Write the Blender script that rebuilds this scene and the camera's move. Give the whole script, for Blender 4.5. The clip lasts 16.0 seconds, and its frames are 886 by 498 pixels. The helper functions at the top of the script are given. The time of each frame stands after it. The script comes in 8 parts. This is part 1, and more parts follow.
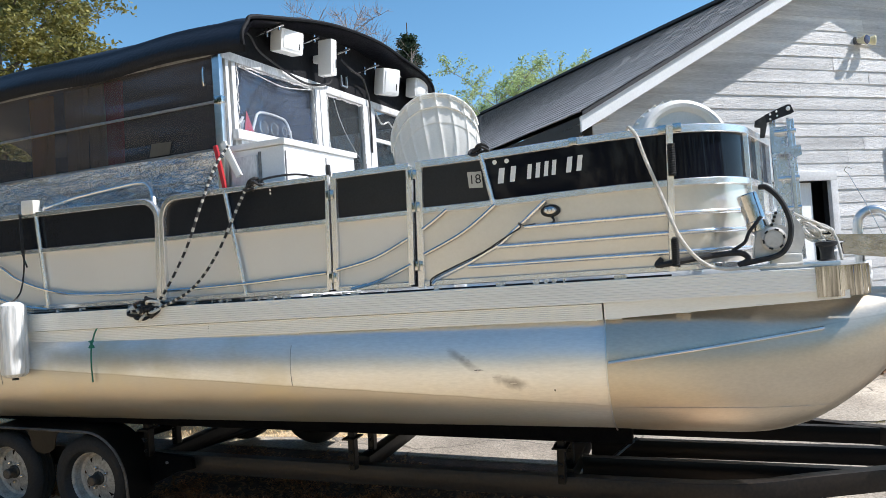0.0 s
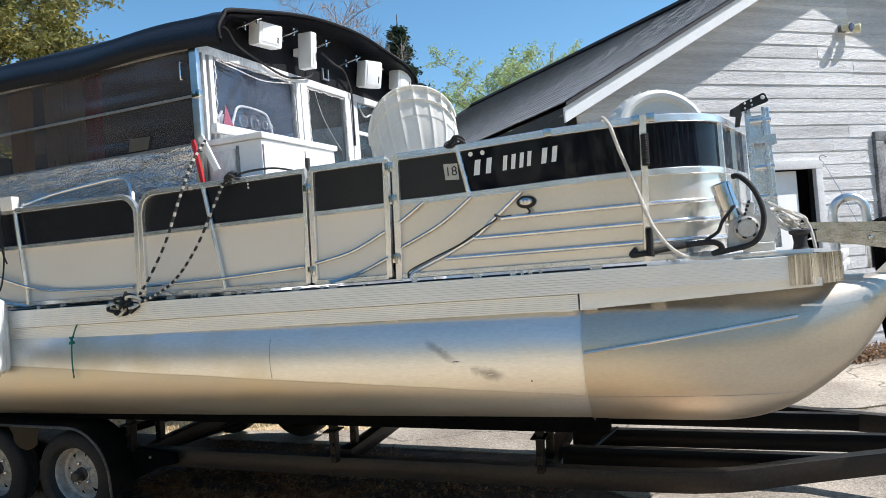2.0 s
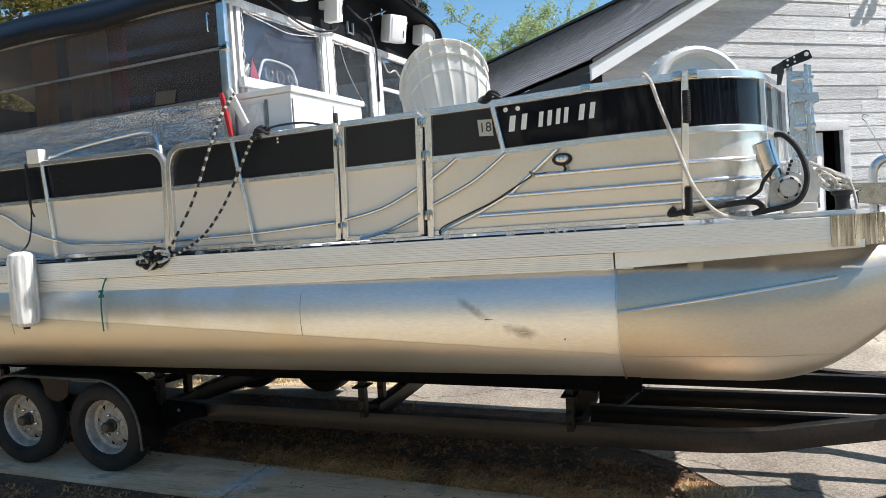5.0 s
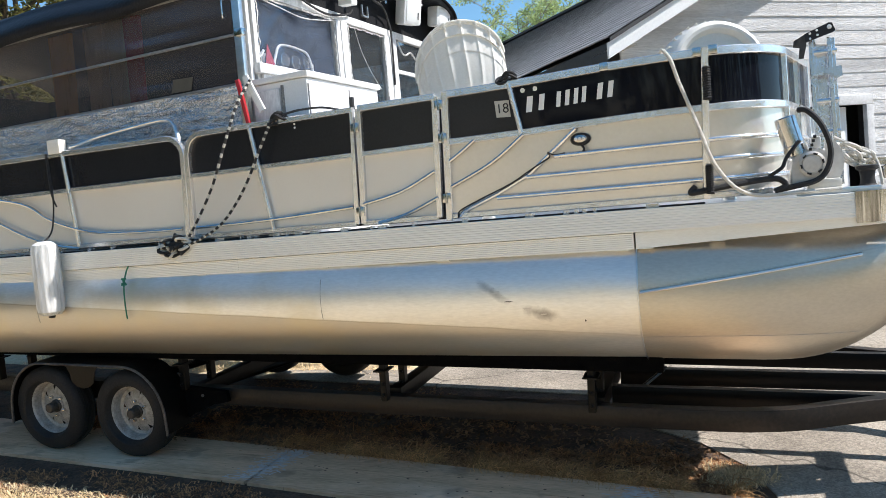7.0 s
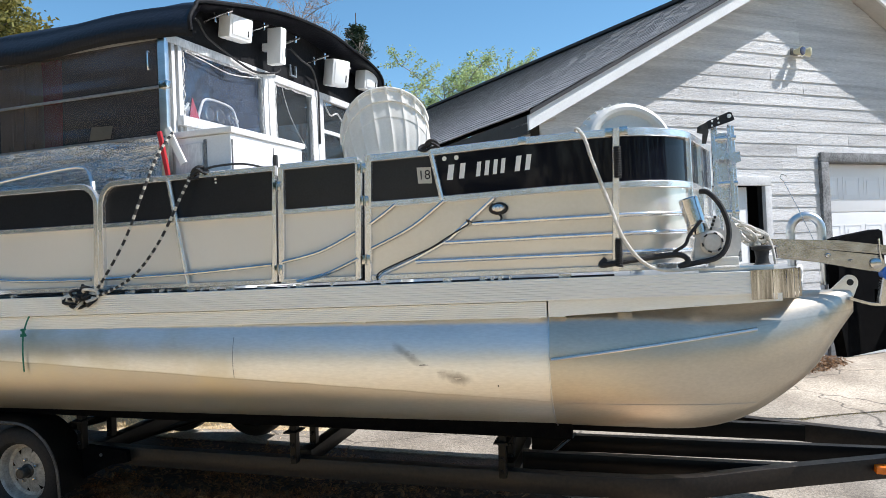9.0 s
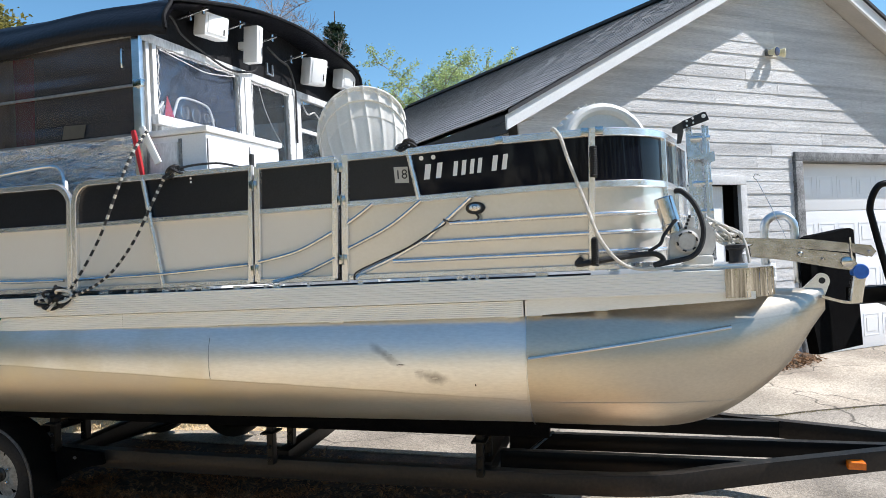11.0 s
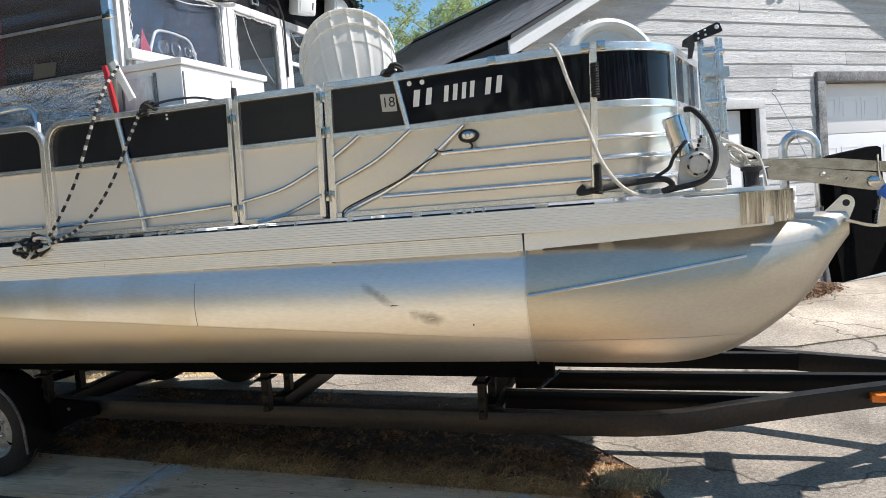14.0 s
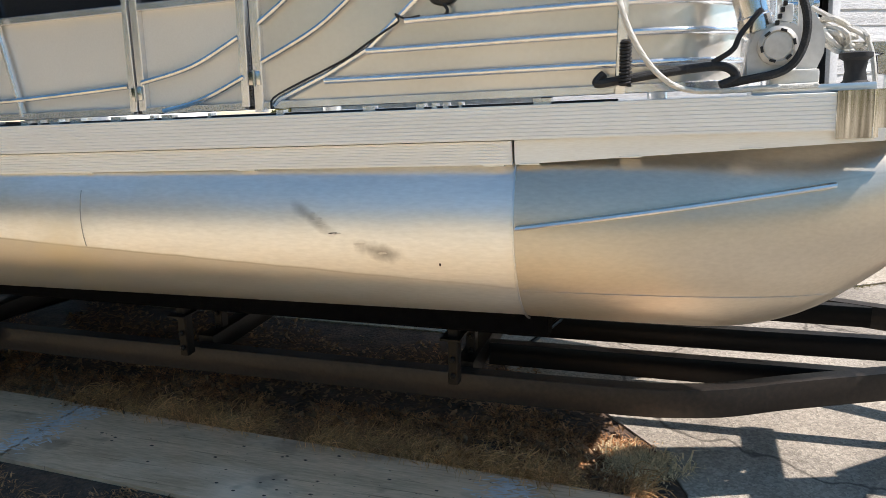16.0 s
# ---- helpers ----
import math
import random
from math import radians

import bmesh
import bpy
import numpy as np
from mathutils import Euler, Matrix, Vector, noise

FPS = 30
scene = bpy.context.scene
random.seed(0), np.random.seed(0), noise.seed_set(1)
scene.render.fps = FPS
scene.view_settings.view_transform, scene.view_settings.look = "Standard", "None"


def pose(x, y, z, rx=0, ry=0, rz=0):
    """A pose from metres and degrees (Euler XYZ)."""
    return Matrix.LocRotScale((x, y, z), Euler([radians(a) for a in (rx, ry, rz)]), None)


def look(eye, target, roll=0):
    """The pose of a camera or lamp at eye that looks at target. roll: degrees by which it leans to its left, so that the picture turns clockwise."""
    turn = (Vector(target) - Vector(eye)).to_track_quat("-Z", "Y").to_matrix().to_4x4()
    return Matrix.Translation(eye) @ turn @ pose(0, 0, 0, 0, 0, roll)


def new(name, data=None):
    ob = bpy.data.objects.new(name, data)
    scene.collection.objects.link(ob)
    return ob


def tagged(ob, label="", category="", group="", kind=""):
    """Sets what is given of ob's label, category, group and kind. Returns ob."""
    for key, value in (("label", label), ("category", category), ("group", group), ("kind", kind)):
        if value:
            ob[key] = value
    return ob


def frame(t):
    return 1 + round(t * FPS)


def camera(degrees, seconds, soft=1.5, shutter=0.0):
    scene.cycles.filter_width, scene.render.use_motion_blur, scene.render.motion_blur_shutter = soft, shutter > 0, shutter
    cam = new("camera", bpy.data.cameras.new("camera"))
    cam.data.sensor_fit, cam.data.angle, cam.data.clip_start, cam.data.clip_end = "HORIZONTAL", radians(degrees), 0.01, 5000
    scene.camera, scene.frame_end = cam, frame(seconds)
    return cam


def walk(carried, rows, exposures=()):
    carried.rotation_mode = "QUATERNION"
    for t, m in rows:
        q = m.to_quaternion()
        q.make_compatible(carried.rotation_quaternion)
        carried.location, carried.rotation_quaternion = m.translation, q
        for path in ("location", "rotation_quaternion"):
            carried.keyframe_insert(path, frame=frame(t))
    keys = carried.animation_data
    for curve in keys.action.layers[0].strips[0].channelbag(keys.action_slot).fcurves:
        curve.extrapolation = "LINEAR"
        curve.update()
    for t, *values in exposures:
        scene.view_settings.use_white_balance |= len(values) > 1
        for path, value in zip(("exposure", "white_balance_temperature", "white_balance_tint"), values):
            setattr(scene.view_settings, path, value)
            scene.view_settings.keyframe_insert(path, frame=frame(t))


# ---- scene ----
cam = camera(60.1, 16.0, 0.8)
# the drive falls away from the garage: the ground's own frame, tilted about the garage's front line
FACE = radians(39.0)
ALONG = Vector((math.cos(FACE), math.sin(FACE), 0))
INTO = Vector((-math.sin(FACE), math.cos(FACE), 0))
GROUND = Matrix.Translation((-0.0552, 0.0682, 0)) @ Matrix.Rotation(radians(3.76), 4, ALONG)
DECK = pose(0, 0, 1.335)
GARAGE = Matrix.Translation((3.2916, 5.5805, 0.163)) @ Matrix.Rotation(FACE, 4, "Z")
CABIN = DECK @ pose(-1.16, 0.15, 0, 0, 0, -5.5)
PATH = [
    (0, (1.285, -3.441, 1.656), (0.64, -1.549, 1.589), -2.6),
    (0.5, (1.308, -3.431, 1.658), (0.663, -1.539, 1.592), -2.8),
    (1, (1.337, -3.419, 1.656), (0.687, -1.528, 1.588), -2.9),
    (1.5, (1.353, -3.415, 1.656), (0.71, -1.522, 1.576), -3.0),
    (2, (1.369, -3.417, 1.652), (0.734, -1.523, 1.564), -3.2),
    (2.5, (1.371, -3.416, 1.659), (0.737, -1.522, 1.565), -3.3),
    (3, (1.363, -3.386, 1.652), (0.724, -1.498, 1.489), -2.3),
    (3.5, (1.345, -3.377, 1.648), (0.684, -1.499, 1.45), -1.8),
    (4, (1.301, -3.403, 1.648), (0.645, -1.523, 1.458), -2.0),
    (4.5, (1.257, -3.427, 1.652), (0.622, -1.54, 1.47), -2.1),
    (5, (1.252, -3.428, 1.641), (0.594, -1.549, 1.451), -2.6),
    (5.2, (1.246, -3.428, 1.641), (0.571, -1.556, 1.441), -2.8),
    (7.3, (1.248, -3.421, 1.641), (0.544, -1.563, 1.409), -3.7),
    (7.5, (1.251, -3.427, 1.652), (0.57, -1.56, 1.427), -3.4),
    (8, (1.267, -3.459, 1.662), (0.685, -1.552, 1.502), -2.2),
    (8.5, (1.268, -3.471, 1.668), (0.75, -1.544, 1.543), -1.2),
    (9, (1.268, -3.457, 1.666), (0.765, -1.524, 1.577), -1.0),
    (9.2, (1.263, -3.444, 1.664), (0.763, -1.509, 1.592), -0.9),
    (11.3, (1.286, -3.453, 1.669), (0.835, -1.507, 1.572), -1.1),
    (11.5, (1.289, -3.444, 1.659), (0.836, -1.499, 1.559), -1.1),
    (12, (1.294, -3.446, 1.659), (0.838, -1.501, 1.545), -1.6),
    (12.5, (1.305, -3.442, 1.657), (0.851, -1.498, 1.527), -1.8),
    (13, (1.379, -3.42, 1.656), (0.884, -1.488, 1.509), -2.4),
    (13.5, (1.394, -3.381, 1.657), (0.879, -1.456, 1.484), -3.3),
    (14, (1.328, -3.213, 1.622), (0.83, -1.292, 1.375), -2.9),
    (14.5, (1.292, -2.984, 1.596), (0.796, -1.092, 1.179), -2.7),
    (15, (1.401, -2.807, 1.59), (0.802, -0.928, 1.259), -3.3),
    (15.5, (1.364, -2.57, 1.555), (0.747, -0.705, 1.181), -3.9),
    (16, (1.313, -2.282, 1.53), (0.747, -0.43, 1.032), -1.1),
]
walk(cam, [(t, GROUND @ look(eye, target, roll)) for t, eye, target, roll in PATH], [(0.0, 0.48, 6080, 14), (2.5, 0.48, 6140, 14), (3.5, 0.47, 6320, 14), (5.0, 0.47, 6320, 14), (7.5, 0.56, 6250, 14), (8.0, 0.55, 6250, 14), (8.5, 0.47, 6100, 14), (13.0, 0.47, 6160, 14), (14.4, 0.44, 6360, 15), (16.0, 0.66, 6450, 16)])

# ---- world and sun ----
SUN_FROM = Vector((0.84, 0.188, 1.0)).normalized()
world = bpy.data.worlds.new("sky")
scene.world = world
world.use_nodes = True
wn = world.node_tree
sky = wn.nodes.new("ShaderNodeTexSky")
sky.sky_type = "NISHITA"
sky.sun_disc = False
sky.sun_elevation = math.asin(SUN_FROM.z)
sky.sun_rotation = math.atan2(SUN_FROM.x, SUN_FROM.y)
sky.altitude = 1200
sky.air_density, sky.dust_density, sky.ozone_density = 1.0, 0.35, 1.6
clear = wn.nodes.new("ShaderNodeHueSaturation")
clear.inputs["Saturation"].default_value = 1.14
clear.inputs["Hue"].default_value = 0.483
wn.links.new(sky.outputs[0], clear.inputs["Color"])
wn.links.new(clear.outputs[0], wn.nodes["Background"].inputs[0])
wn.nodes["Background"].inputs[1].default_value = 0.124
sun = new("sun", bpy.data.lights.new("sun", "SUN"))
sun.data.energy, sun.data.angle, sun.data.color = 5.0, radians(0.53), (1.0, 0.95, 0.87)
sun.matrix_world = look(SUN_FROM * 30, (0, 0, 0))
scene.view_settings.exposure = 0.52


# ---- materials ----
def material(name, color, rough=0.6, metal=0.0, color2=None, scale=6.0, grain=60.0, bump=0.15, rvar=0.1, stretch=(1, 1, 1), extra=None, spec=0.5):
    """A surface with two scales of variation: broad staining and fine grain, with relief."""
    m = bpy.data.materials.new(name)
    m.use_nodes = True
    nt = m.node_tree
    b = nt.nodes["Principled BSDF"]
    co = nt.nodes.new("ShaderNodeTexCoord")
    mp = nt.nodes.new("ShaderNodeMapping")
    mp.inputs["Scale"].default_value = stretch
    nt.links.new(co.outputs["Object"], mp.inputs[0])
    big, fine = nt.nodes.new("ShaderNodeTexNoise"), nt.nodes.new("ShaderNodeTexNoise")
    for n, sc, det in ((big, scale, 5), (fine, grain, 3)):
        n.inputs["Scale"].default_value, n.inputs["Detail"].default_value = sc, det
        nt.links.new(mp.outputs[0], n.inputs["Vector"])
    mixf = nt.nodes.new("ShaderNodeMath")
    mixf.operation = "MULTIPLY_ADD"
    mixf.inputs[1].default_value = 0.55
    half = nt.nodes.new("ShaderNodeMath")
    half.operation = "MULTIPLY"
    half.inputs[1].default_value = 0.45
    nt.links.new(fine.outputs[0], half.inputs[0])
    nt.links.new(big.outputs[0], mixf.inputs[0])
    nt.links.new(half.outputs[0], mixf.inputs[2])
    ramp = nt.nodes.new("ShaderNodeValToRGB")
    ramp.color_ramp.elements[0].position, ramp.color_ramp.elements[1].position = 0.36, 0.64
    c2 = color2 or tuple(c * 0.8 for c in color)
    ramp.color_ramp.elements[0].color, ramp.color_ramp.elements[1].color = (*c2, 1), (*color, 1)
    nt.links.new(mixf.outputs[0], ramp.inputs[0])
    nt.links.new(ramp.outputs[0], b.inputs["Base Color"])
    rr = nt.nodes.new("ShaderNodeMapRange")
    rr.inputs[3].default_value, rr.inputs[4].default_value = max(0.02, rough - rvar), min(1, rough + rvar)
    nt.links.new(mixf.outputs[0], rr.inputs[0])
    nt.links.new(rr.outputs[0], b.inputs["Roughness"])
    b.inputs["Metallic"].default_value = metal
    b.inputs["Specular IOR Level"].default_value = spec
    if bump:
        bp = nt.nodes.new("ShaderNodeBump")
        bp.inputs["Strength"].default_value, bp.inputs["Distance"].default_value = bump, 0.01
        nt.links.new(fine.outputs[0], bp.inputs["Height"])
        nt.links.new(bp.outputs[0], b.inputs["Normal"])
    if extra:
        extra(nt, b, co, ramp)
    return m


def islands(nt, b, co, ramp):
    """Each piece a little lighter or darker than its neighbours."""
    oi = nt.nodes.new("ShaderNodeObjectInfo")
    hsv = nt.nodes.new("ShaderNodeHueSaturation")
    mr = nt.nodes.new("ShaderNodeMapRange")
    mr.inputs[3].default_value, mr.inputs[4].default_value = 0.88, 1.08
    nt.links.new(oi.outputs["Random"], mr.inputs[0])
    nt.links.new(mr.outputs[0], hsv.inputs["Value"])
    nt.links.new(ramp.outputs[0], hsv.inputs["Color"])
    nt.links.new(hsv.outputs[0], b.inputs["Base Color"])


def leaf_tint(nt, b, co, ramp):
    geo = nt.nodes.new("ShaderNodeNewGeometry")
    hsv = nt.nodes.new("ShaderNodeHueSaturation")
    mr = nt.nodes.new("ShaderNodeMapRange")
    mr.inputs[3].default_value, mr.inputs[4].default_value = 0.6, 1.35
    nt.links.new(geo.outputs["Random Per Island"], mr.inputs[0])
    nt.links.new(mr.outputs[0], hsv.inputs["Value"])
    nt.links.new(ramp.outputs[0], hsv.inputs["Color"])
    nt.links.new(hsv.outputs[0], b.inputs["Base Color"])
    tr = nt.nodes.new("ShaderNodeBsdfTranslucent")
    mix = nt.nodes.new("ShaderNodeMixShader")
    mix.inputs[0].default_value = 0.35
    nt.links.new(hsv.outputs[0], tr.inputs[0])
    nt.links.new(b.outputs[0], mix.inputs[1])
    nt.links.new(tr.outputs[0], mix.inputs[2])
    nt.links.new(mix.outputs[0], nt.nodes["Material Output"].inputs[0])


ALU = material("brushed_aluminium", (0.82, 0.82, 0.81), 0.32, 1.0, (0.70, 0.70, 0.68), 5, 60, 0.01, 0.08, (1, 6, 6))
ALU_TUBE = material("rail_aluminium", (0.88, 0.87, 0.85), 0.24, 0.78, (0.72, 0.72, 0.72), 7, 34, 0.02, 0.07)
def waterline_and_bounce(nt, b, co, ramp):
    """A tan film below the old water mark, with a ragged edge; part of the tan is painted ground reflection."""
    sep = nt.nodes.new("ShaderNodeSeparateXYZ")
    nt.links.new(co.outputs["Object"], sep.inputs[0])
    rag = nt.nodes.new("ShaderNodeTexNoise")
    rag.inputs["Scale"].default_value, rag.inputs["Detail"].default_value = 4.0, 6
    nt.links.new(co.outputs["Object"], rag.inputs["Vector"])
    lean = nt.nodes.new("ShaderNodeMath")
    lean.operation = "MULTIPLY_ADD"
    lean.inputs[1].default_value = 0.074
    nt.links.new(sep.outputs["X"], lean.inputs[0])
    nt.links.new(sep.outputs["Z"], lean.inputs[2])
    a = nt.nodes.new("ShaderNodeMath")
    a.operation = "MULTIPLY_ADD"
    a.inputs[1].default_value = 0.014
    nt.links.new(rag.outputs[0], a.inputs[0])
    # on the nose the tan follows the strake, standing in for mirrored ground
    nose = nt.nodes.new("ShaderNodeMapRange")
    nose.inputs[1].default_value, nose.inputs[2].default_value = 0.852, 0.868
    nt.links.new(sep.outputs["X"], nose.inputs[0])
    rise_x = nt.nodes.new("ShaderNodeMath")
    rise_x.operation = "MULTIPLY_ADD"
    rise_x.inputs[1].default_value, rise_x.inputs[2].default_value = -0.194, -0.036
    nt.links.new(sep.outputs["X"], rise_x.inputs[0])
    on_nose = nt.nodes.new("ShaderNodeMath")
    on_nose.operation = "MULTIPLY"
    nt.links.new(rise_x.outputs[0], on_nose.inputs[0])
    nt.links.new(nose.outputs[0], on_nose.inputs[1])
    both = nt.nodes.new("ShaderNodeMath")
    nt.links.new(lean.outputs[0], both.inputs[0])
    nt.links.new(on_nose.outputs[0], both.inputs[1])
    nt.links.new(both.outputs[0], a.inputs[2])
    mr = nt.nodes.new("ShaderNodeMapRange")
    mr.inputs[1].default_value, mr.inputs[2].default_value = -0.478, -0.464
    mr.inputs[3].default_value, mr.inputs[4].default_value = 0.66, 0.0
    nt.links.new(a.outputs[0], mr.inputs[0])
    # the film and the painted tan thin out towards the bow
    thin = nt.nodes.new("ShaderNodeMapRange")
    thin.inputs[1].default_value, thin.inputs[2].default_value = -0.5, 0.7
    thin.inputs[3].default_value, thin.inputs[4].default_value = 1.0, 0.3
    nt.links.new(sep.outputs["X"], thin.inputs[0])
    film_bounce_amount = nt.nodes.new("ShaderNodeMath")
    film_bounce_amount.operation = "MULTIPLY"
    nt.links.new(mr.outputs[0], film_bounce_amount.inputs[0])
    nt.links.new(thin.outputs[0], film_bounce_amount.inputs[1])
    mix = nt.nodes.new("ShaderNodeMix")
    mix.data_type = "RGBA"
    nt.links.new(film_bounce_amount.outputs[0], mix.inputs[0])
    nt.links.new(ramp.outputs[0], mix.inputs[6])
    mix.inputs[7].default_value = (0.42, 0.375, 0.295, 1)
    off = nt.nodes.new("ShaderNodeMath")
    off.inputs[1].default_value = 0.473
    nt.links.new(a.outputs[0], off.inputs[0])
    near = nt.nodes.new("ShaderNodeMath")
    near.operation = "ABSOLUTE"
    nt.links.new(off.outputs[0], near.inputs[0])
    line = nt.nodes.new("ShaderNodeMapRange")
    line.inputs[1].default_value, line.inputs[2].default_value = 0.001, 0.0045
    line.inputs[3].default_value, line.inputs[4].default_value = 0.5, 0.0
    nt.links.new(near.outputs[0], line.inputs[0])
    scum = nt.nodes.new("ShaderNodeMix")
    scum.data_type = "RGBA"
    line_amount = nt.nodes.new("ShaderNodeMath")
    line_amount.operation = "MULTIPLY"
    nt.links.new(line.outputs[0], line_amount.inputs[0])
    nt.links.new(thin.outputs[0], line_amount.inputs[1])
    nt.links.new(line_amount.outputs[0], scum.inputs[0])
    nt.links.new(mix.outputs[2], scum.inputs[6])
    scum.inputs[7].default_value = (0.26, 0.21, 0.14, 1)
    dull = nt.nodes.new("ShaderNodeMapRange")
    dull.inputs[4].default_value = 0.86
    nt.links.new(film_bounce_amount.outputs[0], dull.inputs[0])
    dull.inputs[3].default_value = 0.76
    nt.links.new(dull.outputs[0], b.inputs["Metallic"])
    # dull yellow blotches aft, and two soft grey rub marks
    low = nt.nodes.new("ShaderNodeTexNoise")
    low.inputs["Scale"].default_value, low.inputs["Detail"].default_value = 2.6, 4
    nt.links.new(co.outputs["Object"], low.inputs["Vector"])
    aft = nt.nodes.new("ShaderNodeMapRange")
    aft.inputs[1].default_value, aft.inputs[2].default_value = -0.15, -0.75
    nt.links.new(sep.outputs["X"], aft.inputs[0])
    blot = nt.nodes.new("ShaderNodeMapRange")
    blot.inputs[1].default_value, blot.inputs[2].default_value = 0.48, 0.66
    blot.inputs[4].default_value = 0.5
    nt.links.new(low.outputs[0], blot.inputs[0])
    amount = nt.nodes.new("ShaderNodeMath")
    amount.operation = "MULTIPLY"
    nt.links.new(blot.outputs[0], amount.inputs[0])
    nt.links.new(aft.outputs[0], amount.inputs[1])
    tan = nt.nodes.new("ShaderNodeMix")
    tan.data_type = "RGBA"
    nt.links.new(amount.outputs[0], tan.inputs[0])
    nt.links.new(scum.outputs[2], tan.inputs[6])
    tan.inputs[7].default_value = (0.62, 0.55, 0.38, 1)
    colour = tan.outputs[2]
    edge = nt.nodes.new("ShaderNodeTexNoise")
    edge.inputs["Scale"].default_value, edge.inputs["Detail"].default_value = 22.0, 5
    nt.links.new(co.outputs["Object"], edge.inputs["Vector"])
    for cx, cz, lean_y, long, high, dark in ((0.215, -0.322, 0.62, 0.12, 0.026, 0.55), (0.435, -0.430, 0.24, 0.10, 0.034, 0.75)):
        at = nt.nodes.new("ShaderNodeMapping")
        at.vector_type = "TEXTURE"
        at.inputs["Location"].default_value = (cx, 0, cz)
        at.inputs["Rotation"].default_value = (0, lean_y, 0)
        at.inputs["Scale"].default_value = (long, 1000, high)
        nt.links.new(co.outputs["Object"], at.inputs[0])
        away = nt.nodes.new("ShaderNodeVectorMath")
        away.operation = "LENGTH"
        nt.links.new(at.outputs[0], away.inputs[0])
        rough_edge = nt.nodes.new("ShaderNodeMath")
        rough_edge.operation = "MULTIPLY_ADD"
        rough_edge.inputs[1].default_value = 1.3
        nt.links.new(edge.outputs[0], rough_edge.inputs[0])
        nt.links.new(away.outputs["Value"], rough_edge.inputs[2])
        mark = nt.nodes.new("ShaderNodeMapRange")
        mark.inputs[1].default_value, mark.inputs[2].default_value = 0.75, 1.65
        mark.inputs[3].default_value, mark.inputs[4].default_value = dark, 0.0
        nt.links.new(rough_edge.outputs[0], mark.inputs[0])
        rub = nt.nodes.new("ShaderNodeMix")
        rub.data_type = "RGBA"
        nt.links.new(mark.outputs[0], rub.inputs[0])
        nt.links.new(colour, rub.inputs[6])
        rub.inputs[7].default_value = (0.20, 0.185, 0.17, 1)
        colour = rub.outputs[2]
    nt.links.new(colour, b.inputs["Base Color"])
    wave = nt.nodes.new("ShaderNodeTexNoise")
    wave.inputs["Scale"].default_value, wave.inputs["Detail"].default_value = 3.0, 1
    nt.links.new(co.outputs["Object"], wave.inputs["Vector"])
    bp = nt.nodes.new("ShaderNodeBump")
    bp.inputs["Strength"].default_value, bp.inputs["Distance"].default_value = 0.45, 0.02
    nt.links.new(wave.outputs[0], bp.inputs["Height"])
    nt.links.new(bp.outputs[0], b.inputs["Normal"])


PONTOON = material("pontoon_aluminium", (0.92, 0.905, 0.865), 0.39, 1.0, (0.79, 0.775, 0.735), 2.2, 60, 0.05, 0.08, (0.5, 2, 2), waterline_and_bounce)
# tube metal toned darker, putting the nose's darker reflections into its colour
NOSE = material("reflection_toned_nose_aluminium", (0.68, 0.615, 0.51), 0.36, 1.0, (0.57, 0.51, 0.415), 1.8, 60, 0.05, 0.08, (0.7, 2, 2), waterline_and_bounce)
SKIRT = material("deck_trim_aluminium", (0.93, 0.915, 0.86), 0.38, 0.25, (0.84, 0.82, 0.76), 3, 90, 0.05, 0.06, (0.5, 4, 4))
STAINLESS = material("stainless_steel", (0.70, 0.69, 0.67), 0.20, 1.0, (0.52, 0.51, 0.49), 8, 50, 0.01, 0.08)
CREAM = material("champagne_panel", (0.80, 0.77, 0.71), 0.30, 0.25, (0.74, 0.71, 0.65), 1.6, 200, 0.02, 0.05)
BLACK_PANEL = material("black_gloss_panel", (0.005, 0.006, 0.011), 0.06, 0.0, (0.007, 0.008, 0.013), 3, 90, 0.0, 0.03, spec=0.18)
BOW_PANEL = material("champagne_bow_panel", (0.74, 0.715, 0.665), 0.20, 0.55, (0.69, 0.665, 0.615), 2, 60, 0.01, 0.04)
VINYL = material("black_vinyl", (0.010, 0.011, 0.015), 0.40, 0.0, (0.010, 0.010, 0.014), 5, 60, 0.35, 0.1, spec=0.4)
FASCIA = material("dull_black_fascia", (0.004, 0.004, 0.005), 0.7, 0.0, (0.009, 0.009, 0.010), 6, 60, 0.3, 0.1, spec=0.2)
WHITE = material("white_paint", (0.80, 0.80, 0.78), 0.45, 0.0, (0.72, 0.72, 0.70), 4, 90, 0.05, 0.1)
FENDER_WHITE = material("grimy_white_vinyl", (0.88, 0.88, 0.85), 0.4, 0.0, (0.42, 0.42, 0.40), 26, 90, 0.05, 0.1, (1, 1, 0.08))
FRAME_WHITE = material("scuffed_frame_paint", (0.72, 0.72, 0.71), 0.5, 0.0, (0.42, 0.42, 0.41), 9, 70, 0.15, 0.1, (1, 1, 0.4))
def thin_plastic(nt, b, co, ramp):
    """Light shines through the moulded sheet."""
    tr = nt.nodes.new("ShaderNodeBsdfTranslucent")
    mix = nt.nodes.new("ShaderNodeMixShader")
    mix.inputs[0].default_value = 0.12
    nt.links.new(ramp.outputs[0], tr.inputs[0])
    nt.links.new(b.outputs[0], mix.inputs[1])
    nt.links.new(tr.outputs[0], mix.inputs[2])
    nt.links.new(mix.outputs[0], nt.nodes["Material Output"].inputs[0])


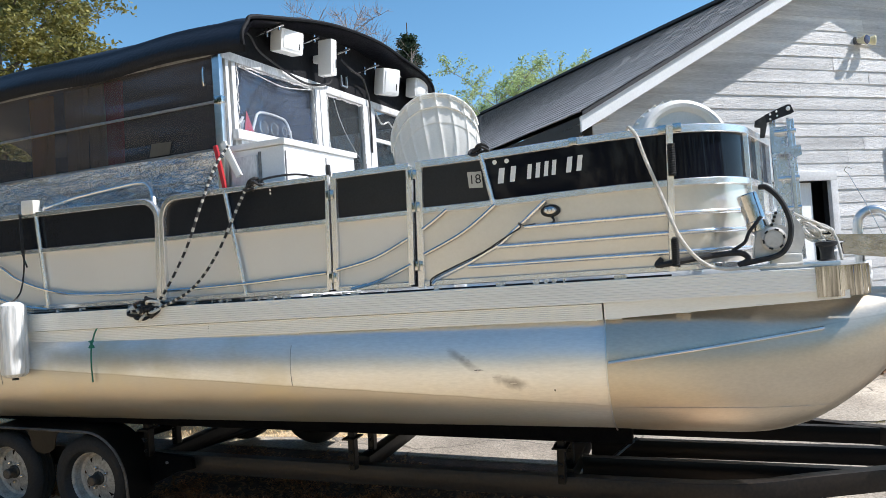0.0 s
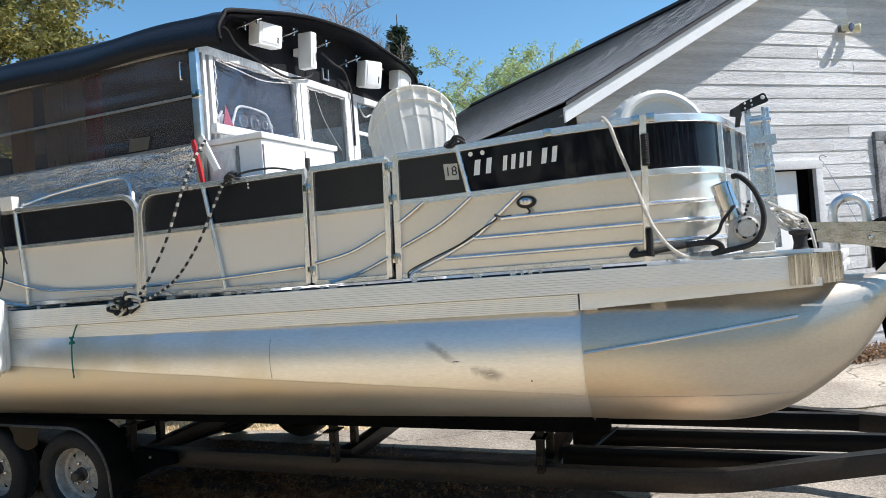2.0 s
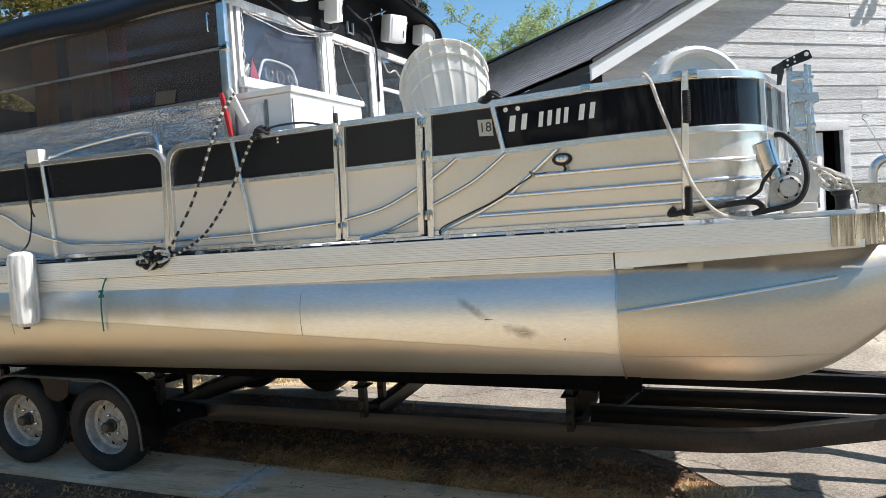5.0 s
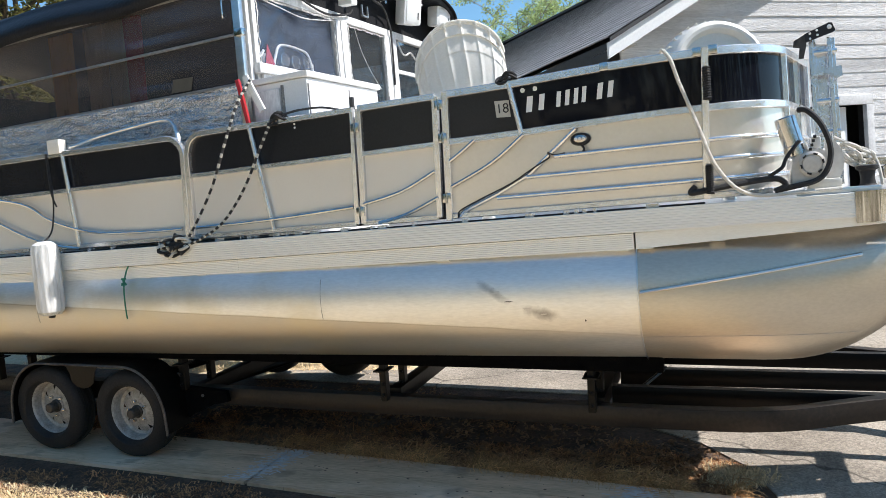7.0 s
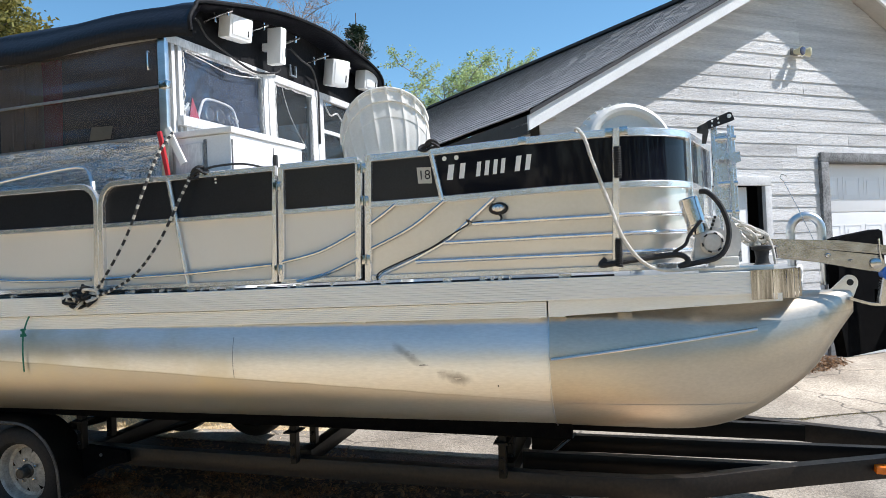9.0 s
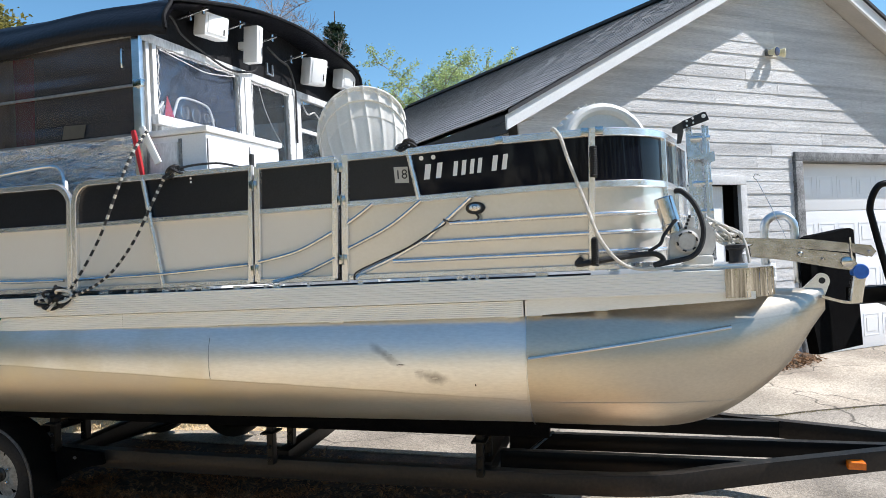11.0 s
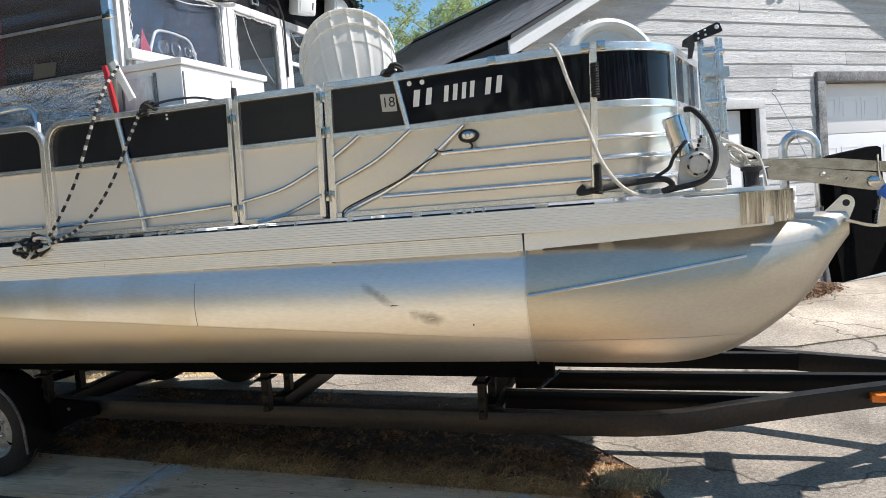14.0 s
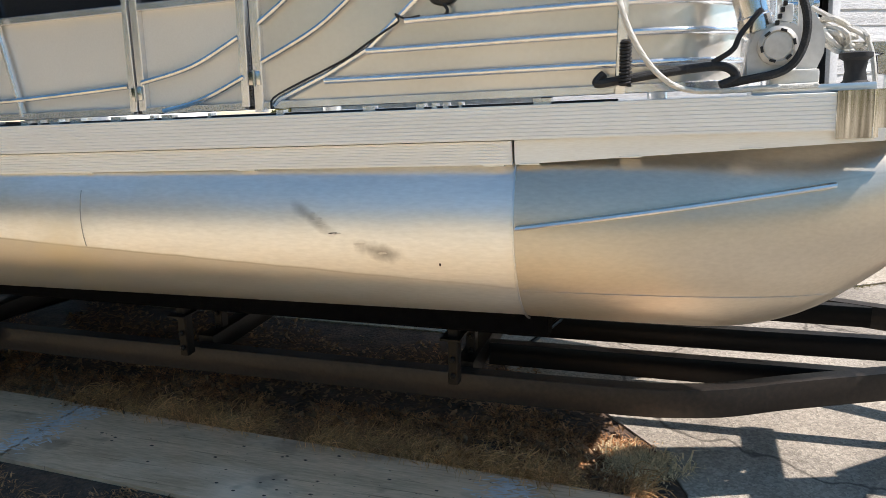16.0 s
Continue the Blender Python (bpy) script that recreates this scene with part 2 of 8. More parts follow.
SEAT_PLASTIC = material("seat_plastic", (0.90, 0.87, 0.80), 0.42, 0.0, (0.82, 0.79, 0.71), 5, 100, 0.03, 0.1, (1, 1, 1), thin_plastic)
WHITE_PLASTIC = material("white_plastic", (0.80, 0.77, 0.70), 0.42, 0.0, (0.72, 0.69, 0.61), 5, 100, 0.03, 0.1)
SPEAKER_WHITE = material("speaker_white", (0.78, 0.78, 0.76), 0.5, 0.0, (0.74, 0.74, 0.71), 6, 120, 0.03)
DARK_STEEL = material("black_painted_steel", (0.0035, 0.0033, 0.0034), 0.34, 0.0, (0.007, 0.006, 0.005), 4, 60, 0.06, 0.12, spec=0.14)
CARPET = material("black_bunk_carpet", (0.002, 0.002, 0.0025), 0.95, 0.0, (0.005, 0.005, 0.005), 30, 300, 0.5, 0.03, spec=0.03)
RUBBER = material("tyre_rubber", (0.007, 0.007, 0.008), 0.78, 0.0, (0.018, 0.017, 0.016), 6, 80, 0.15, 0.1)
RIM = material("grimy_rim_paint", (0.47, 0.46, 0.43), 0.45, 0.2, (0.24, 0.235, 0.215), 22, 80, 0.15, 0.1)
HUB = material("greasy_hub", (0.03, 0.028, 0.025), 0.5, 0.3, (0.08, 0.07, 0.06), 15, 60, 0.2, 0.1)
def crinkle(nt, b, co, ramp):
    """Fine hatched creases at two sizes."""
    mp = nt.nodes.new("ShaderNodeMapping")
    mp.inputs["Rotation"].default_value = (0, radians(25), 0)
    mp.inputs["Scale"].default_value = (0.8, 0.8, 3.2)
    nt.links.new(co.outputs["Object"], mp.inputs[0])
    last = None
    for sc, dist, det in ((6, 0.07, 2), (17, 0.05, 3), (60, 0.010, 2)):
        vo = nt.nodes.new("ShaderNodeTexNoise")
        vo.inputs["Scale"].default_value, vo.inputs["Detail"].default_value = sc, det
        vo.inputs["Distortion"].default_value = 0.6
        nt.links.new(mp.outputs[0], vo.inputs["Vector"])
        bp = nt.nodes.new("ShaderNodeBump")
        bp.inputs["Strength"].default_value, bp.inputs["Distance"].default_value = 1.0, dist
        nt.links.new(vo.outputs[0], bp.inputs["Height"])
        if last:
            nt.links.new(last.outputs[0], bp.inputs["Normal"])
        last = bp
    nt.links.new(last.outputs[0], b.inputs["Normal"])


FOIL = material("foil_insulation", (0.97, 0.96, 0.94), 0.14, 0.82, (0.88, 0.88, 0.88), 6, 40, 0.0, 0.08, (1, 1, 1), crinkle)
ROPE_WHITE = material("white_rope", (0.72, 0.69, 0.62), 0.8, 0.0, (0.55, 0.52, 0.45), 30, 220, 0.5)
ROPE_BLACK = material("black_rope", (0.015, 0.015, 0.016), 0.8, 0.0, (0.03, 0.03, 0.03), 30, 220, 0.5)
ROPE_GREEN = material("green_cord", (0.02, 0.20, 0.13), 0.7, 0.0, (0.01, 0.14, 0.09), 30, 220, 0.5)
RED = material("red_plastic", (0.50, 0.03, 0.035), 0.4, 0.0, (0.38, 0.02, 0.025), 10, 90, 0.03)
BLUE = material("blue_roller", (0.03, 0.17, 0.62), 0.35, 0.0, (0.02, 0.12, 0.48), 10, 90, 0.03)
ORANGE = material("amber_lens", (0.9, 0.22, 0.01), 0.2, 0.0, (0.75, 0.16, 0.01), 10, 90, 0.0)
YELLOW = material("yellowed_lamp_glass", (0.74, 0.69, 0.46), 0.3, 0.0, (0.58, 0.53, 0.34), 10, 90, 0.0)
LAMP_BLUE = material("blue_lamp_glass", (0.10, 0.11, 0.18), 0.15, 0.0, (0.05, 0.055, 0.10), 10, 90, 0.0)
SIDING = material("painted_lap_siding", (0.78, 0.775, 0.755), 0.65, 0.0, (0.46, 0.46, 0.455), 1.6, 34, 1.0, 0.08, (0.45, 6, 9), islands)
TRIM_WHITE = material("white_fascia_board", (0.78, 0.78, 0.76), 0.6, 0.0, (0.68, 0.68, 0.66), 4, 60, 0.15)
TRIM_GREY = material("weathered_grey_trim", (0.30, 0.30, 0.295), 0.75, 0.0, (0.07, 0.07, 0.07), 9, 60, 0.3)
TRIM_PALE = material("pale_grey_trim", (0.62, 0.62, 0.61), 0.7, 0.0, (0.48, 0.48, 0.47), 8, 50, 0.2)
SOFFIT = material("soffit_board", (0.52, 0.49, 0.45), 0.7, 0.0, (0.44, 0.42, 0.38), 4, 40, 0.15)
SHINGLE = material("asphalt_shingle", (0.36, 0.36, 0.355), 0.9, 0.0, (0.20, 0.20, 0.198), 5, 110, 0.6, 0.05, (1, 1, 1), islands)
ROOF_DARK = material("dark_drip_edge", (0.02, 0.02, 0.022), 0.6, 0.0, (0.03, 0.03, 0.03), 6, 60, 0.1)
DOOR_WHITE = material("garage_door_enamel", (0.86, 0.86, 0.86), 0.4, 0.0, (0.81, 0.81, 0.81), 3, 90, 0.04)
# dark tone that puts indoor shade into the colour of inner surfaces
SHADE_DARK = material("interior_shade_tone", (0.03, 0.03, 0.032), 0.9, 0.0, (0.05, 0.05, 0.05), 4, 30, 0.1)
def aggregate(nt, b, co, ramp):
    """Exposed stones in worn concrete, each its own shade."""
    vo = nt.nodes.new("ShaderNodeTexVoronoi")
    vo.inputs["Scale"].default_value = 85
    nt.links.new(co.outputs["Object"], vo.inputs["Vector"])
    sep = nt.nodes.new("ShaderNodeSeparateColor")
    nt.links.new(vo.outputs["Color"], sep.inputs[0])
    mr = nt.nodes.new("ShaderNodeMapRange")
    mr.inputs[3].default_value, mr.inputs[4].default_value = 0.7, 1.22
    nt.links.new(sep.outputs[0], mr.inputs[0])
    hsv = nt.nodes.new("ShaderNodeHueSaturation")
    nt.links.new(mr.outputs[0], hsv.inputs["Value"])
    nt.links.new(ramp.outputs[0], hsv.inputs["Color"])
    nt.links.new(hsv.outputs[0], b.inputs["Base Color"])


def weathered(nt, b, co, ramp):
    """Wandering cracks, dark stains and pale worn patches over exposed stones."""
    aggregate(nt, b, co, ramp)
    base = b.inputs["Base Color"].links[0].from_socket
    wob = nt.nodes.new("ShaderNodeTexNoise")
    wob.inputs["Scale"].default_value, wob.inputs["Detail"].default_value = 2.2, 5
    nt.links.new(co.outputs["Object"], wob.inputs["Vector"])
    push = nt.nodes.new("ShaderNodeVectorMath")
    push.operation = "MULTIPLY_ADD"
    push.inputs[1].default_value = (0.55, 0.55, 0.0)
    nt.links.new(wob.outputs["Color"], push.inputs[0])
    nt.links.new(co.outputs["Object"], push.inputs[2])
    vo = nt.nodes.new("ShaderNodeTexVoronoi")
    vo.feature = "DISTANCE_TO_EDGE"
    vo.inputs["Scale"].default_value = 0.75
    nt.links.new(push.outputs[0], vo.inputs["Vector"])
    crack = nt.nodes.new("ShaderNodeMapRange")
    crack.inputs[1].default_value, crack.inputs[2].default_value = 0.002, 0.009
    crack.inputs[3].default_value, crack.inputs[4].default_value = 0.75, 0.0
    nt.links.new(vo.outputs["Distance"], crack.inputs[0])
    patch = nt.nodes.new("ShaderNodeTexNoise")
    patch.inputs["Scale"].default_value, patch.inputs["Detail"].default_value = 1.1, 8
    nt.links.new(co.outputs["Object"], patch.inputs["Vector"])
    worn = nt.nodes.new("ShaderNodeMapRange")
    worn.inputs[1].default_value, worn.inputs[2].default_value = 0.35, 0.68
    worn.inputs[3].default_value, worn.inputs[4].default_value = 0.66, 1.18
    nt.links.new(patch.outputs[0], worn.inputs[0])
    hsv = nt.nodes.new("ShaderNodeHueSaturation")
    nt.links.new(worn.outputs[0], hsv.inputs["Value"])
    nt.links.new(base, hsv.inputs["Color"])
    mix = nt.nodes.new("ShaderNodeMix")
    mix.data_type = "RGBA"
    nt.links.new(crack.outputs[0], mix.inputs[0])
    nt.links.new(hsv.outputs[0], mix.inputs[6])
    mix.inputs[7].default_value = (0.05, 0.042, 0.032, 1)
    nt.links.new(mix.outputs[2], b.inputs["Base Color"])


WEED = material("dull_weeds", (0.26, 0.23, 0.09), 0.85, 0.0, (0.15, 0.12, 0.06), 12, 80, 0.0, 0.05, (1, 1, 1), leaf_tint)
PALE_CONCRETE = material("pale_concrete", (0.56, 0.49, 0.39), 0.92, 0.0, (0.32, 0.265, 0.20), 1.4, 70, 0.6, 0.04, (1, 1, 1), weathered)
CONCRETE = material("worn_concrete", (0.43, 0.38, 0.31), 0.92, 0.0, (0.26, 0.225, 0.18), 1.8, 130, 0.6, 0.04, (1, 1, 1), weathered)
SOIL = material("dark_soil", (0.13, 0.08, 0.052), 0.95, 0.0, (0.035, 0.024, 0.017), 9, 60, 0.9, 0.04)
DRY_LAWN = material("dry_straw_lawn", (0.68, 0.57, 0.39), 0.95, 0.0, (0.42, 0.33, 0.205), 1.3, 46, 0.9, 0.04)
GREY_PANEL = material("charcoal_panel", (0.017, 0.018, 0.023), 0.20, 0.0, (0.012, 0.013, 0.017), 2, 120, 0.0, 0.06, spec=0.42)
CURTAIN_TAN = material("tan_curtain", (0.45, 0.33, 0.20), 0.9, 0.0, (0.34, 0.24, 0.14), 8, 90, 0.2)
CURTAIN_RED = material("red_curtain", (0.42, 0.05, 0.05), 0.9, 0.0, (0.30, 0.03, 0.03), 8, 90, 0.2)
CURTAIN_GOLD = material("gold_curtain", (0.50, 0.27, 0.05), 0.9, 0.0, (0.40, 0.2, 0.04), 8, 90, 0.2)
STRAW_PALE = material("pale_straw", (0.86, 0.70, 0.44), 0.85, 0.0, (0.62, 0.47, 0.27), 12, 80, 0.0, 0.05, (1, 1, 1), leaf_tint)
STRAW = material("dead_grass", (0.74, 0.41, 0.19), 0.85, 0.0, (0.17, 0.08, 0.04), 12, 80, 0.0, 0.05, (1, 1, 1), leaf_tint)
CURLED = material("curled_brown_grass", (0.92, 0.57, 0.25), 0.85, 0.0, (0.42, 0.21, 0.08), 5, 80, 0.0, 0.05, (1, 1, 1), leaf_tint)
def worn_board(nt, b, co, ramp):
    """Washed-out blotches, brown open grain in patches and soaked spots."""
    colour = ramp.outputs[0]
    for size, detail, lo, hi, amount, tint in (((1.1, 1.6, 1), 3, 0.50, 0.66, 0.75, (0.84, 0.645, 0.465)), ((2.2, 3.4, 1), 4, 0.56, 0.66, 0.55, (0.20, 0.135, 0.09)), ((1.3, 46, 1), 4, 0.60, 0.72, 0.7, (0.20, 0.125, 0.06)), ((30, 42, 1), 2, 0.70, 0.76, 0.7, (0.10, 0.07, 0.05))):
        mp = nt.nodes.new("ShaderNodeMapping")
        mp.inputs["Scale"].default_value = size
        mp.inputs["Rotation"].default_value = (0, 0, radians(38))
        nt.links.new(co.outputs["Object"], mp.inputs[0])
        n = nt.nodes.new("ShaderNodeTexNoise")
        n.inputs["Scale"].default_value, n.inputs["Detail"].default_value = 1.6, detail
        nt.links.new(mp.outputs[0], n.inputs["Vector"])
        mr = nt.nodes.new("ShaderNodeMapRange")
        mr.inputs[1].default_value, mr.inputs[2].default_value, mr.inputs[4].default_value = lo, hi, amount
        nt.links.new(n.outputs[0], mr.inputs[0])
        mix = nt.nodes.new("ShaderNodeMix")
        mix.data_type = "RGBA"
        nt.links.new(mr.outputs[0], mix.inputs[0])
        nt.links.new(colour, mix.inputs[6])
        mix.inputs[7].default_value = (*tint, 1)
        colour = mix.outputs[2]
    nt.links.new(colour, b.inputs["Base Color"])


PLY = material("weathered_plywood", (0.77, 0.535, 0.345), 0.85, 0.0, (0.50, 0.335, 0.205), 2.2, 22, 0.22, 0.05, (0.8, 5, 5), worn_board)
PAINT_BLUE = material("blue_paint_smear", (0.66, 0.64, 0.62), 0.75, 0.0, (0.46, 0.44, 0.42), 20, 60, 0.2)
BARK = material("bark", (0.15, 0.12, 0.09), 0.95, 0.0, (0.07, 0.055, 0.04), 12, 60, 0.7, 0.04, (1, 1, 0.2))
TWIG = material("grey_twigs", (0.34, 0.29, 0.26), 0.9, 0.0, (0.22, 0.18, 0.16), 12, 60, 0.1)
LEAF_OLIVE = material("olive_leaves", (0.33, 0.29, 0.075), 0.7, 0.0, (0.07, 0.09, 0.03), 0.6, 8, 0.0, 0.05, (1, 1, 1), leaf_tint)
LEAF_FRESH = material("spring_leaves", (0.46, 0.55, 0.26), 0.7, 0.0, (0.32, 0.42, 0.17), 0.9, 8, 0.0, 0.05, (1, 1, 1), leaf_tint)
LEAF_DARK = material("spruce_needles", (0.035, 0.065, 0.03), 0.8, 0.0, (0.018, 0.035, 0.018), 1.2, 8, 0.0, 0.05, (1, 1, 1), leaf_tint)
def film(name, tint, haze, haze_color, gloss_rough, ior=1.5):
    """A thin clear sheet: it lets light through, with a milky film and a sheen; its haze colour also stands in for
    reflections.
    """
    m = bpy.data.materials.new(name)
    m.use_nodes = True
    nt = m.node_tree
    b = nt.nodes["Principled BSDF"]
    b.inputs["Base Color"].default_value = (*haze_color, 1)
    b.inputs["Roughness"].default_value = gloss_rough
    tr = nt.nodes.new("ShaderNodeBsdfTransparent")
    tr.inputs[0].default_value = (*tint, 1)
    gl = nt.nodes.new("ShaderNodeBsdfGlossy")
    gl.inputs["Roughness"].default_value = gloss_rough
    co = nt.nodes.new("ShaderNodeTexCoord")
    ns = nt.nodes.new("ShaderNodeTexNoise")
    ns.inputs["Scale"].default_value, ns.inputs["Detail"].default_value = 5, 6
    nt.links.new(co.outputs["Object"], ns.inputs["Vector"])
    mr = nt.nodes.new("ShaderNodeMapRange")
    mr.inputs[3].default_value, mr.inputs[4].default_value = haze * 0.6, haze * 1.4
    nt.links.new(ns.outputs[0], mr.inputs[0])
    m1, m2 = nt.nodes.new("ShaderNodeMixShader"), nt.nodes.new("ShaderNodeMixShader")
    nt.links.new(mr.outputs[0], m1.inputs[0])
    nt.links.new(tr.outputs[0], m1.inputs[1])
    nt.links.new(b.outputs[0], m1.inputs[2])
    fr = nt.nodes.new("ShaderNodeFresnel")
    fr.inputs[0].default_value = ior
    nt.links.new(fr.outputs[0], m2.inputs[0])
    nt.links.new(m1.outputs[0], m2.inputs[1])
    nt.links.new(gl.outputs[0], m2.inputs[2])
    nt.links.new(m2.outputs[0], nt.nodes["Material Output"].inputs[0])
    return m


# blue in the haze stands in for sky mirrored by the windscreen
CLEAR = film("clear_vinyl", (0.86, 0.89, 0.92), 0.18, (0.27, 0.35, 0.50), 0.05, 1.6)
# the same vinyl with less mirrored sky in its haze
CLEAR_DIM = film("dim_clear_vinyl", (0.80, 0.83, 0.82), 0.13, (0.20, 0.235, 0.25), 0.05, 1.45)
# grey haze stands in for reflections on the side sheets
TINT = film("tinted_plastic", (0.60, 0.57, 0.56), 0.32, (0.165, 0.155, 0.165), 0.14, 1.42)
RAIL_GREY = material("dull_grey_rail", (0.40, 0.40, 0.40), 0.4, 0.6, (0.24, 0.24, 0.24), 8, 50, 0.1)
DRY_CAULK = material("flaking_white_caulk", (0.74, 0.74, 0.71), 0.7, 0.0, (0.25, 0.24, 0.22), 18, 70, 0.5)
# grey tone that paints the light line along the black fender lip
EDGE_HIGHLIGHT = material("black_edge_highlight", (0.11, 0.105, 0.10), 0.45, 0.2, (0.03, 0.028, 0.026), 9, 60, 0.1)
# streaks in the colour stand in for surroundings mirrored by the cap
CAP = material("reflection_streaked_steel", (0.74, 0.73, 0.71), 0.10, 1.0, (0.07, 0.06, 0.05), 9, 26, 0.0, 0.04, (3, 3, 0.15))
ROLLER_STEEL = material("worn_roller_steel", (0.62, 0.60, 0.57), 0.24, 1.0, (0.36, 0.345, 0.325), 7, 50, 0.03, 0.1, (3, 1, 6))
# black steel made lighter and browner: some dust, plus painted light from the ground
DUSTY_LIT_STEEL = material("dusty_lit_black_steel", (0.014, 0.0118, 0.0105), 0.38, 0.0, (0.032, 0.0245, 0.019), 2.2, 60, 0.06, 0.12, spec=0.24)
DECAL_WHITE = material("white_vinyl_decal", (0.82, 0.82, 0.80), 0.5, 0.0, (0.78, 0.78, 0.76), 8, 60, 0.0)
DECAL_GREY = material("grey_sticker", (0.50, 0.49, 0.44), 0.5, 0.0, (0.44, 0.43, 0.39), 8, 60, 0.0)
INK = material("black_ink", (0.01, 0.01, 0.01), 0.6, 0.0, (0.015, 0.015, 0.015), 8, 60, 0.0)
DULL_CAST = material("dull_cast_alloy", (0.62, 0.60, 0.56), 0.5, 0.3, (0.50, 0.48, 0.44), 10, 60, 0.1)
# blue in the base colour stands in for sky mirrored by the ladder
SKY_TINTED_ALLOY = material("sky_tinted_alloy", (0.74, 0.77, 0.82), 0.26, 1.0, (0.60, 0.63, 0.68), 10, 60, 0.03)
STAIN = material("dark_scuff", (0.56, 0.54, 0.52), 0.42, 0.95, (0.66, 0.64, 0.61), 14, 60, 0.1)


# ---- mesh helpers ----
def box(bm, x0, x1, y0, y1, z0, z1, chamfer=0.0, m=None):
    vs = bmesh.ops.create_cube(bm, size=1.0)["verts"]
    mat = Matrix.Translation(((x0 + x1) / 2, (y0 + y1) / 2, (z0 + z1) / 2)) @ Matrix.Diagonal((x1 - x0, y1 - y0, z1 - z0, 1))
    bmesh.ops.transform(bm, matrix=mat, verts=vs)
    if chamfer:
        es = list({e for v in vs for e in v.link_edges})
        got = bmesh.ops.bevel(bm, geom=es, offset=chamfer, segments=2, affect="EDGES", profile=0.6)
        vs = list({v for fc in got["faces"] for v in fc.verts} | {v for v in vs if v.is_valid})
    if m is not None:
        bmesh.ops.transform(bm, matrix=m, verts=[v for v in vs if v.is_valid])
    return vs


def tube(bm, pts, r, seg=10, closed=False, r_end=None):
    """A round bar along points."""
    pts = [Vector(p) for p in pts]
    n = len(pts)
    rings = []
    prev = None
    for i, p in enumerate(pts):
        a = pts[(i - 1) % n] if (closed or i > 0) else p
        c = pts[(i + 1) % n] if (closed or i < n - 1) else p
        t = (c - a).normalized()
        if prev is None:
            u = t.cross(Vector((0, 0, 1)))
            if u.length < 1e-3:
                u = t.cross(Vector((0, 1, 0)))
            u.normalize()
        else:
            u = (prev - t * prev.dot(t)).normalized()
        prev = u
        w = t.cross(u)
        rad = r if r_end is None else r + (r_end - r) * i / max(1, n - 1)
        rings.append([bm.verts.new(p + (u * math.cos(2 * math.pi * k / seg) + w * math.sin(2 * math.pi * k / seg)) * rad) for k in range(seg)])
    for i in range(n if closed else n - 1):
        a, b = rings[i], rings[(i + 1) % n]
        for k in range(seg):
            bm.faces.new((a[k], a[(k + 1) % seg], b[(k + 1) % seg], b[k]))
    if not closed:
        bm.faces.new(rings[0][::-1])
        bm.faces.new(rings[-1])


def bar(bm, pts, w, h, normal=None, soft=0.8):
    """A square bar along points of a fence line: w across it, h up."""
    pts = [Vector(p) for p in pts]
    rings = []
    for i, p in enumerate(pts):
        t = (pts[min(i + 1, len(pts) - 1)] - pts[max(i - 1, 0)]).normalized()
        s = t.cross(Vector((0, 0, 1))) if abs(t.z) < 0.9 else Vector((0, -1, 0))
        if normal is not None:
            s = Vector(normal)
        s = (s - t * s.dot(t)).normalized()
        v = s.cross(t)
        rings.append([bm.verts.new(p + s * a * w / 2 + v * b * h / 2) for a, b in ((1, soft), (soft, 1), (-soft, 1), (-1, soft), (-1, -soft), (-soft, -1), (soft, -1), (1, -soft))])
    for a, b in zip(rings, rings[1:]):
        for k in range(8):
            bm.faces.new((a[k], a[(k + 1) % 8], b[(k + 1) % 8], b[k]))
    bm.faces.new(rings[0][::-1])
    bm.faces.new(rings[-1])


def lathe(bm, profile, seg=32, m=None, cap=True):
    """Turns (radius, height) pairs round the z axis, then places them by m."""
    rings = []
    for r, z in profile:
        rings.append([bm.verts.new((r * math.cos(2 * math.pi * k / seg), r * math.sin(2 * math.pi * k / seg), z)) for k in range(seg)])
    for a, b in zip(rings, rings[1:]):
        for k in range(seg):
            bm.faces.new((a[k], a[(k + 1) % seg], b[(k + 1) % seg], b[k]))
    if cap:
        bm.faces.new(rings[0][::-1])
        bm.faces.new(rings[-1])
    if m is not None:
        bmesh.ops.transform(bm, matrix=m, verts=[v for ring in rings for v in ring])


def prism(bm, outline, m, depth):
    """A plate: an outline in its own x, y, thick along its own z, placed by m."""
    lo = [bm.verts.new(m @ Vector((x, y, 0))) for x, y in outline]
    hi = [bm.verts.new(m @ Vector((x, y, depth))) for x, y in outline]
    n = len(outline)
    bm.faces.new(lo[::-1])
    bm.faces.new(hi)
    for k in range(n):
        bm.faces.new((lo[k], lo[(k + 1) % n], hi[(k + 1) % n], hi[k]))


def strip(bm, rows):
    """A sheet through rows of points."""
    grid = [[bm.verts.new(p) for p in row] for row in rows]
    for a, b in zip(grid, grid[1:]):
        for k in range(len(a) - 1):
            bm.faces.new((a[k], a[k + 1], b[k + 1], b[k]))
    return grid


def smooth_line(pts, n=8):
    """Points on a smooth line through pts."""
    pts = [Vector(p) for p in pts]
    out = []
    for i in range(len(pts) - 1):
        p0, p1, p2, p3 = pts[max(i - 1, 0)], pts[i], pts[i + 1], pts[min(i + 2, len(pts) - 1)]
        for k in range(n):
            t = k / n
            out.append(0.5 * ((2 * p1) + (p2 - p0) * t + (2 * p0 - 5 * p1 + 4 * p2 - p3) * t * t + (3 * p1 - p0 - 3 * p2 + p3) * t ** 3))
    out.append(pts[-1])
    return out


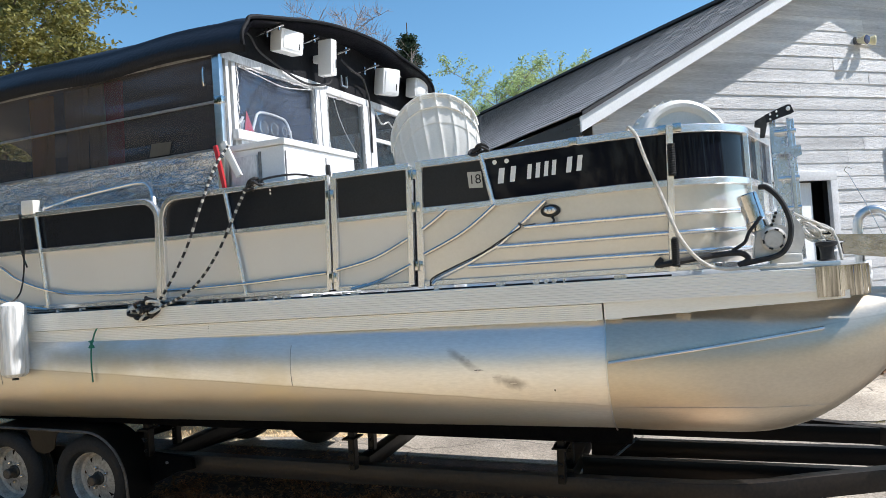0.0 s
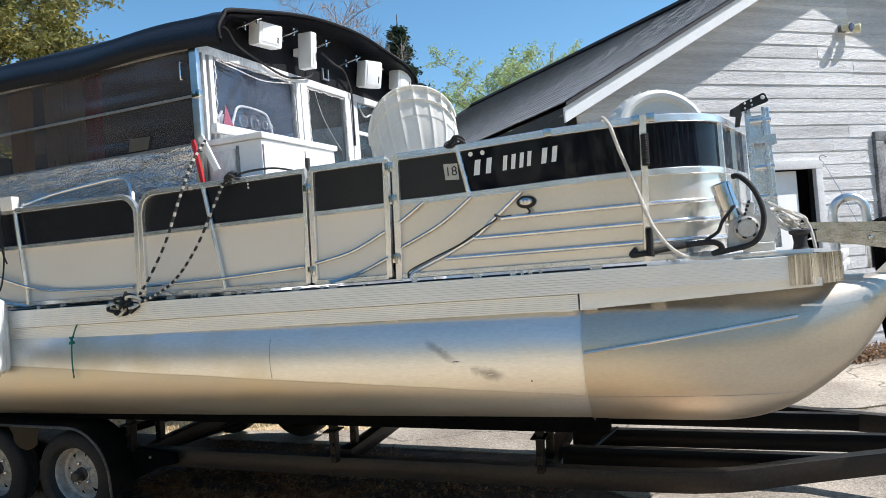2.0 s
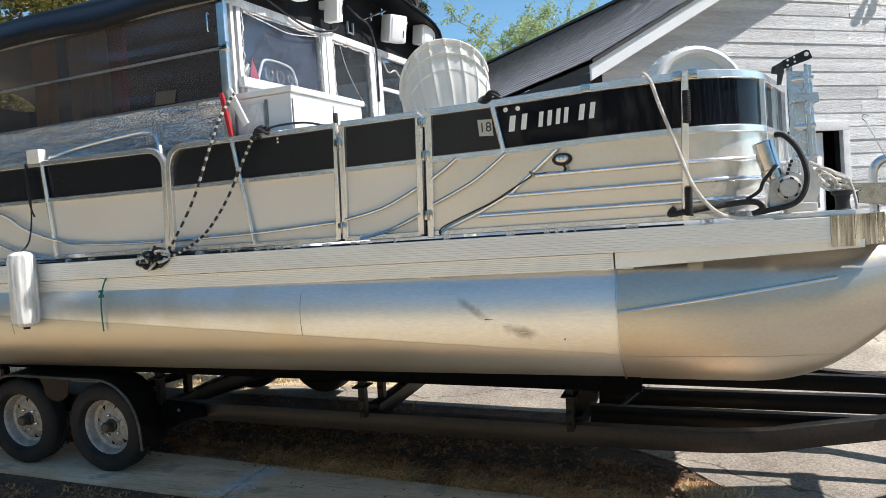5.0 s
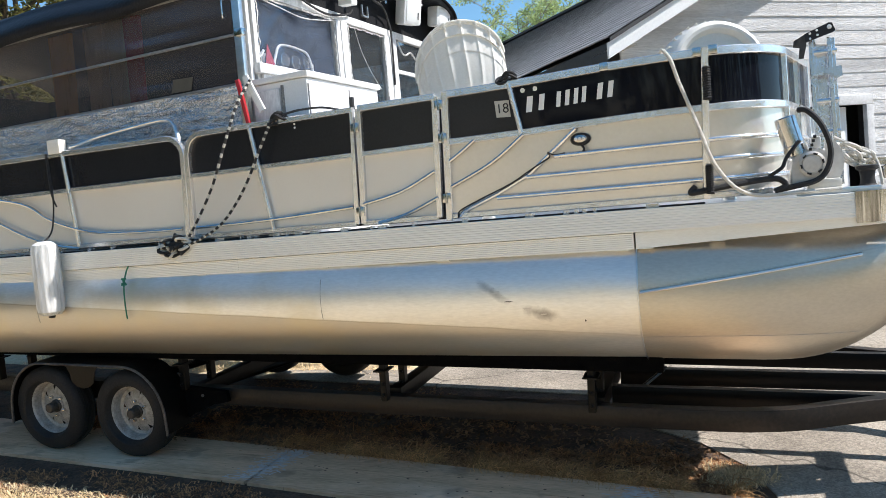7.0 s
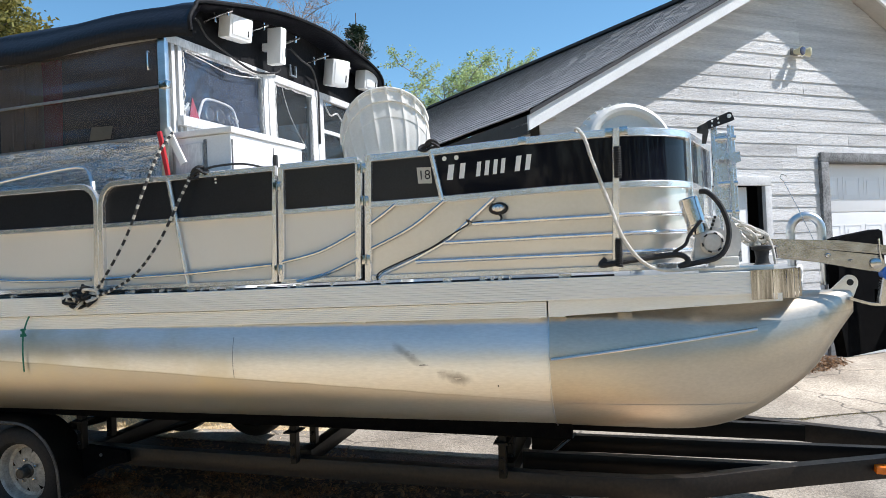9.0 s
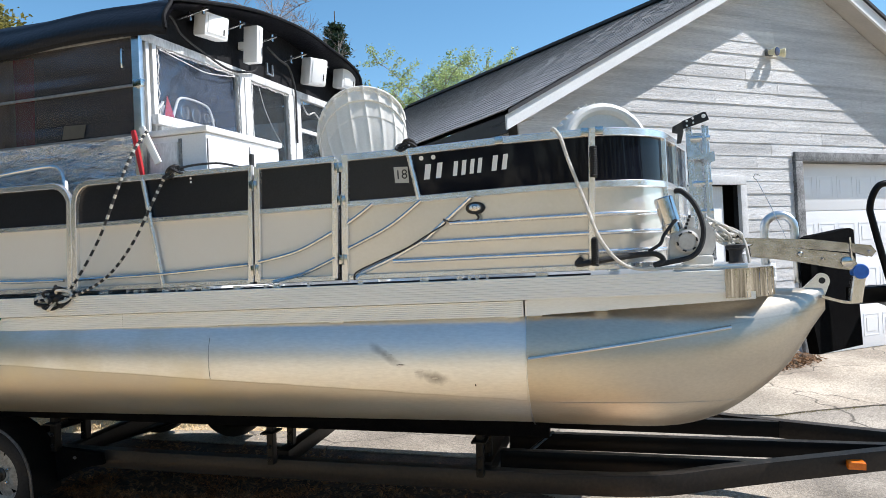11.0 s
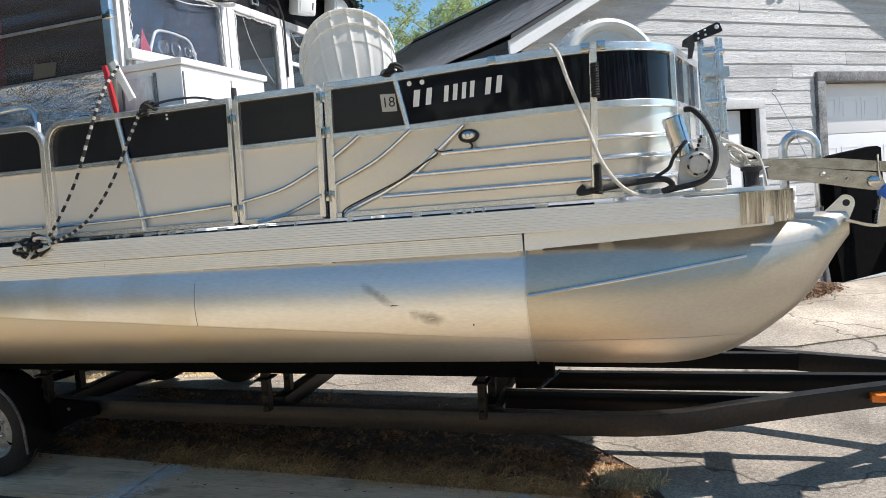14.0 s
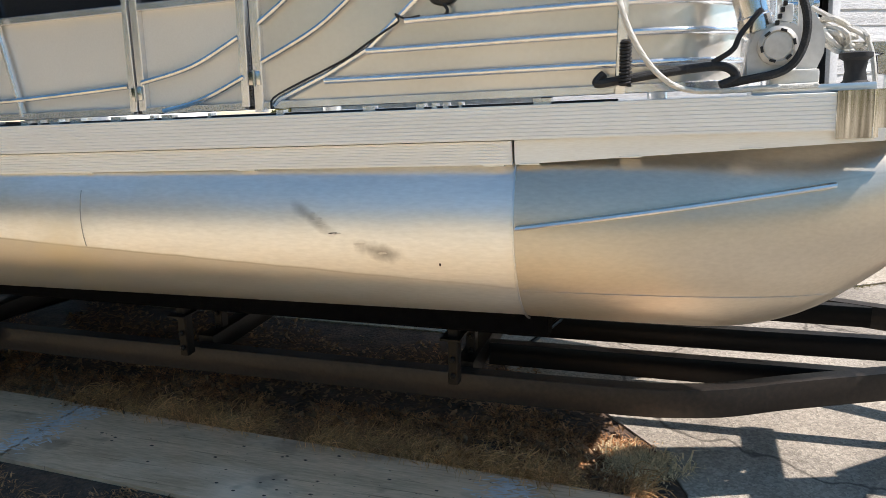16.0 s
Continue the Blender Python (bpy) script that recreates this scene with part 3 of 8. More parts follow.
def finish(bm, angle=0.55):
    bmesh.ops.recalc_face_normals(bm, faces=bm.faces)
    for fc in bm.faces:
        fc.smooth = True
    for e in bm.edges:
        if len(e.link_faces) == 2 and e.calc_face_angle(0) > angle:
            e.smooth = False


def mesh_of(name, bm, mat, angle=0.55, fix=True):
    if fix:
        finish(bm, angle)
    me = bpy.data.meshes.new(name)
    bm.to_mesh(me)
    bm.free()
    me.materials.append(mat)
    return me


def thing(name, m, label, category, group="", kind="", at=(0, 0, 0)):
    """An empty at the base of a thing; its parts are built in the frame m."""
    ob = new(name)
    ob.empty_display_size = 0.1
    ob.matrix_world = m @ Matrix.Translation(at)
    ob["o"] = at
    return tagged(ob, label, category, group, kind)


def part(name, bm, mat, parent, label="", angle=0.55, fix=True):
    ob = new(name, mesh_of(name, bm, mat, angle, fix))
    ob.parent = parent
    if parent.type == "EMPTY":
        ob.matrix_basis = Matrix.Translation([-c for c in parent["o"]])
    return tagged(ob, label)


def single(name, bm, mat, m, label, category, group="", kind="", angle=0.55, fix=True):
    ob = new(name, mesh_of(name, bm, mat, angle, fix))
    ob.matrix_world = m
    return tagged(ob, label, category, group, kind)


def bmn():
    return bmesh.new()


# ---- the ground ----
def ground_height(x, y):
    """The drive slopes down from the garage, and levels out far off on either side."""
    s = (Vector((x, y, 0)) - GROUND.translation).dot(INTO)
    if s > 7.0:
        return 7.0 * math.tan(radians(3.76))
    if s < -9.0:
        return -9.0 * math.tan(radians(3.76))
    return s * math.tan(radians(3.76))


def axis_steps():
    fine = [k * 0.25 for k in range(-40, 57)]
    out = [-400, -150, -70, -40, -25, -17, -13] + fine + [17, 20, 25, 40, 70, 150, 400]
    return out


bm = bmn()
rows = []
for y in axis_steps():
    row = []
    for x in axis_steps():
        z = ground_height(x, y)
        near = abs(x) < 11 and abs(y) < 13
        row.append((x, y, z - 0.012 + (0.012 * noise.noise((x * 1.7, y * 1.7, 0)) if near else 0) - 0.02))
    rows.append(row)
strip(bm, rows)
single("ground", bm, DRY_LAWN, Matrix(), "dry straw-coloured lawn sloping down from the garage", "ground", kind="structure")


def slab(name, outline, z0, z1, mat, label, category):
    bm = bmn()
    prism(bm, outline, Matrix.Translation((0, 0, z0)), z1 - z0)
    return single(name, bm, mat, GROUND, label, category, kind="structure")


# soil, whose dark tone and outline also carry some of the boat's shade
slab("soil_shade_bed", [(-6.0, -0.50), (-1.7, -0.54), (-0.2, -0.47), (0.9, -0.54), (1.45, -0.40), (1.60, 0.1), (1.36, 0.55), (1.12, 0.85), (0.62, 1.2), (0.45, 1.62), (-6.0, 1.70)], -0.05, 0.004, SOIL, "dark bare soil with dead litter under the trailer, drawn out to the shadow's edge", "soil")
slab("driveway", [(1.42, 0.25), (1.30, 0.55), (1.08, 0.82), (0.58, 1.16), (0.40, 1.58), (-2.35, 1.60), (-2.15, 1.84), (-1.08, 1.98), (-0.9, 2.80), (0.3, 2.84), (1.2, 2.90), (2.46, 2.99), (2.72, 3.15), (3.32, 3.45), (5.4, 4.1), (9, 5), (9, -7), (2.2, -7), (1.6, -1.2)], -0.06, 0.012, CONCRETE, "worn pale concrete driveway with cracks and stains", "driveway")
slab("garage_apron", [(1.2, 2.91), (2.455, 3.0), (2.715, 3.16), (3.315, 3.46), (5.4, 4.115), (9, 5.01), (9, 10.3), (0.50, 3.42), (0.0, 3.0), (0.3, 2.85)], -0.06, 0.02, PALE_CONCRETE, "pale concrete apron before the garage door", "apron")
bm = bmn()
prism(bm, [(-1.16, -0.20), (-0.42, -0.235), (0.80, -0.30), (1.62, -0.36), (1.60, -0.12), (1.46, 0.12), (1.32, 0.155), (0.2, 0.205), (-1.16, 0.275)], Matrix.Translation((0, 0, 0.006)), 0.018)
single("plywood_sheet", bm, PLY, GROUND, "weathered plywood sheet lying on dead grass under the wheels", "plywood")
bm = bmn()
prism(bm, [(-4.6, -0.12), (-3.2, -0.14), (-1.18, -0.195), (-1.18, 0.28), (-2.4, 0.33), (-4.6, 0.42)], Matrix.Translation((0, 0, 0.006)), 0.018)
single("plywood_sheet", bm, PLY, GROUND, "weathered plywood sheet under the trailer wheels", "plywood")
# smeared blue paint where the sheets meet
rb = random.Random(17)
for cx, cy0, cy1, n in ((-1.22, -0.17, 0.26, 420), (0.80, -0.26, 0.16, 380)):
    bm = bmn()
    for k in range(n):
        y = rb.uniform(cy0, cy1)
        x = cx + 0.25 * (y - cy0) * (1 if cx < 0 else 0.1) + rb.gauss(0, 0.05)
        w, h = rb.uniform(0.004, 0.030), rb.uniform(0.0015, 0.006)
        a = rb.gauss(0.1, 0.35)
        pts = [(x + w * math.cos(t) * math.cos(a) - h * math.sin(t) * math.sin(a), y + w * math.cos(t) * math.sin(a) + h * math.sin(t) * math.cos(a), 0.0248 + 0.0001 * k / n) for t in [math.pi * q / 4 for q in range(8)]]
        bm.faces.new([bm.verts.new(p) for p in pts])
    single("paint_smear", bm, PAINT_BLUE, GROUND, "pale blue paint smeared across the board joint", "paint", kind="stuff", fix=False)
bm = bmn()
for k in range(60):
    x = rb.uniform(-1.1, 1.4)
    y = rb.uniform(-0.2, 0.15)
    r = rb.uniform(0.002, 0.006)
    bm.faces.new([bm.verts.new((x + r * math.cos(t) * 1.6, y + r * math.sin(t), 0.0246)) for t in [math.pi * q / 3 for q in range(6)]])
single("plywood_knots", bm, SOIL, GROUND, "small dark knots and dirt specks on the board", "dirt", kind="stuff", fix=False)


# ---- the garage ----
garage = thing("garage", GARAGE, "grey-white lap-sided garage with a gabled shingle roof", "garage")
G_LEFT, G_RIGHT, APEX, PITCH = -3.66, 3.10, -0.27, 0.525
OVER = 0.295
RAKE_Z = 4.25


def rake(a):
    """Height of the underside of the roof's edge at a place along the front."""
    return RAKE_Z - PITCH * abs(a - APEX)


def climb(a, y):
    """The old roof is not quite true: its ridge climbs towards the back."""
    return 0.031 * max(0.0, y) * max(0.0, 1 - abs(a - APEX) / 3.9)


def warp(ob):
    for v in ob.data.vertices:
        v.co.z += climb(v.co.x, v.co.y)


LAP = 0.1325
DOORS = ((-0.10, 2.64, 2.145), (-1.82, -1.04, 1.887))


def gable_pieces(z0, z1):
    """Stretches of the front wall between two heights, clear of the two doors."""
    top = z1
    lo = max(G_LEFT, APEX - (RAKE_Z + 0.05 - top) / PITCH)
    hi = min(G_RIGHT, APEX + (RAKE_Z + 0.05 - top) / PITCH)
    spans = [(lo, hi)]
    for a, b, h in DOORS:
        if z0 < h + 0.01:
            cut = []
            for s, e in spans:
                if b + 0.1 <= s or a - 0.12 >= e:
                    cut.append((s, e))
                else:
                    if a - 0.12 - s > 0.02:
                        cut.append((s, a - 0.12))
                    if e - b - 0.1 > 0.02:
                        cut.append((b + 0.1, e))
            spans = cut
    return spans


# wall core toned dark, so door reveals look shaded
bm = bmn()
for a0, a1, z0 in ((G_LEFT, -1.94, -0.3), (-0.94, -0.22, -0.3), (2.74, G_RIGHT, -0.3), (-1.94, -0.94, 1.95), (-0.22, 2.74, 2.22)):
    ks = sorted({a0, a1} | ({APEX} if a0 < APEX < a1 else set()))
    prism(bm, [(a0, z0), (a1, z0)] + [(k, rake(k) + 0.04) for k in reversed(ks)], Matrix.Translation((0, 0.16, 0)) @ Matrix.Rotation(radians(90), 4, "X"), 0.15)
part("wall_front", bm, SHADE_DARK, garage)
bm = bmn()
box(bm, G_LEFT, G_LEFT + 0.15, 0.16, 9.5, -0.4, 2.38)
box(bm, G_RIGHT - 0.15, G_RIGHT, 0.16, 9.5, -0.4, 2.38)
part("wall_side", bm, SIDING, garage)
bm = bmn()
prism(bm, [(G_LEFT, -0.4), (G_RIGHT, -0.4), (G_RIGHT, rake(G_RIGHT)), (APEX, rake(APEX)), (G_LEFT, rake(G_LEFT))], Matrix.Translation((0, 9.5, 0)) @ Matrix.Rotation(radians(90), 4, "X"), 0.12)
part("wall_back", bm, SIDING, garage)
# dark sheet added behind the open door to stand for the room's shade
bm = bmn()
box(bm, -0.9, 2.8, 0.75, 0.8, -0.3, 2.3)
part("doorway_shade_sheet", bm, SHADE_DARK, garage)

# roof: two slopes with the front edge boards and soffits
for side, sgn in (("left", -1), ("right", 1)):
    end = (G_LEFT - 0.285) if sgn < 0 else (G_RIGHT + 0.40)
    bm = bmn()
    z_e = rake(end)
    for up_ in (0.13, 0.165):
        strip(bm, [[(APEX + (end - APEX) * q / 8, y, RAKE_Z + (z_e - RAKE_Z) * q / 8 + up_) for q in range(9)] for y in (-OVER - 0.03, 0.5, 1.5, 2.5, 3.5, 4.5, 5.5, 6.5, 7.5, 8.5, 9.9)])
    for y in (-OVER - 0.03, 9.9):
        strip(bm, [[(APEX + (end - APEX) * q / 8, y, RAKE_Z + (z_e - RAKE_Z) * q / 8 + up_) for q in range(9)] for up_ in (0.13, 0.165)])
    warp(part("roof_" + side, bm, ROOF_DARK, garage, "dark roof deck with a drip edge"))
    bm = bmn()
    prism(bm, [(APEX, RAKE_Z), (end, z_e), (end, z_e + 0.128), (APEX, RAKE_Z + 0.128)], Matrix.Translation((0, -OVER + 0.025, 0)) @ Matrix.Rotation(radians(90), 4, "X"), 0.028)
    part("barge_board", bm, TRIM_WHITE, garage, "white painted barge board with flaking spots")
    bm = bmn()
    prism(bm, [(APEX, RAKE_Z + 0.15), (end, z_e + 0.15), (end, z_e + 0.215), (APEX, RAKE_Z + 0.215)], Matrix.Translation((0, 9.98, 0)) @ Matrix.Rotation(radians(90), 4, "X"), 0.06)
    warp(part("back_drip_edge", bm, ROOF_DARK, garage, "black drip edge along the back of the roof"))
    bm = bmn()
    prism(bm, [(APEX, RAKE_Z + 0.06), (end, z_e + 0.06), (end, z_e + 0.075), (APEX, RAKE_Z + 0.075)], Matrix.Translation((0, 0.0, 0)) @ Matrix.Rotation(radians(90), 4, "X"), OVER - 0.03)
    part("soffit", bm, SOFFIT, garage, "tan soffit board under the overhang")
    bm = bmn()
    box(bm, min(end, end - sgn * 0.02), max(end, end - sgn * 0.02), -OVER + 0.03, 9.9, z_e - 0.02, z_e + 0.126)
    part("eave_fascia", bm, ROOF_DARK, garage)
bm = bmn()
box(bm, G_LEFT - 0.265, G_LEFT, -OVER + 0.03, 9.5, rake(G_LEFT) - 0.04, rake(G_LEFT) - 0.025)
part("soffit", bm, SOFFIT, garage)

# shingle courses on the slope that shows
end = G_LEFT - 0.30
run = math.hypot(APEX - end, RAKE_Z - rake(end))
up = Vector((APEX - end, 0, RAKE_Z - rake(end))).normalized()
nrm = Vector((-up.z, 0, up.x))
foot = Vector((end, -OVER - 0.035, rake(end) + 0.168))
course, tabs = 0.142, []
rnd = random.Random(4)
n_course = int(run / course)
shared = {}


def shingle_mesh(w):
    if w not in shared:
        bm = bmn()
        pts = [(0, 0, 0.009), (w - 0.006, 0, 0.009), (w - 0.006, course * 1.25, 0.002), (0, course * 1.25, 0.002)]
        top = [bm.verts.new(foot * 0 + Vector((0, p[0], 0)) + up * p[1] + nrm * p[2]) for p in pts]
        low = [bm.verts.new(Vector((0, p[0], 0)) + up * p[1] - nrm * 0.001) for p in pts]
        bm.faces.new(top)
        for k in range(4):
            bm.faces.new((low[k], low[(k + 1) % 4], top[(k + 1) % 4], top[k]))
        shared[w] = mesh_of("shingle", bm, SHINGLE)
    return shared[w]


slope_left = [o for o in garage.children if o.name.startswith("roof_left")][0]
joined = bmn()
for c in range(n_course):
    y = -rnd.random() * 0.3
    while y < 10.2:
        w = rnd.choice((0.30, 0.33, 0.36))
        p = foot + up * (c * course) + Vector((0, y, 0)) + nrm * rnd.uniform(0, 0.003)
        p.z += climb(p.x, p.y)
        if y >= 0 and y < 2.9 and c < n_course - 2 and c % 1 == 0 and y + w < 3.2 and len(tabs) < 300:
            ob = new("shingle", shingle_mesh(w))
            ob.parent = slope_left
            ob.location = p
            tabs.append(ob)
        elif y + w > 0:
            y0 = max(y, 0)
            q = p + Vector((0, y0 - y, 0))
            ww = w - (y0 - y) - 0.006
            vs = [joined.verts.new(q + Vector((0, a, 0)) + up * b + nrm * h) for a, b, h in ((0, 0, 0.009), (ww, 0, 0.009), (ww, course * 1.25, 0.002), (0, course * 1.25, 0.002), (0, 0, -0.001), (ww, 0, -0.001))]
            joined.faces.new(vs[:4])
            joined.faces.new((vs[4], vs[5], vs[1], vs[0]))
        y += w
tagged(part("shingles", joined, SHINGLE, slope_left), kind="stuff")
# dark cap along the ridge
bm = bmn()
bar(bm, [(APEX, y, RAKE_Z + 0.178 + climb(APEX, y)) for y in (-OVER, 2, 4, 6, 8, 9.98)], 0.16, 0.05)
part("ridge_cap", bm, ROOF_DARK, garage, "black ridge cap")

# lap siding, board by board
z = -0.05 - LAP
k = 0
while z < RAKE_Z - 0.1:
    for s, e in gable_pieces(z, z + LAP):
        joints = [s]
        x = s + rnd.uniform(0.8, 2.4)
        while x < e - 0.5:
            joints.append(x)
            x += rnd.uniform(1.6, 2.6)
        joints.append(e)
        for a, b in zip(joints, joints[1:]):
            bm = bmn()
            lo, hi = z - 0.006, z + LAP
            drop = (hi - lo) / PITCH
            a_lo = max(G_LEFT, a - drop) if a == s and a < APEX and z + LAP > rake(G_LEFT) and (z > 2.0 or a < -3) else a + 0.0015
            b_lo = min(G_RIGHT, b + drop) if b == e and b > APEX and z + LAP > rake(G_RIGHT) else b - 0.0015
            out = 0.0125 + rnd.uniform(-0.002, 0.003)
            pts = [(a_lo, -out, lo), (b_lo, -out, lo), (b - 0.0015, -0.005, hi), (a + 0.0015, -0.005, hi)]
            back = [(p[0], 0.008, p[2]) for p in pts]
            f1 = [bm.verts.new(p) for p in pts]
            f2 = [bm.verts.new(p) for p in back]
            bm.faces.new(f1)
            for q in range(4):
                bm.faces.new((f2[q], f2[(q + 1) % 4], f1[(q + 1) % 4], f1[q]))
            part("siding_board", bm, SIDING, garage)
    z += LAP
    k += 1

# overhead door
door = bmn()
box(door, -0.10, 2.64, 0.13, 0.16, 0.0, 2.145)
gdoor = part("overhead_door", door, DOOR_WHITE, garage, "white panelled overhead garage door, closed")
for r in range(4):
    zb = 0.01 + r * 0.533
    bm = bmn()
    box(bm, -0.095, 2.635, 0.112, 0.132, zb + 0.004, zb + 0.529, 0.004)
    sec = part("door_section", bm, DOOR_WHITE, gdoor)
    for c in range(8):
        x0 = -0.045 + c * 0.337
        bm = bmn()
        m = Matrix.Translation((0, 0.1115, 0)) @ Matrix.Rotation(radians(90), 4, "X")
        for x, y, w, h in ((x0, zb + 0.14, 0.27, 0.012), (x0, zb + 0.382, 0.27, 0.012), (x0, zb + 0.152, 0.012, 0.23), (x0 + 0.258, zb + 0.152, 0.012, 0.23)):
            prism(bm, [(x, y), (x + w, y), (x + w, y + h), (x, y + h)], m, 0.003)
        prism(bm, [(x0 + 0.05, zb + 0.19), (x0 + 0.22, zb + 0.19), (x0 + 0.22, zb + 0.345), (x0 + 0.05, zb + 0.345)], m, 0.004)
        part("raised_panel", bm, DOOR_WHITE, gdoor)
bm = bmn()
box(bm, -0.215, -0.10, -0.045, 0.15, -0.05, 2.145, 0.004)
part("door_jamb", bm, TRIM_GREY, garage, "weathered grey door trim with worn paint")
bm = bmn()
box(bm, 2.64, 2.75, -0.045, 0.15, -0.05, 2.145, 0.004)
part("door_jamb", bm, TRIM_GREY, garage)
bm = bmn()
box(bm, -0.215, 2.75, -0.047, 0.15, 2.147, 2.243, 0.004)
part("door_head", bm, TRIM_GREY, garage, "weathered grey door head trim")
# walk-in door, standing open on a dark room
for x0, x1, z0, z1 in ((-1.04, -0.955, -0.05, 1.887), (-1.92, -1.83, -0.05, 1.887), (-1.92, -0.955, 1.889, 1.975)):
    bm = bmn()
    box(bm, x0, x1, -0.042, 0.006, z0, z1, 0.004)
    part("entry_trim", bm, TRIM_PALE, garage)
bm = bmn()
box(bm, -1.83, -1.20, 0.05, 0.09, 0.0, 1.88, 0.004)
part("entry_door", bm, TRIM_WHITE, garage, "pale entry door, half open")
# twin floodlight under the gable
flood = thing("floodlight", GARAGE, "twin floodlight with yellowed lamps on the gable", "floodlight", at=(-0.52, 0, 3.29))
bm = bmn()
box(bm, -0.56, -0.47, -0.05, -0.012, 3.26, 3.33, 0.006)
part("base_box", bm, TRIM_GREY, flood)
for x, dx, mt in ((-0.50, 0.02, LAMP_BLUE), (-0.41, 0.14, YELLOW)):
    bm = bmn()
    m = Matrix.Translation((x - 0.03, -0.045, 3.29)) @ Vector((dx, -0.16, -0.02)).to_track_quat("Z", "Y").to_matrix().to_4x4()
    lathe(bm, [(0.016, -0.04), (0.026, 0.0), (0.030, 0.03), (0.050, 0.085), (0.050, 0.094)], 18, m)
    lamp = part("lamp", bm, YELLOW, flood)
    bm = bmn()
    lathe(bm, [(0.046, 0.0942), (0.040, 0.102), (0.016, 0.107)], 18, m)
    part("lens", bm, mt, lamp)


# ---- the pontoon boat (z = 0 at the deck's edge) ----
boat = thing("pontoon_boat", DECK, "aluminium pontoon boat with black and cream fence panels", "boat", at=(0, 0, -0.7))
STERN = -5.3
BEAM = 1.90
LEAN = -0.052
AX_Y, AX_R = 0.19, 0.32


def axis_z(x):
    return -0.356 - 0.0176 * x


def step(a, b, x):
    t = min(1, max(0, (x - a) / (b - a)))
    return t * t * (3 - 2 * t)


CHIN = ((0.86, -0.692), (1.24, -0.706), (1.45, -0.712), (1.60, -0.690), (1.72, -0.642), (1.80, -0.592), (1.89, -0.519), (1.96, -0.468), (2.014, -0.421), (2.06, -0.345), (2.09, -0.274), (2.13, -0.189), (2.16, -0.13))


def chin(x):
    """Lowest line of the nose, faired."""
    return sum(chin_line(x + k * 0.03) for k in range(-3, 4)) / 7


def chin_line(x):
    for (a, za), (b, zb) in zip(CHIN, CHIN[1:]):
        if x <= b:
            return za + (zb - za) * (x - a) / (b - a)
    return CHIN[-1][1]


def pontoon(y0):
    bm = bmn()
    seg = 48
    rows = []
    for x in (STERN + 0.1, -4.1, -3.0, -1.9, -0.7, 0.3, 0.862):
        zc = axis_z(x)
        rows.append([(x, y0 + AX_R * math.sin(2 * math.pi * k / seg), zc + AX_R * math.cos(2 * math.pi * k / seg)) for k in range(seg + 1)])
    strip(bm, rows)
    bm.faces.new([bm.verts.new(p) for p in rows[0][:-1]])
    bmesh.ops.remove_doubles(bm, verts=bm.verts, dist=0.0005)
    tub = part("pontoon", bm, PONTOON, boat, "dull aluminium pontoon tube with scuffs")
    # nose: round at the weld, closing to an upright stem
    bm = bmn()
    rows = []
    X0, X1 = 0.862, 2.145
    for i in range(25):
        r = i / 24
        x = X0 + (X1 - X0) * r
        zc0 = axis_z(X0)
        w = (AX_R + 0.004) * max(0.0, 1 - r ** 2.1) ** 0.85 + 0.006
        top = zc0 + AX_R - 0.05 * step(0.3, 0.9, r)
        low = chin(x)
        mid, hh = (top + low) / 2, (top - low) / 2
        row = []
        sq = 1.0 + 0.22 * r
        for k in range(seg + 1):
            a = 2 * math.pi * k / seg
            s, c = math.sin(a), math.cos(a)
            row.append((x, y0 + w * math.copysign(abs(s) ** (1.0 + 0.3 * r), s), mid + hh * math.copysign(abs(c) ** (1 / sq), c)))
        rows.append(row)
    strip(bm, rows)
    bm.faces.new([bm.verts.new(p) for p in rows[-1][:-1]])
    bmesh.ops.remove_doubles(bm, verts=bm.verts, dist=0.0005)
    part("nose_cone", bm, NOSE, tub, "pressed aluminium nose cone")
    # weld rings
    for x, rr, a0, a1, r, mt in ((0.862, 0.329, 0.0, 2 * math.pi, 0.0035, ALU), (-0.672, 0.3203, -1.83, -1.20, 0.0016, RIM), (-2.55, 0.3203, -1.83, -1.25, 0.0016, RIM)):
        bm = bmn()
        zc = axis_z(x)
        tube(bm, [(x, y0 + rr * math.sin(a0 + (a1 - a0) * k / 48), zc + rr * math.cos(a0 + (a1 - a0) * k / 48)) for k in range(49)], r, 6)
        part("weld", bm, mt, tub)
    return tub


near_tub = pontoon(AX_Y)
pontoon(BEAM - 0.34)


def nose_side(x, z):
    """How far the near side of the nose stands out at a place."""
    r = (x - 0.862) / 1.283
    w = (AX_R + 0.004) * max(0.0, 1 - r ** 2.1) ** 0.85 + 0.006
    zc0 = axis_z(0.862)
    top, low = zc0 + AX_R - 0.05 * step(0.3, 0.9, r), chin(x)
    c = min(1, abs(z - (top + low) / 2) / ((top - low) / 2)) ** (1.0 + 0.22 * r)
    return AX_Y - w * math.sqrt(1 - c * c) ** (1.0 + 0.3 * r)


# lifting strake along the near nose
bm = bmn()
rows = []
for k in range(13):
    t = k / 12
    x = 0.872 + 0.855 * t
    z = -0.352 + 0.102 * t
    r = (x - 0.862) / 1.283
    y = nose_side(x, z)
    rows.append([(x, y + 0.012, z + 0.010), (x, y - 0.022, z + 0.008), (x, y - 0.024, z + 0.002), (x, y - 0.020, z - 0.003), (x, y + 0.012, z - 0.006)])
strip(bm, rows)
part("strake", bm, ALU, near_tub, "thin welded lifting strake")
# lifting eye at the stem
bm = bmn()
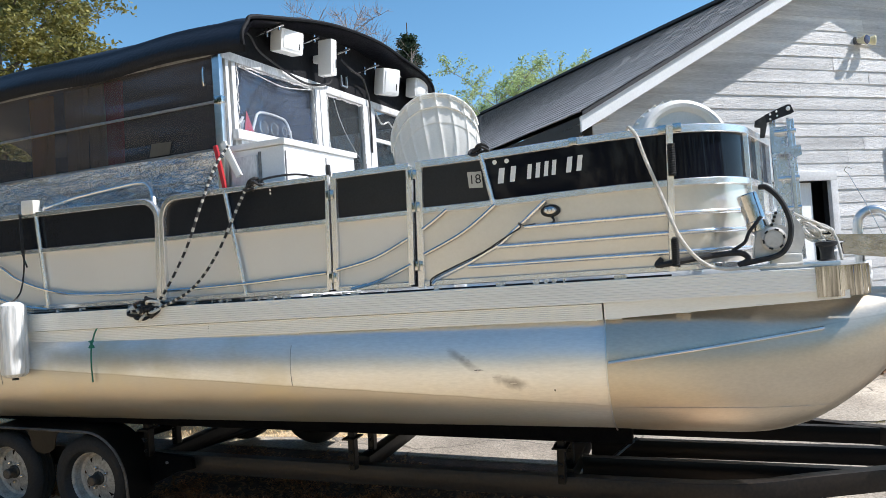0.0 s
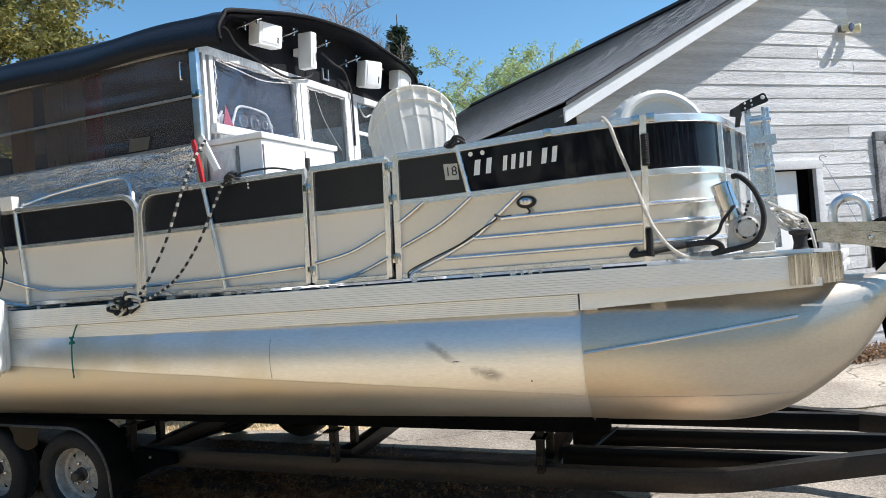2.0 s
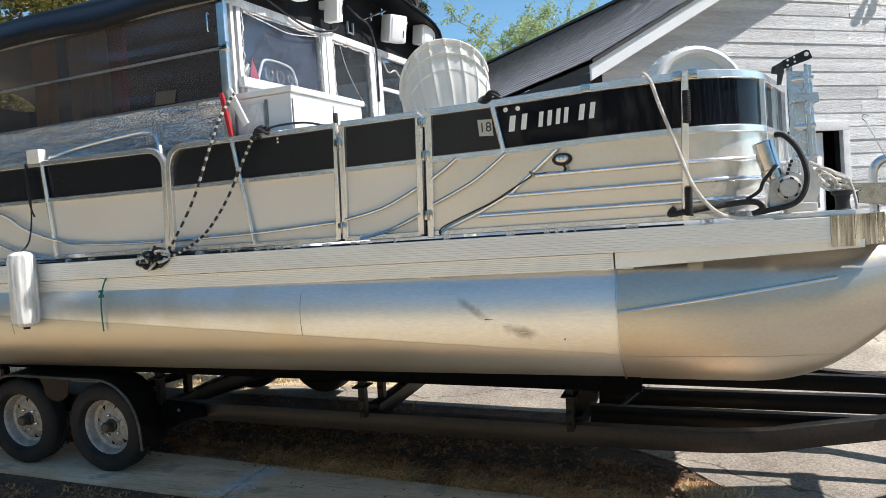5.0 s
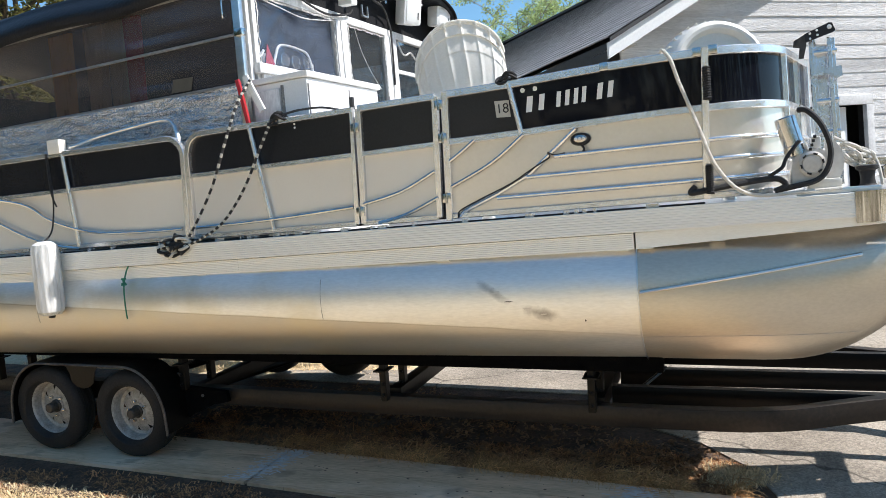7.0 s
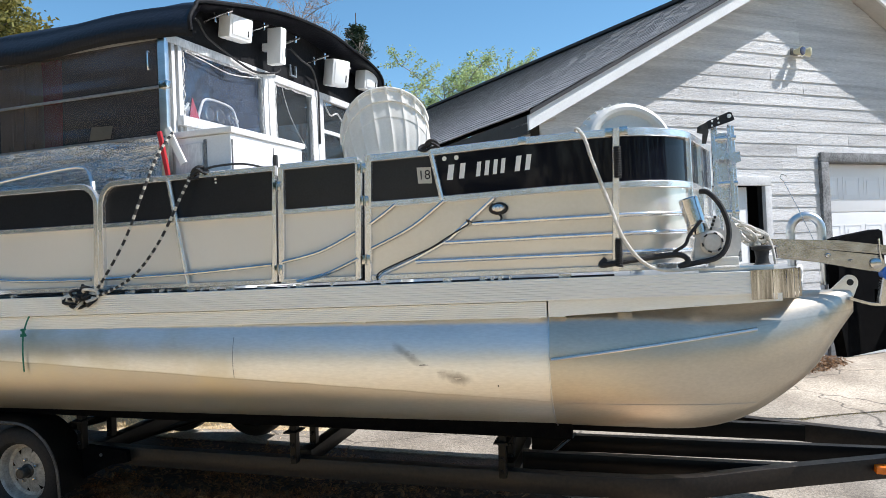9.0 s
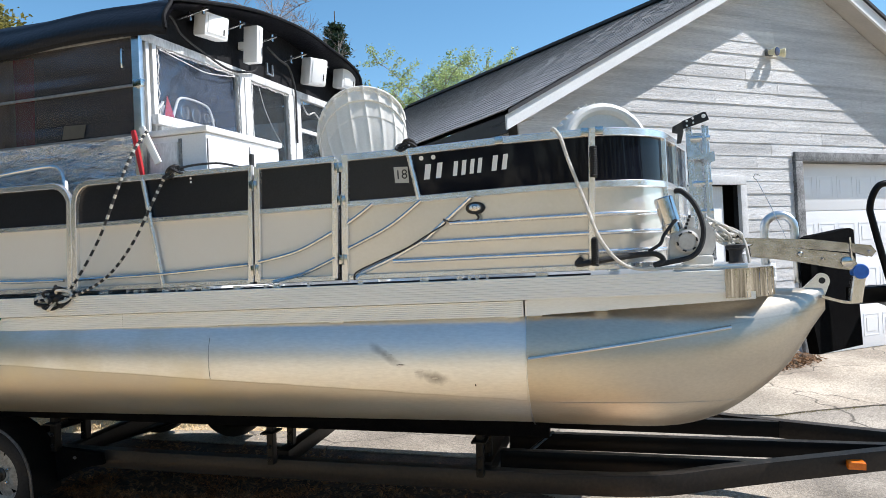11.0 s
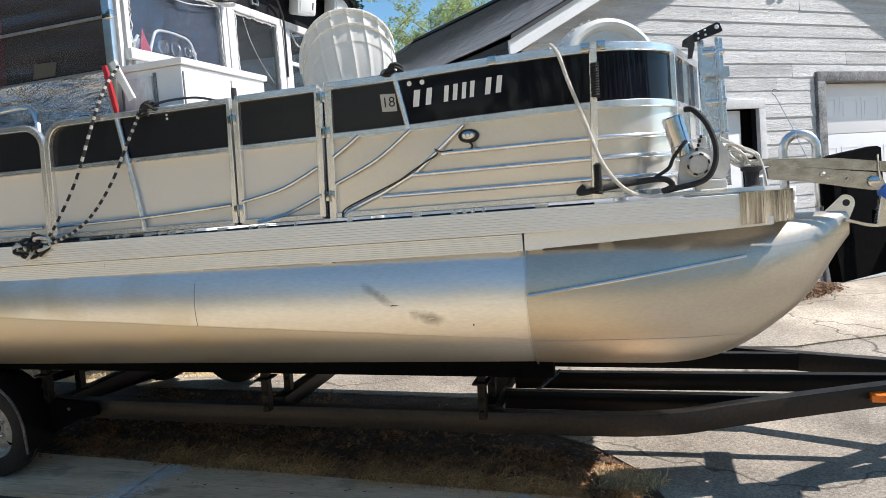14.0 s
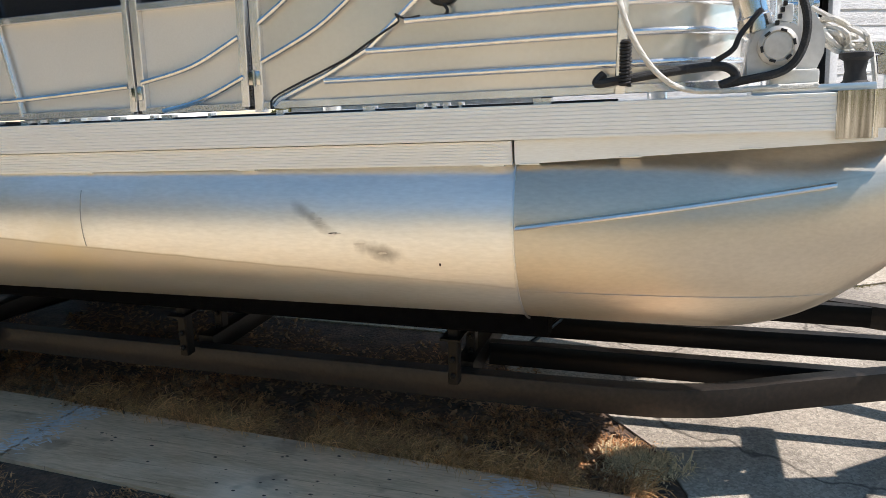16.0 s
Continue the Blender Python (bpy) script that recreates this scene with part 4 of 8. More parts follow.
for yy in (AX_Y,):
    outline = [(-0.01, 0.0), (0.118, 0.0), (0.138, 0.05)] + [(0.106 + 0.033 * math.cos(a), 0.062 + 0.033 * math.sin(a)) for a in (0.1, 0.5, 0.9, 1.3, 1.7, 2.1)] + [(0.045, 0.048)]
    prism(bm, outline, Matrix.Translation((2.03, yy + 0.006, -0.135)) @ Matrix.Rotation(radians(90), 4, "X"), 0.012)
part("lifting_eye", bm, ALU, near_tub, "welded bow eye plate")
bm = bmn()
lathe(bm, [(0.014, 0), (0.014, 0.015)], 16, Matrix.Translation((2.137, AX_Y + 0.0075, -0.073)) @ Matrix.Rotation(radians(90), 4, "X"))
part("eye_hole", bm, INK, near_tub)

# deck sheet and its ribbed edge trims
bm = bmn()
prism(bm, [(STERN, -0.095), (1.72, -0.095), (1.86, -0.02), (1.90, 0.06), (2.03, 0.75), (2.07, BEAM / 2), (2.03, BEAM - 0.75), (1.90, BEAM - 0.2), (1.72, BEAM), (STERN, BEAM)], Matrix.Translation((0, 0, -0.03)), 0.026)
part("deck", bm, ALU, boat, "grey deck sheet")
EDGE = -0.107


def ribbed(x0, x1, z0, z1, y, n, depth=0.0013):
    """A trim with fine lengthwise ribs."""
    bm = bmn()
    prof = [(y + 0.012, z1), (y + 0.002, z1)]
    h = (z1 - z0) / n
    for k in range(n):
        a = z1 - k * h
        prof += [(y, a - h * 0.15), (y, a - h * 0.7), (y + depth, a - h * 0.8), (y + depth, a - h * 0.95)]
    prof += [(y + 0.002, z0), (y + 0.012, z0)]
    strip(bm, [[(x, p[0], p[1]) for p in prof] for x in (x0, x1)])
    for x in (x0, x1):
        bm.faces.new([bm.verts.new((x, p[0], p[1])) for p in prof])
    return bm


part("deck_edge_trim", ribbed(STERN, 1.70, -0.098, 0.0, EDGE, 9), SKIRT, boat, "finely ribbed pale aluminium deck trim", angle=0.3)
for x0, x1, y in ((STERN, -1.163, EDGE + 0.017), (-1.160, 0.855, EDGE + 0.014)):
    part("underdeck_trim", ribbed(x0, x1, -0.170, -0.100, y, 8), SKIRT, boat, "ribbed underdeck skirt", angle=0.3)
bm = bmn()
prism(bm, [(0.862, -0.170), (0.862, -0.100), (1.82, -0.094), (1.82, -0.126)], Matrix.Translation((0, EDGE + 0.032, 0)) @ Matrix.Rotation(radians(90), 4, "X"), 0.012)
part("bow_filler", bm, SKIRT, boat, "plain filler strip under the bow deck")
for x, z in ((0.905, -0.161), (1.19, -0.146), (1.503, -0.130), (-0.664, -0.164), (-0.024, -0.164), (0.80, -0.164), (-1.4, -0.164)):
    bm = bmn()
    box(bm, x - 0.03, x + 0.03, EDGE + 0.016, EDGE + 0.06, z - 0.010, z - 0.006)
    part("bracket_tab", bm, ALU, boat)
# plate added to close the gap and lighten what the tube mirrors there
bm = bmn()
box(bm, STERN + 0.1, 0.85, -0.088, -0.02, -0.166, -0.158)
part("closing_reflector", bm, SKIRT, boat)
# polished corner cap, in vertical flutes
bm = bmn()
base_line = smooth_line([(1.70, -0.112, 0), (1.78, -0.100, 0), (1.85, -0.060, 0), (1.895, 0.0, 0), (1.915, 0.06, 0)], 5)
pts = []
for k, p in enumerate(base_line):
    wob = 0.006 * math.sin(k * 1.7) + 0.003 * math.sin(k * 3.1)
    pts.append((p.x + wob * 0.7, p.y - wob * 0.7))
strip(bm, [[(x, y, z) for x, y in pts] for z in (-0.118, 0.004)])
strip(bm, [[(x, y, 0.004) for x, y in pts], [(1.69, 0.03, 0.004) for p in pts]])
part("corner_cap", bm, CAP, boat, "polished stainless deck corner cap", angle=0.9)
EDGE_LINE = [(1.912, 0.06), (2.04, 0.75), (2.08, BEAM / 2), (2.04, BEAM - 0.75), (1.912, BEAM - 0.1)]
bm = bmn()
strip(bm, [[(x - 0.01, y, z) for x, y in EDGE_LINE] for z in (-0.10, -0.05, -0.003)])
part("bow_trim", bm, ALU, boat, "pale ribbed bow trim")
for z0 in (-0.05, -0.10):
    for (xa, ya), (xb, yb) in zip(EDGE_LINE, EDGE_LINE[1:]):
        n = max(1, int((yb - ya) / 0.22))
        for k in range(n):
            a, b = (k + 0.03) / n, (k + 0.97) / n
            bm = bmn()
            bar(bm, [(xa + (xb - xa) * a, ya + (yb - ya) * a, z0 + 0.025), (xa + (xb - xa) * b, ya + (yb - ya) * b, z0 + 0.025)], 0.024, 0.040)
            part("bow_bumper", bm, WHITE, boat, "white rub strip along the bow")
# crossmembers under the deck
for x in [STERN + 0.3 + 0.55 * k for k in range(12)]:
    bm = bmn()
    box(bm, x, x + 0.05, 0.05, BEAM - 0.15, -0.11, -0.03)
    part("crossmember", bm, ALU, boat)
bm = bmn()
box(bm, STERN + 0.1, 1.7, 0.52, BEAM - 0.65, -0.13, -0.112)
part("under_skin", bm, ALU, boat)


# fence line in plan: straight, then bulging a little, then round the bow corner
def fence_y(x):
    return -0.055 * step(0.35, 1.1, x)


CORNER = [(1.17 + 0.335 * math.sin(a), 0.28 - 0.335 * math.cos(a)) for a in [radians(76) * k / 12 for k in range(13)]]
BOW_LINE = [(0.02 + 0.05 * k, fence_y(0.02 + 0.05 * k)) for k in range(23)] + CORNER[1:]


def on_fence(x, z):
    return Vector((x, fence_y(x) + LEAN * z, z))


MID, BOT = 0.372, 0.032


def rail(name, pts, parent, w=0.028, h=0.028, label=""):
    bm = bmn()
    bar(bm, pts, w, h)
    return part(name, bm, ALU_TUBE, parent, label)


def panel(name, outline, mat, parent, label="", depth=0.006, back=0.012):
    bm = bmn()
    lo = [bm.verts.new(on_fence(x, z) + Vector((0, back, 0))) for x, z in outline]
    hi = [bm.verts.new(on_fence(x, z) + Vector((0, back + depth, 0))) for x, z in outline]
    bm.faces.new(lo)
    bm.faces.new(hi[::-1])
    n = len(outline)
    for k in range(n):
        bm.faces.new((lo[k], hi[k], hi[(k + 1) % n], lo[(k + 1) % n]))
    return part(name, bm, mat, parent, label)


def section(name, x0, x1, top0, top1, round_left=False, round_right=False, slant=0.06, mid0=MID, mid1=MID, label=""):
    """A straight run of fence: a square-tube frame, a black band above and a cream panel below."""
    sec = new(name, None)
    sec.parent = boat
    sec.matrix_basis = Matrix.Translation((0, 0, 0.7))
    sec.empty_display_size = 0.1
    sec["o"] = (0, 0, 0)
    tagged(sec, label)
    R = 0.10

    def edge(x, z):
        return x + slant * z

    frame_pts = [on_fence(edge(x0, BOT), BOT)]
    if round_left:
        frame_pts += [on_fence(edge(x0, top0 - R), top0 - R)]
        frame_pts += [on_fence(edge(x0, top0) + R - R * math.cos(a), top0 - R + R * math.sin(a)) for a in [math.pi / 2 * k / 8 for k in range(1, 9)]]
    else:
        frame_pts += [on_fence(edge(x0, top0), top0)]
    if round_right:
        frame_pts += [on_fence(edge(x1, top1) - R + R * math.sin(a), top1 - R + R * math.cos(a)) for a in [math.pi / 2 * k / 8 for k in range(9)]]
    else:
        frame_pts += [on_fence(edge(x1, top1), top1)]
    frame_pts += [on_fence(edge(x1, BOT), BOT)]
    bm = bmn()
    if round_left or round_right:
        bar(bm, frame_pts, 0.03, 0.03, normal=(0, -1, 0))
    else:
        bar(bm, frame_pts[:2], 0.03, 0.03, normal=(0, -1, 0))
        bar(bm, frame_pts[1:3], 0.0302, 0.0302, normal=(0, -1, 0))
        bar(bm, frame_pts[2:], 0.03, 0.03, normal=(0, -1, 0))
    part("frame_tube", bm, ALU_TUBE, sec)
    part_rail = [on_fence(edge(x0, mid0) + 0.01, mid0), on_fence(edge(x1, mid1) - 0.01, mid1)]
    rail("mid_rail", part_rail, sec, 0.026, 0.024)
    rail("bottom_rail", [on_fence(x0, BOT), on_fence(x1, BOT)], sec, 0.029, 0.026)
    up = []
    n = 8
    if round_left:
        up += [(edge(x0, top0 - R) + 0.004, top0 - R)] + [(edge(x0, top0) + R - R * math.cos(a), top0 - R + R * math.sin(a) - 0.004) for a in [math.pi / 2 * k / 8 for k in range(1, 9)]]
    else:
        up += [(edge(x0, top0), top0)]
    if round_right:
        up += [(edge(x1, top1) - R + R * math.sin(a), top1 - R + R * math.cos(a) - 0.004) for a in [math.pi / 2 * k / 8 for k in range(9)]]
    else:
        up += [(edge(x1, top1), top1)]
    panel("dark_panel", [(edge(x0, mid0), mid0)] + up + [(edge(x1, mid1), mid1)], GREY_PANEL, sec, "charcoal upper panel")
    panel("cream_panel", [(x0, BOT), (edge(x0, mid0), mid0), (edge(x1, mid1), mid1), (x1, BOT)], CREAM, sec, "cream lower panel")
    return sec


sec_a = section("fence_section", STERN + 0.2, -1.525, 0.56, 0.575, round_right=True, mid0=0.352, mid1=0.362, label="aft fence section with rounded corner")
sec_b = section("fence_section", -1.492, -0.492, 0.578, 0.590, round_left=True, mid0=0.36, mid1=0.372, label="fence section with a rounded aft corner")
sec_c = section("fence_gate", -0.455, -0.052, 0.592, 0.598, mid0=0.372, mid1=0.378, label="boarding gate in the fence")
for s, x0, z0, x1, z1 in ((sec_a, -2.303, BOT, -2.332, 0.57), (sec_b, -0.977, BOT, -1.052, 0.583), (sec_a, -3.4, BOT, -3.43, 0.565)):
    bm = bmn()
    tube(bm, [on_fence(x0, z0) + Vector((0, -0.006, 0)), on_fence(x1, z1) + Vector((0, -0.006, 0))], 0.0125, 10)
    part("slanted_stile", bm, ALU_TUBE, s)
# raised second hoop rail above the aft section
bm = bmn()
hoop = [(-2.62, 0.03, 0.575), (-2.33, 0.02, 0.605), (-2.2, 0.12, 0.66), (-1.85, 0.14, 0.70), (-1.70, 0.12, 0.70), (-1.62, 0.08, 0.67), (-1.56, 0.03, 0.60), (-1.535, 0.0, 0.50)]
tube(bm, smooth_line(hoop, 6), 0.014, 10)
part("grab_rail", bm, ALU_TUBE, sec_a)
for z in (0.562, 0.544):
    bm = bmn()
    lathe(bm, [(0.0055, 0), (0.0055, 0.003), (0.003, 0.004)], 10, Matrix.Translation(on_fence(-0.792, z) + Vector((0, 0.012, 0))) @ Matrix.Rotation(radians(90), 4, "X"))
    part("rivet", bm, DECAL_WHITE, sec_b)
# black strip for the shade in the gap under the bottom rails, with white shims
bm = bmn()
box(bm, STERN + 0.2, 1.15, -0.020, 0.012, -0.003, 0.006)
part("rail_gap_shade", bm, INK, boat, "black strip standing in for shade under the fence rails")
rg = random.Random(41)
x = -3.2
while x < 1.1:
    w = rg.uniform(0.008, 0.06) * rg.uniform(0.4, 1.2)
    bm = bmn()
    box(bm, x, x + w, -0.032, 0.0, -0.003, 0.016)
    part("shim", bm, ALU_TUBE, boat)
    x += w + rg.choice((0.03, 0.10, 0.3)) * rg.uniform(0.6, 1.6)
# dark strips added behind the gate slits, which would otherwise show bright
for gx in (-0.485, -0.052):
    bm = bmn()
    box(bm, gx - 0.015, gx + 0.06, 0.020, 0.026, 0.02, 0.56)
    part("slit_backing", bm, GREY_PANEL, boat)
# gate posts with hinges
for x in (0.0, ):
    bm = bmn()
    bar(bm, [on_fence(x, 0.012), on_fence(x + 0.036, 0.615)], 0.036, 0.034, normal=(0, -1, 0))
    part("gate_post", bm, ALU_TUBE, boat, "square gate post")
for x, z in ((-0.005, 0.555), (0.0, 0.40), (-0.01, 0.12), (-0.47, 0.09), (-0.45, 0.50)):
    bm = bmn()
    box(bm, x - 0.012, x + 0.03, fence_y(x) + LEAN * z - 0.024, fence_y(x) + LEAN * z - 0.014, z - 0.022, z + 0.022, 0.003)
    lathe(bm, [(0.005, -0.026), (0.005, 0.026)], 8, Matrix.Translation((x + 0.01, LEAN * z - 0.028, z)))
    part("hinge", bm, STAINLESS, boat)

# bow section: rails, black band and silver lower panel round the corner
bow = new("bow_fence", None)
bow.parent = boat
bow.matrix_basis = Matrix.Translation((0, 0, 0.7))
bow["o"] = (0, 0, 0)
tagged(bow, "bow fence curving round the front corner")
front = [(CORNER[-1][0] + 0.25 * 0.05 * k, CORNER[-1][1] + 0.05 * k) for k in range(1, 11)]
L_FULL = BOW_LINE + front


def bow_pts(z, line=L_FULL, out=0.0):
    return [(x, y + LEAN * z * (1 - step(1.17, 1.5, x)) - out * (1 - step(1.3, 1.5, x)), z) for x, y in line]


def rise(x):
    return 0.60 + 0.016 * step(0.0, 0.9, x)


bm = bmn()
bar(bm, [(x, y, rise(x)) for x, y, z in bow_pts(0.60)], 0.034, 0.034)
part("top_rail", bm, ALU_TUBE, bow)
bm = bmn()
bar(bm, [(x, y, 0.380 + 0.012 * step(0, 1, x)) for x, y, z in bow_pts(0.385, out=0.002)], 0.028, 0.030)
part("mid_rail", bm, ALU_TUBE, bow)
bm = bmn()
bar(bm, bow_pts(BOT, out=0.002), 0.03, 0.026)
part("bottom_rail", bm, ALU_TUBE, bow)
back = [(x, y + 0.008, 0) for x, y, z in bow_pts(0)]


def band(z_low, z_high, mat, name, label, line=L_FULL):
    bm = bmn()
    strip(bm, [[(x, y + 0.007, z) for x, y, z in bow_pts(z, line)] for z in (z_low, (z_low + z_high) / 2, z_high)])
    strip(bm, [[(x - 0.002, y + 0.013, z) for x, y, z in bow_pts(z, line)] for z in (z_low, (z_low + z_high) / 2, z_high)])
    part(name, bm, mat, bow, label, fix=True)


bk_i = [k for k, (x, y) in enumerate(L_FULL) if x < 0.38][-1]
band(0.385, 0.605, GREY_PANEL, "dark_panel", "charcoal panel beside the gate", L_FULL[:bk_i + 1])
band(0.385, 0.605, BLACK_PANEL, "dark_panel", "glossy black bow panel", L_FULL[bk_i:])
band(0.03, 0.385, BOW_PANEL, "champagne_panel", "champagne metallic panel wrapping the bow")
# trim rails below the band, running from the raking bar round the bow
for x0, z in ((0.53, 0.262), (0.395, 0.182), (0.245, 0.100)):
    line = [(x0, fence_y(x0))] + [(x, y) for x, y in L_FULL if x > x0 + 0.02]
    bm = bmn()
    tube(bm, [Vector(p) for p in bow_pts(z, line, 0.016)], 0.0105, 12)
    part("trim_rail", bm, ALU_TUBE, bow, "slim aluminium trim rail")
bm = bmn()
tube(bm, [on_fence(x, z) + Vector((0, -0.012, 0)) for x, z in ((0.056, 0.03), (0.076, 0.05), (0.249, 0.119), (0.404, 0.193), (0.53, 0.291), (0.634, 0.372))], 0.0095, 8)
part("raking_bar", bm, ALU_TUBE, bow)
bm = bmn()
cable = [(0.05, 0.02), (0.06, 0.055), (0.16, 0.098), (0.249, 0.132), (0.33, 0.165), (0.404, 0.206), (0.47, 0.24), (0.51, 0.262), (0.50, 0.283), (0.53, 0.268), (0.58, 0.272)]
tube(bm, smooth_line([on_fence(x, z) + Vector((0, -0.022, 0)) for x, z in cable], 4), 0.0033, 6)
part("light_cable", bm, ROPE_BLACK, bow, "black cable tied along the bar")
# waving trim tubes
for sec, pts in ((sec_a, [(-3.2, 0.40), (-2.703, 0.311), (-2.502, 0.204), (-2.299, 0.133), (-2.098, 0.097), (-1.82, 0.084), (-1.553, 0.082)]),
                 (sec_b, [(-1.47, 0.082), (-0.979, 0.091), (-0.5, 0.117)]), (sec_c, [(-0.44, 0.127), (-0.234, 0.171), (-0.05, 0.252)]),
                 (bow, [(0.03, 0.29), (0.101, 0.334), (0.16, 0.375)]), (sec_a, [(-3.0, 0.26), (-2.735, 0.131), (-2.526, 0.059), (-2.30, 0.02)]),
                 (sec_c, [(-0.37, 0.029), (-0.215, 0.06), (-0.045, 0.127)]), (bow, [(0.03, 0.172), (0.234, 0.264), (0.395, 0.375)])):
    bm = bmn()
    tube(bm, smooth_line([on_fence(x, z) + Vector((0, -0.012, 0)) for x, z in pts], 6), 0.0092, 8)
    part("wave_tube", bm, STAINLESS, sec, "curved trim tube")
# slanted stile in the band and upright bow post
bm = bmn()
tube(bm, [on_fence(0.386, 0.385) + Vector((0, -0.008, 0)), on_fence(0.345, 0.61) + Vector((0, -0.008, 0))], 0.0125, 10)
part("slanted_stile", bm, ALU_TUBE, bow)
bm = bmn()
bar(bm, [on_fence(1.16, 0.02) + Vector((0, -0.02, 0)), on_fence(1.19, 0.632) + Vector((0, -0.02, 0))], 0.022, 0.028, normal=(0, -1, 0))
part("bow_post", bm, ALU_TUBE, bow)
for x, z in ((1.16, 0.63), (1.22, 0.632), (0.78, 0.628)):
    bm = bmn()
    box(bm, x - 0.018, x + 0.018, fence_y(x) + LEAN * z - 0.024, fence_y(x) + LEAN * z + 0.02, z - 0.03, z + 0.006, 0.003)
    part("rail_clamp", bm, STAINLESS, bow)
for x, y in (CORNER[-1], front[4], front[-1]):
    bm = bmn()
    bar(bm, [(x, y, 0.01), (x, y, 0.60)], 0.03, 0.03, normal=(0, -1, 0))
    part("corner_post", bm, ALU_TUBE, bow)
# navigation light
bm = bmn()
lathe(bm, [(0.034, 0.0), (0.036, 0.006), (0.030, 0.016), (0.012, 0.02)], 24, Matrix.Translation(on_fence(0.652, 0.324) + Vector((0, 0.0, 0))) @ Matrix.Rotation(radians(90), 4, "X") @ Matrix.Diagonal((1.25, 0.8, 1, 1)))
nav = part("nav_light", bm, INK, bow, "oval black-rimmed docking light")
bm = bmn()
lathe(bm, [(0.026, 0.015), (0.022, 0.022), (0.008, 0.026)], 24, Matrix.Translation(on_fence(0.652, 0.326)) @ Matrix.Rotation(radians(90), 4, "X") @ Matrix.Diagonal((1.25, 0.75, 1, 1)))
part("lens", bm, ROLLER_STEEL, nav, "grey reflector behind a clear lens")
for dx in (-0.017, 0.0, 0.017):
    bm = bmn()
    lathe(bm, [(0.0065, 0.024), (0.0065, 0.028), (0.003, 0.029)], 10, Matrix.Translation(on_fence(0.652 + dx, 0.326)) @ Matrix.Rotation(radians(90), 4, "X"))
    part("lamp_cell", bm, DECAL_WHITE, nav)
bm = bmn()
tube(bm, smooth_line([on_fence(0.655, 0.30) + Vector((0, -0.015, 0)), on_fence(0.668, 0.28) + Vector((0, -0.02, 0)), on_fence(0.655, 0.265) + Vector((0, -0.018, 0))], 4), 0.005, 6)
part("lamp_wire", bm, ROPE_BLACK, bow)


def fence_decal(outline, mat, name, lift, label="", parent=bow):
    """A thin decal on the black band."""
    bm = bmn()
    bm.faces.new([bm.verts.new(on_fence(x, z) + Vector((0, 0.007 - lift, 0))) for x, z in outline])
    return part(name, bm, mat, parent, label, fix=False)


# registration shown as plain bars, and the year sticker
for x0, w, h, tilt in ((0.412, 0.045, 0.078, 0.012), (0.470, 0.040, 0.078, 0.012), (0.552, 0.032, 0.074, 0.01), (0.592, 0.032, 0.074, 0.01), (0.632, 0.030, 0.074, 0.01), (0.668, 0.030, 0.074, 0.01), (0.735, 0.038, 0.076, 0.012), (0.782, 0.036, 0.076, 0.012)):
    z0 = 0.472 + 0.045 * (x0 - 0.41)
    fence_decal([(x0, z0), (x0 + w * 0.62, z0), (x0 + w * 0.62 + tilt, z0 + h * 0.9), (x0 + tilt, z0 + h * 0.9)], DECAL_WHITE, "letter_bar", 0.0012)
for x0 in (0.405, 0.463):
    fence_decal([(x0 + 0.011 * math.cos(a), 0.572 + 0.011 * math.sin(a)) for a in [math.pi * k / 6 for k in range(12)]], DECAL_WHITE, "letter_dot", 0.0012)
fence_decal([(0.272, 0.466), (0.340, 0.462), (0.337, 0.538), (0.268, 0.541)], DECAL_GREY, "year_sticker", 0.0012, "grey square year sticker")


def writing(text, size, m, mat, parent, name="lettering"):
    cu = bpy.data.curves.new(name, "FONT")
    cu.body, cu.size, cu.align_x, cu.align_y = text, size, "CENTER", "CENTER"
    tmp = bpy.data.objects.new(name, cu)
    scene.collection.objects.link(tmp)
    me = bpy.data.meshes.new_from_object(tmp.evaluated_get(bpy.context.evaluated_depsgraph_get()))
    bpy.data.objects.remove(tmp)
    me.materials.clear()
    me.materials.append(mat)
    ob = new(name, me)
    ob.parent = parent
    ob.matrix_basis = m
    return ob


writing("18", 0.062, Matrix.Translation(on_fence(0.304, 0.502) + Vector((0, 0.0045, 0))) @ Matrix.Rotation(radians(90 + 3), 4, "X"), INK, bow)

# scuffs on the tube
def tube_patch(x0, x1, a0, a1, name, mat, wob, n=14):
    """An irregular worn patch lying on the near tube: along x, round the tube by angle below the middle."""
    bm = bmn()
    cx, ca, hx, ha = (x0 + x1) / 2, (a0 + a1) / 2, (x1 - x0) / 2, (a1 - a0) / 2
    pts = []
    for k in range(n):
        t = 2 * math.pi * k / n
        f = 1 + wob * math.sin(k * 2.7) * 0.5 + wob * math.cos(k * 4.1) * 0.4
        x, a = cx + hx * f * math.cos(t), ca + ha * f * math.sin(t) - 0.35 * (hx * math.cos(t)) * wob * 2
        pts.append((x, AX_Y - (AX_R + 0.0012) * math.cos(a), axis_z(x) - (AX_R + 0.0012) * math.sin(a)))
    c = bm.verts.new((cx, AX_Y - (AX_R + 0.0012) * math.cos(ca), axis_z(cx) - (AX_R + 0.0012) * math.sin(ca)))
    vs = [bm.verts.new(p) for p in pts]
    for k in range(n):
        bm.faces.new((c, vs[k], vs[(k + 1) % n]))
    part(name, bm, mat, near_tub, "dark scuff mark")


rs = random.Random(23)
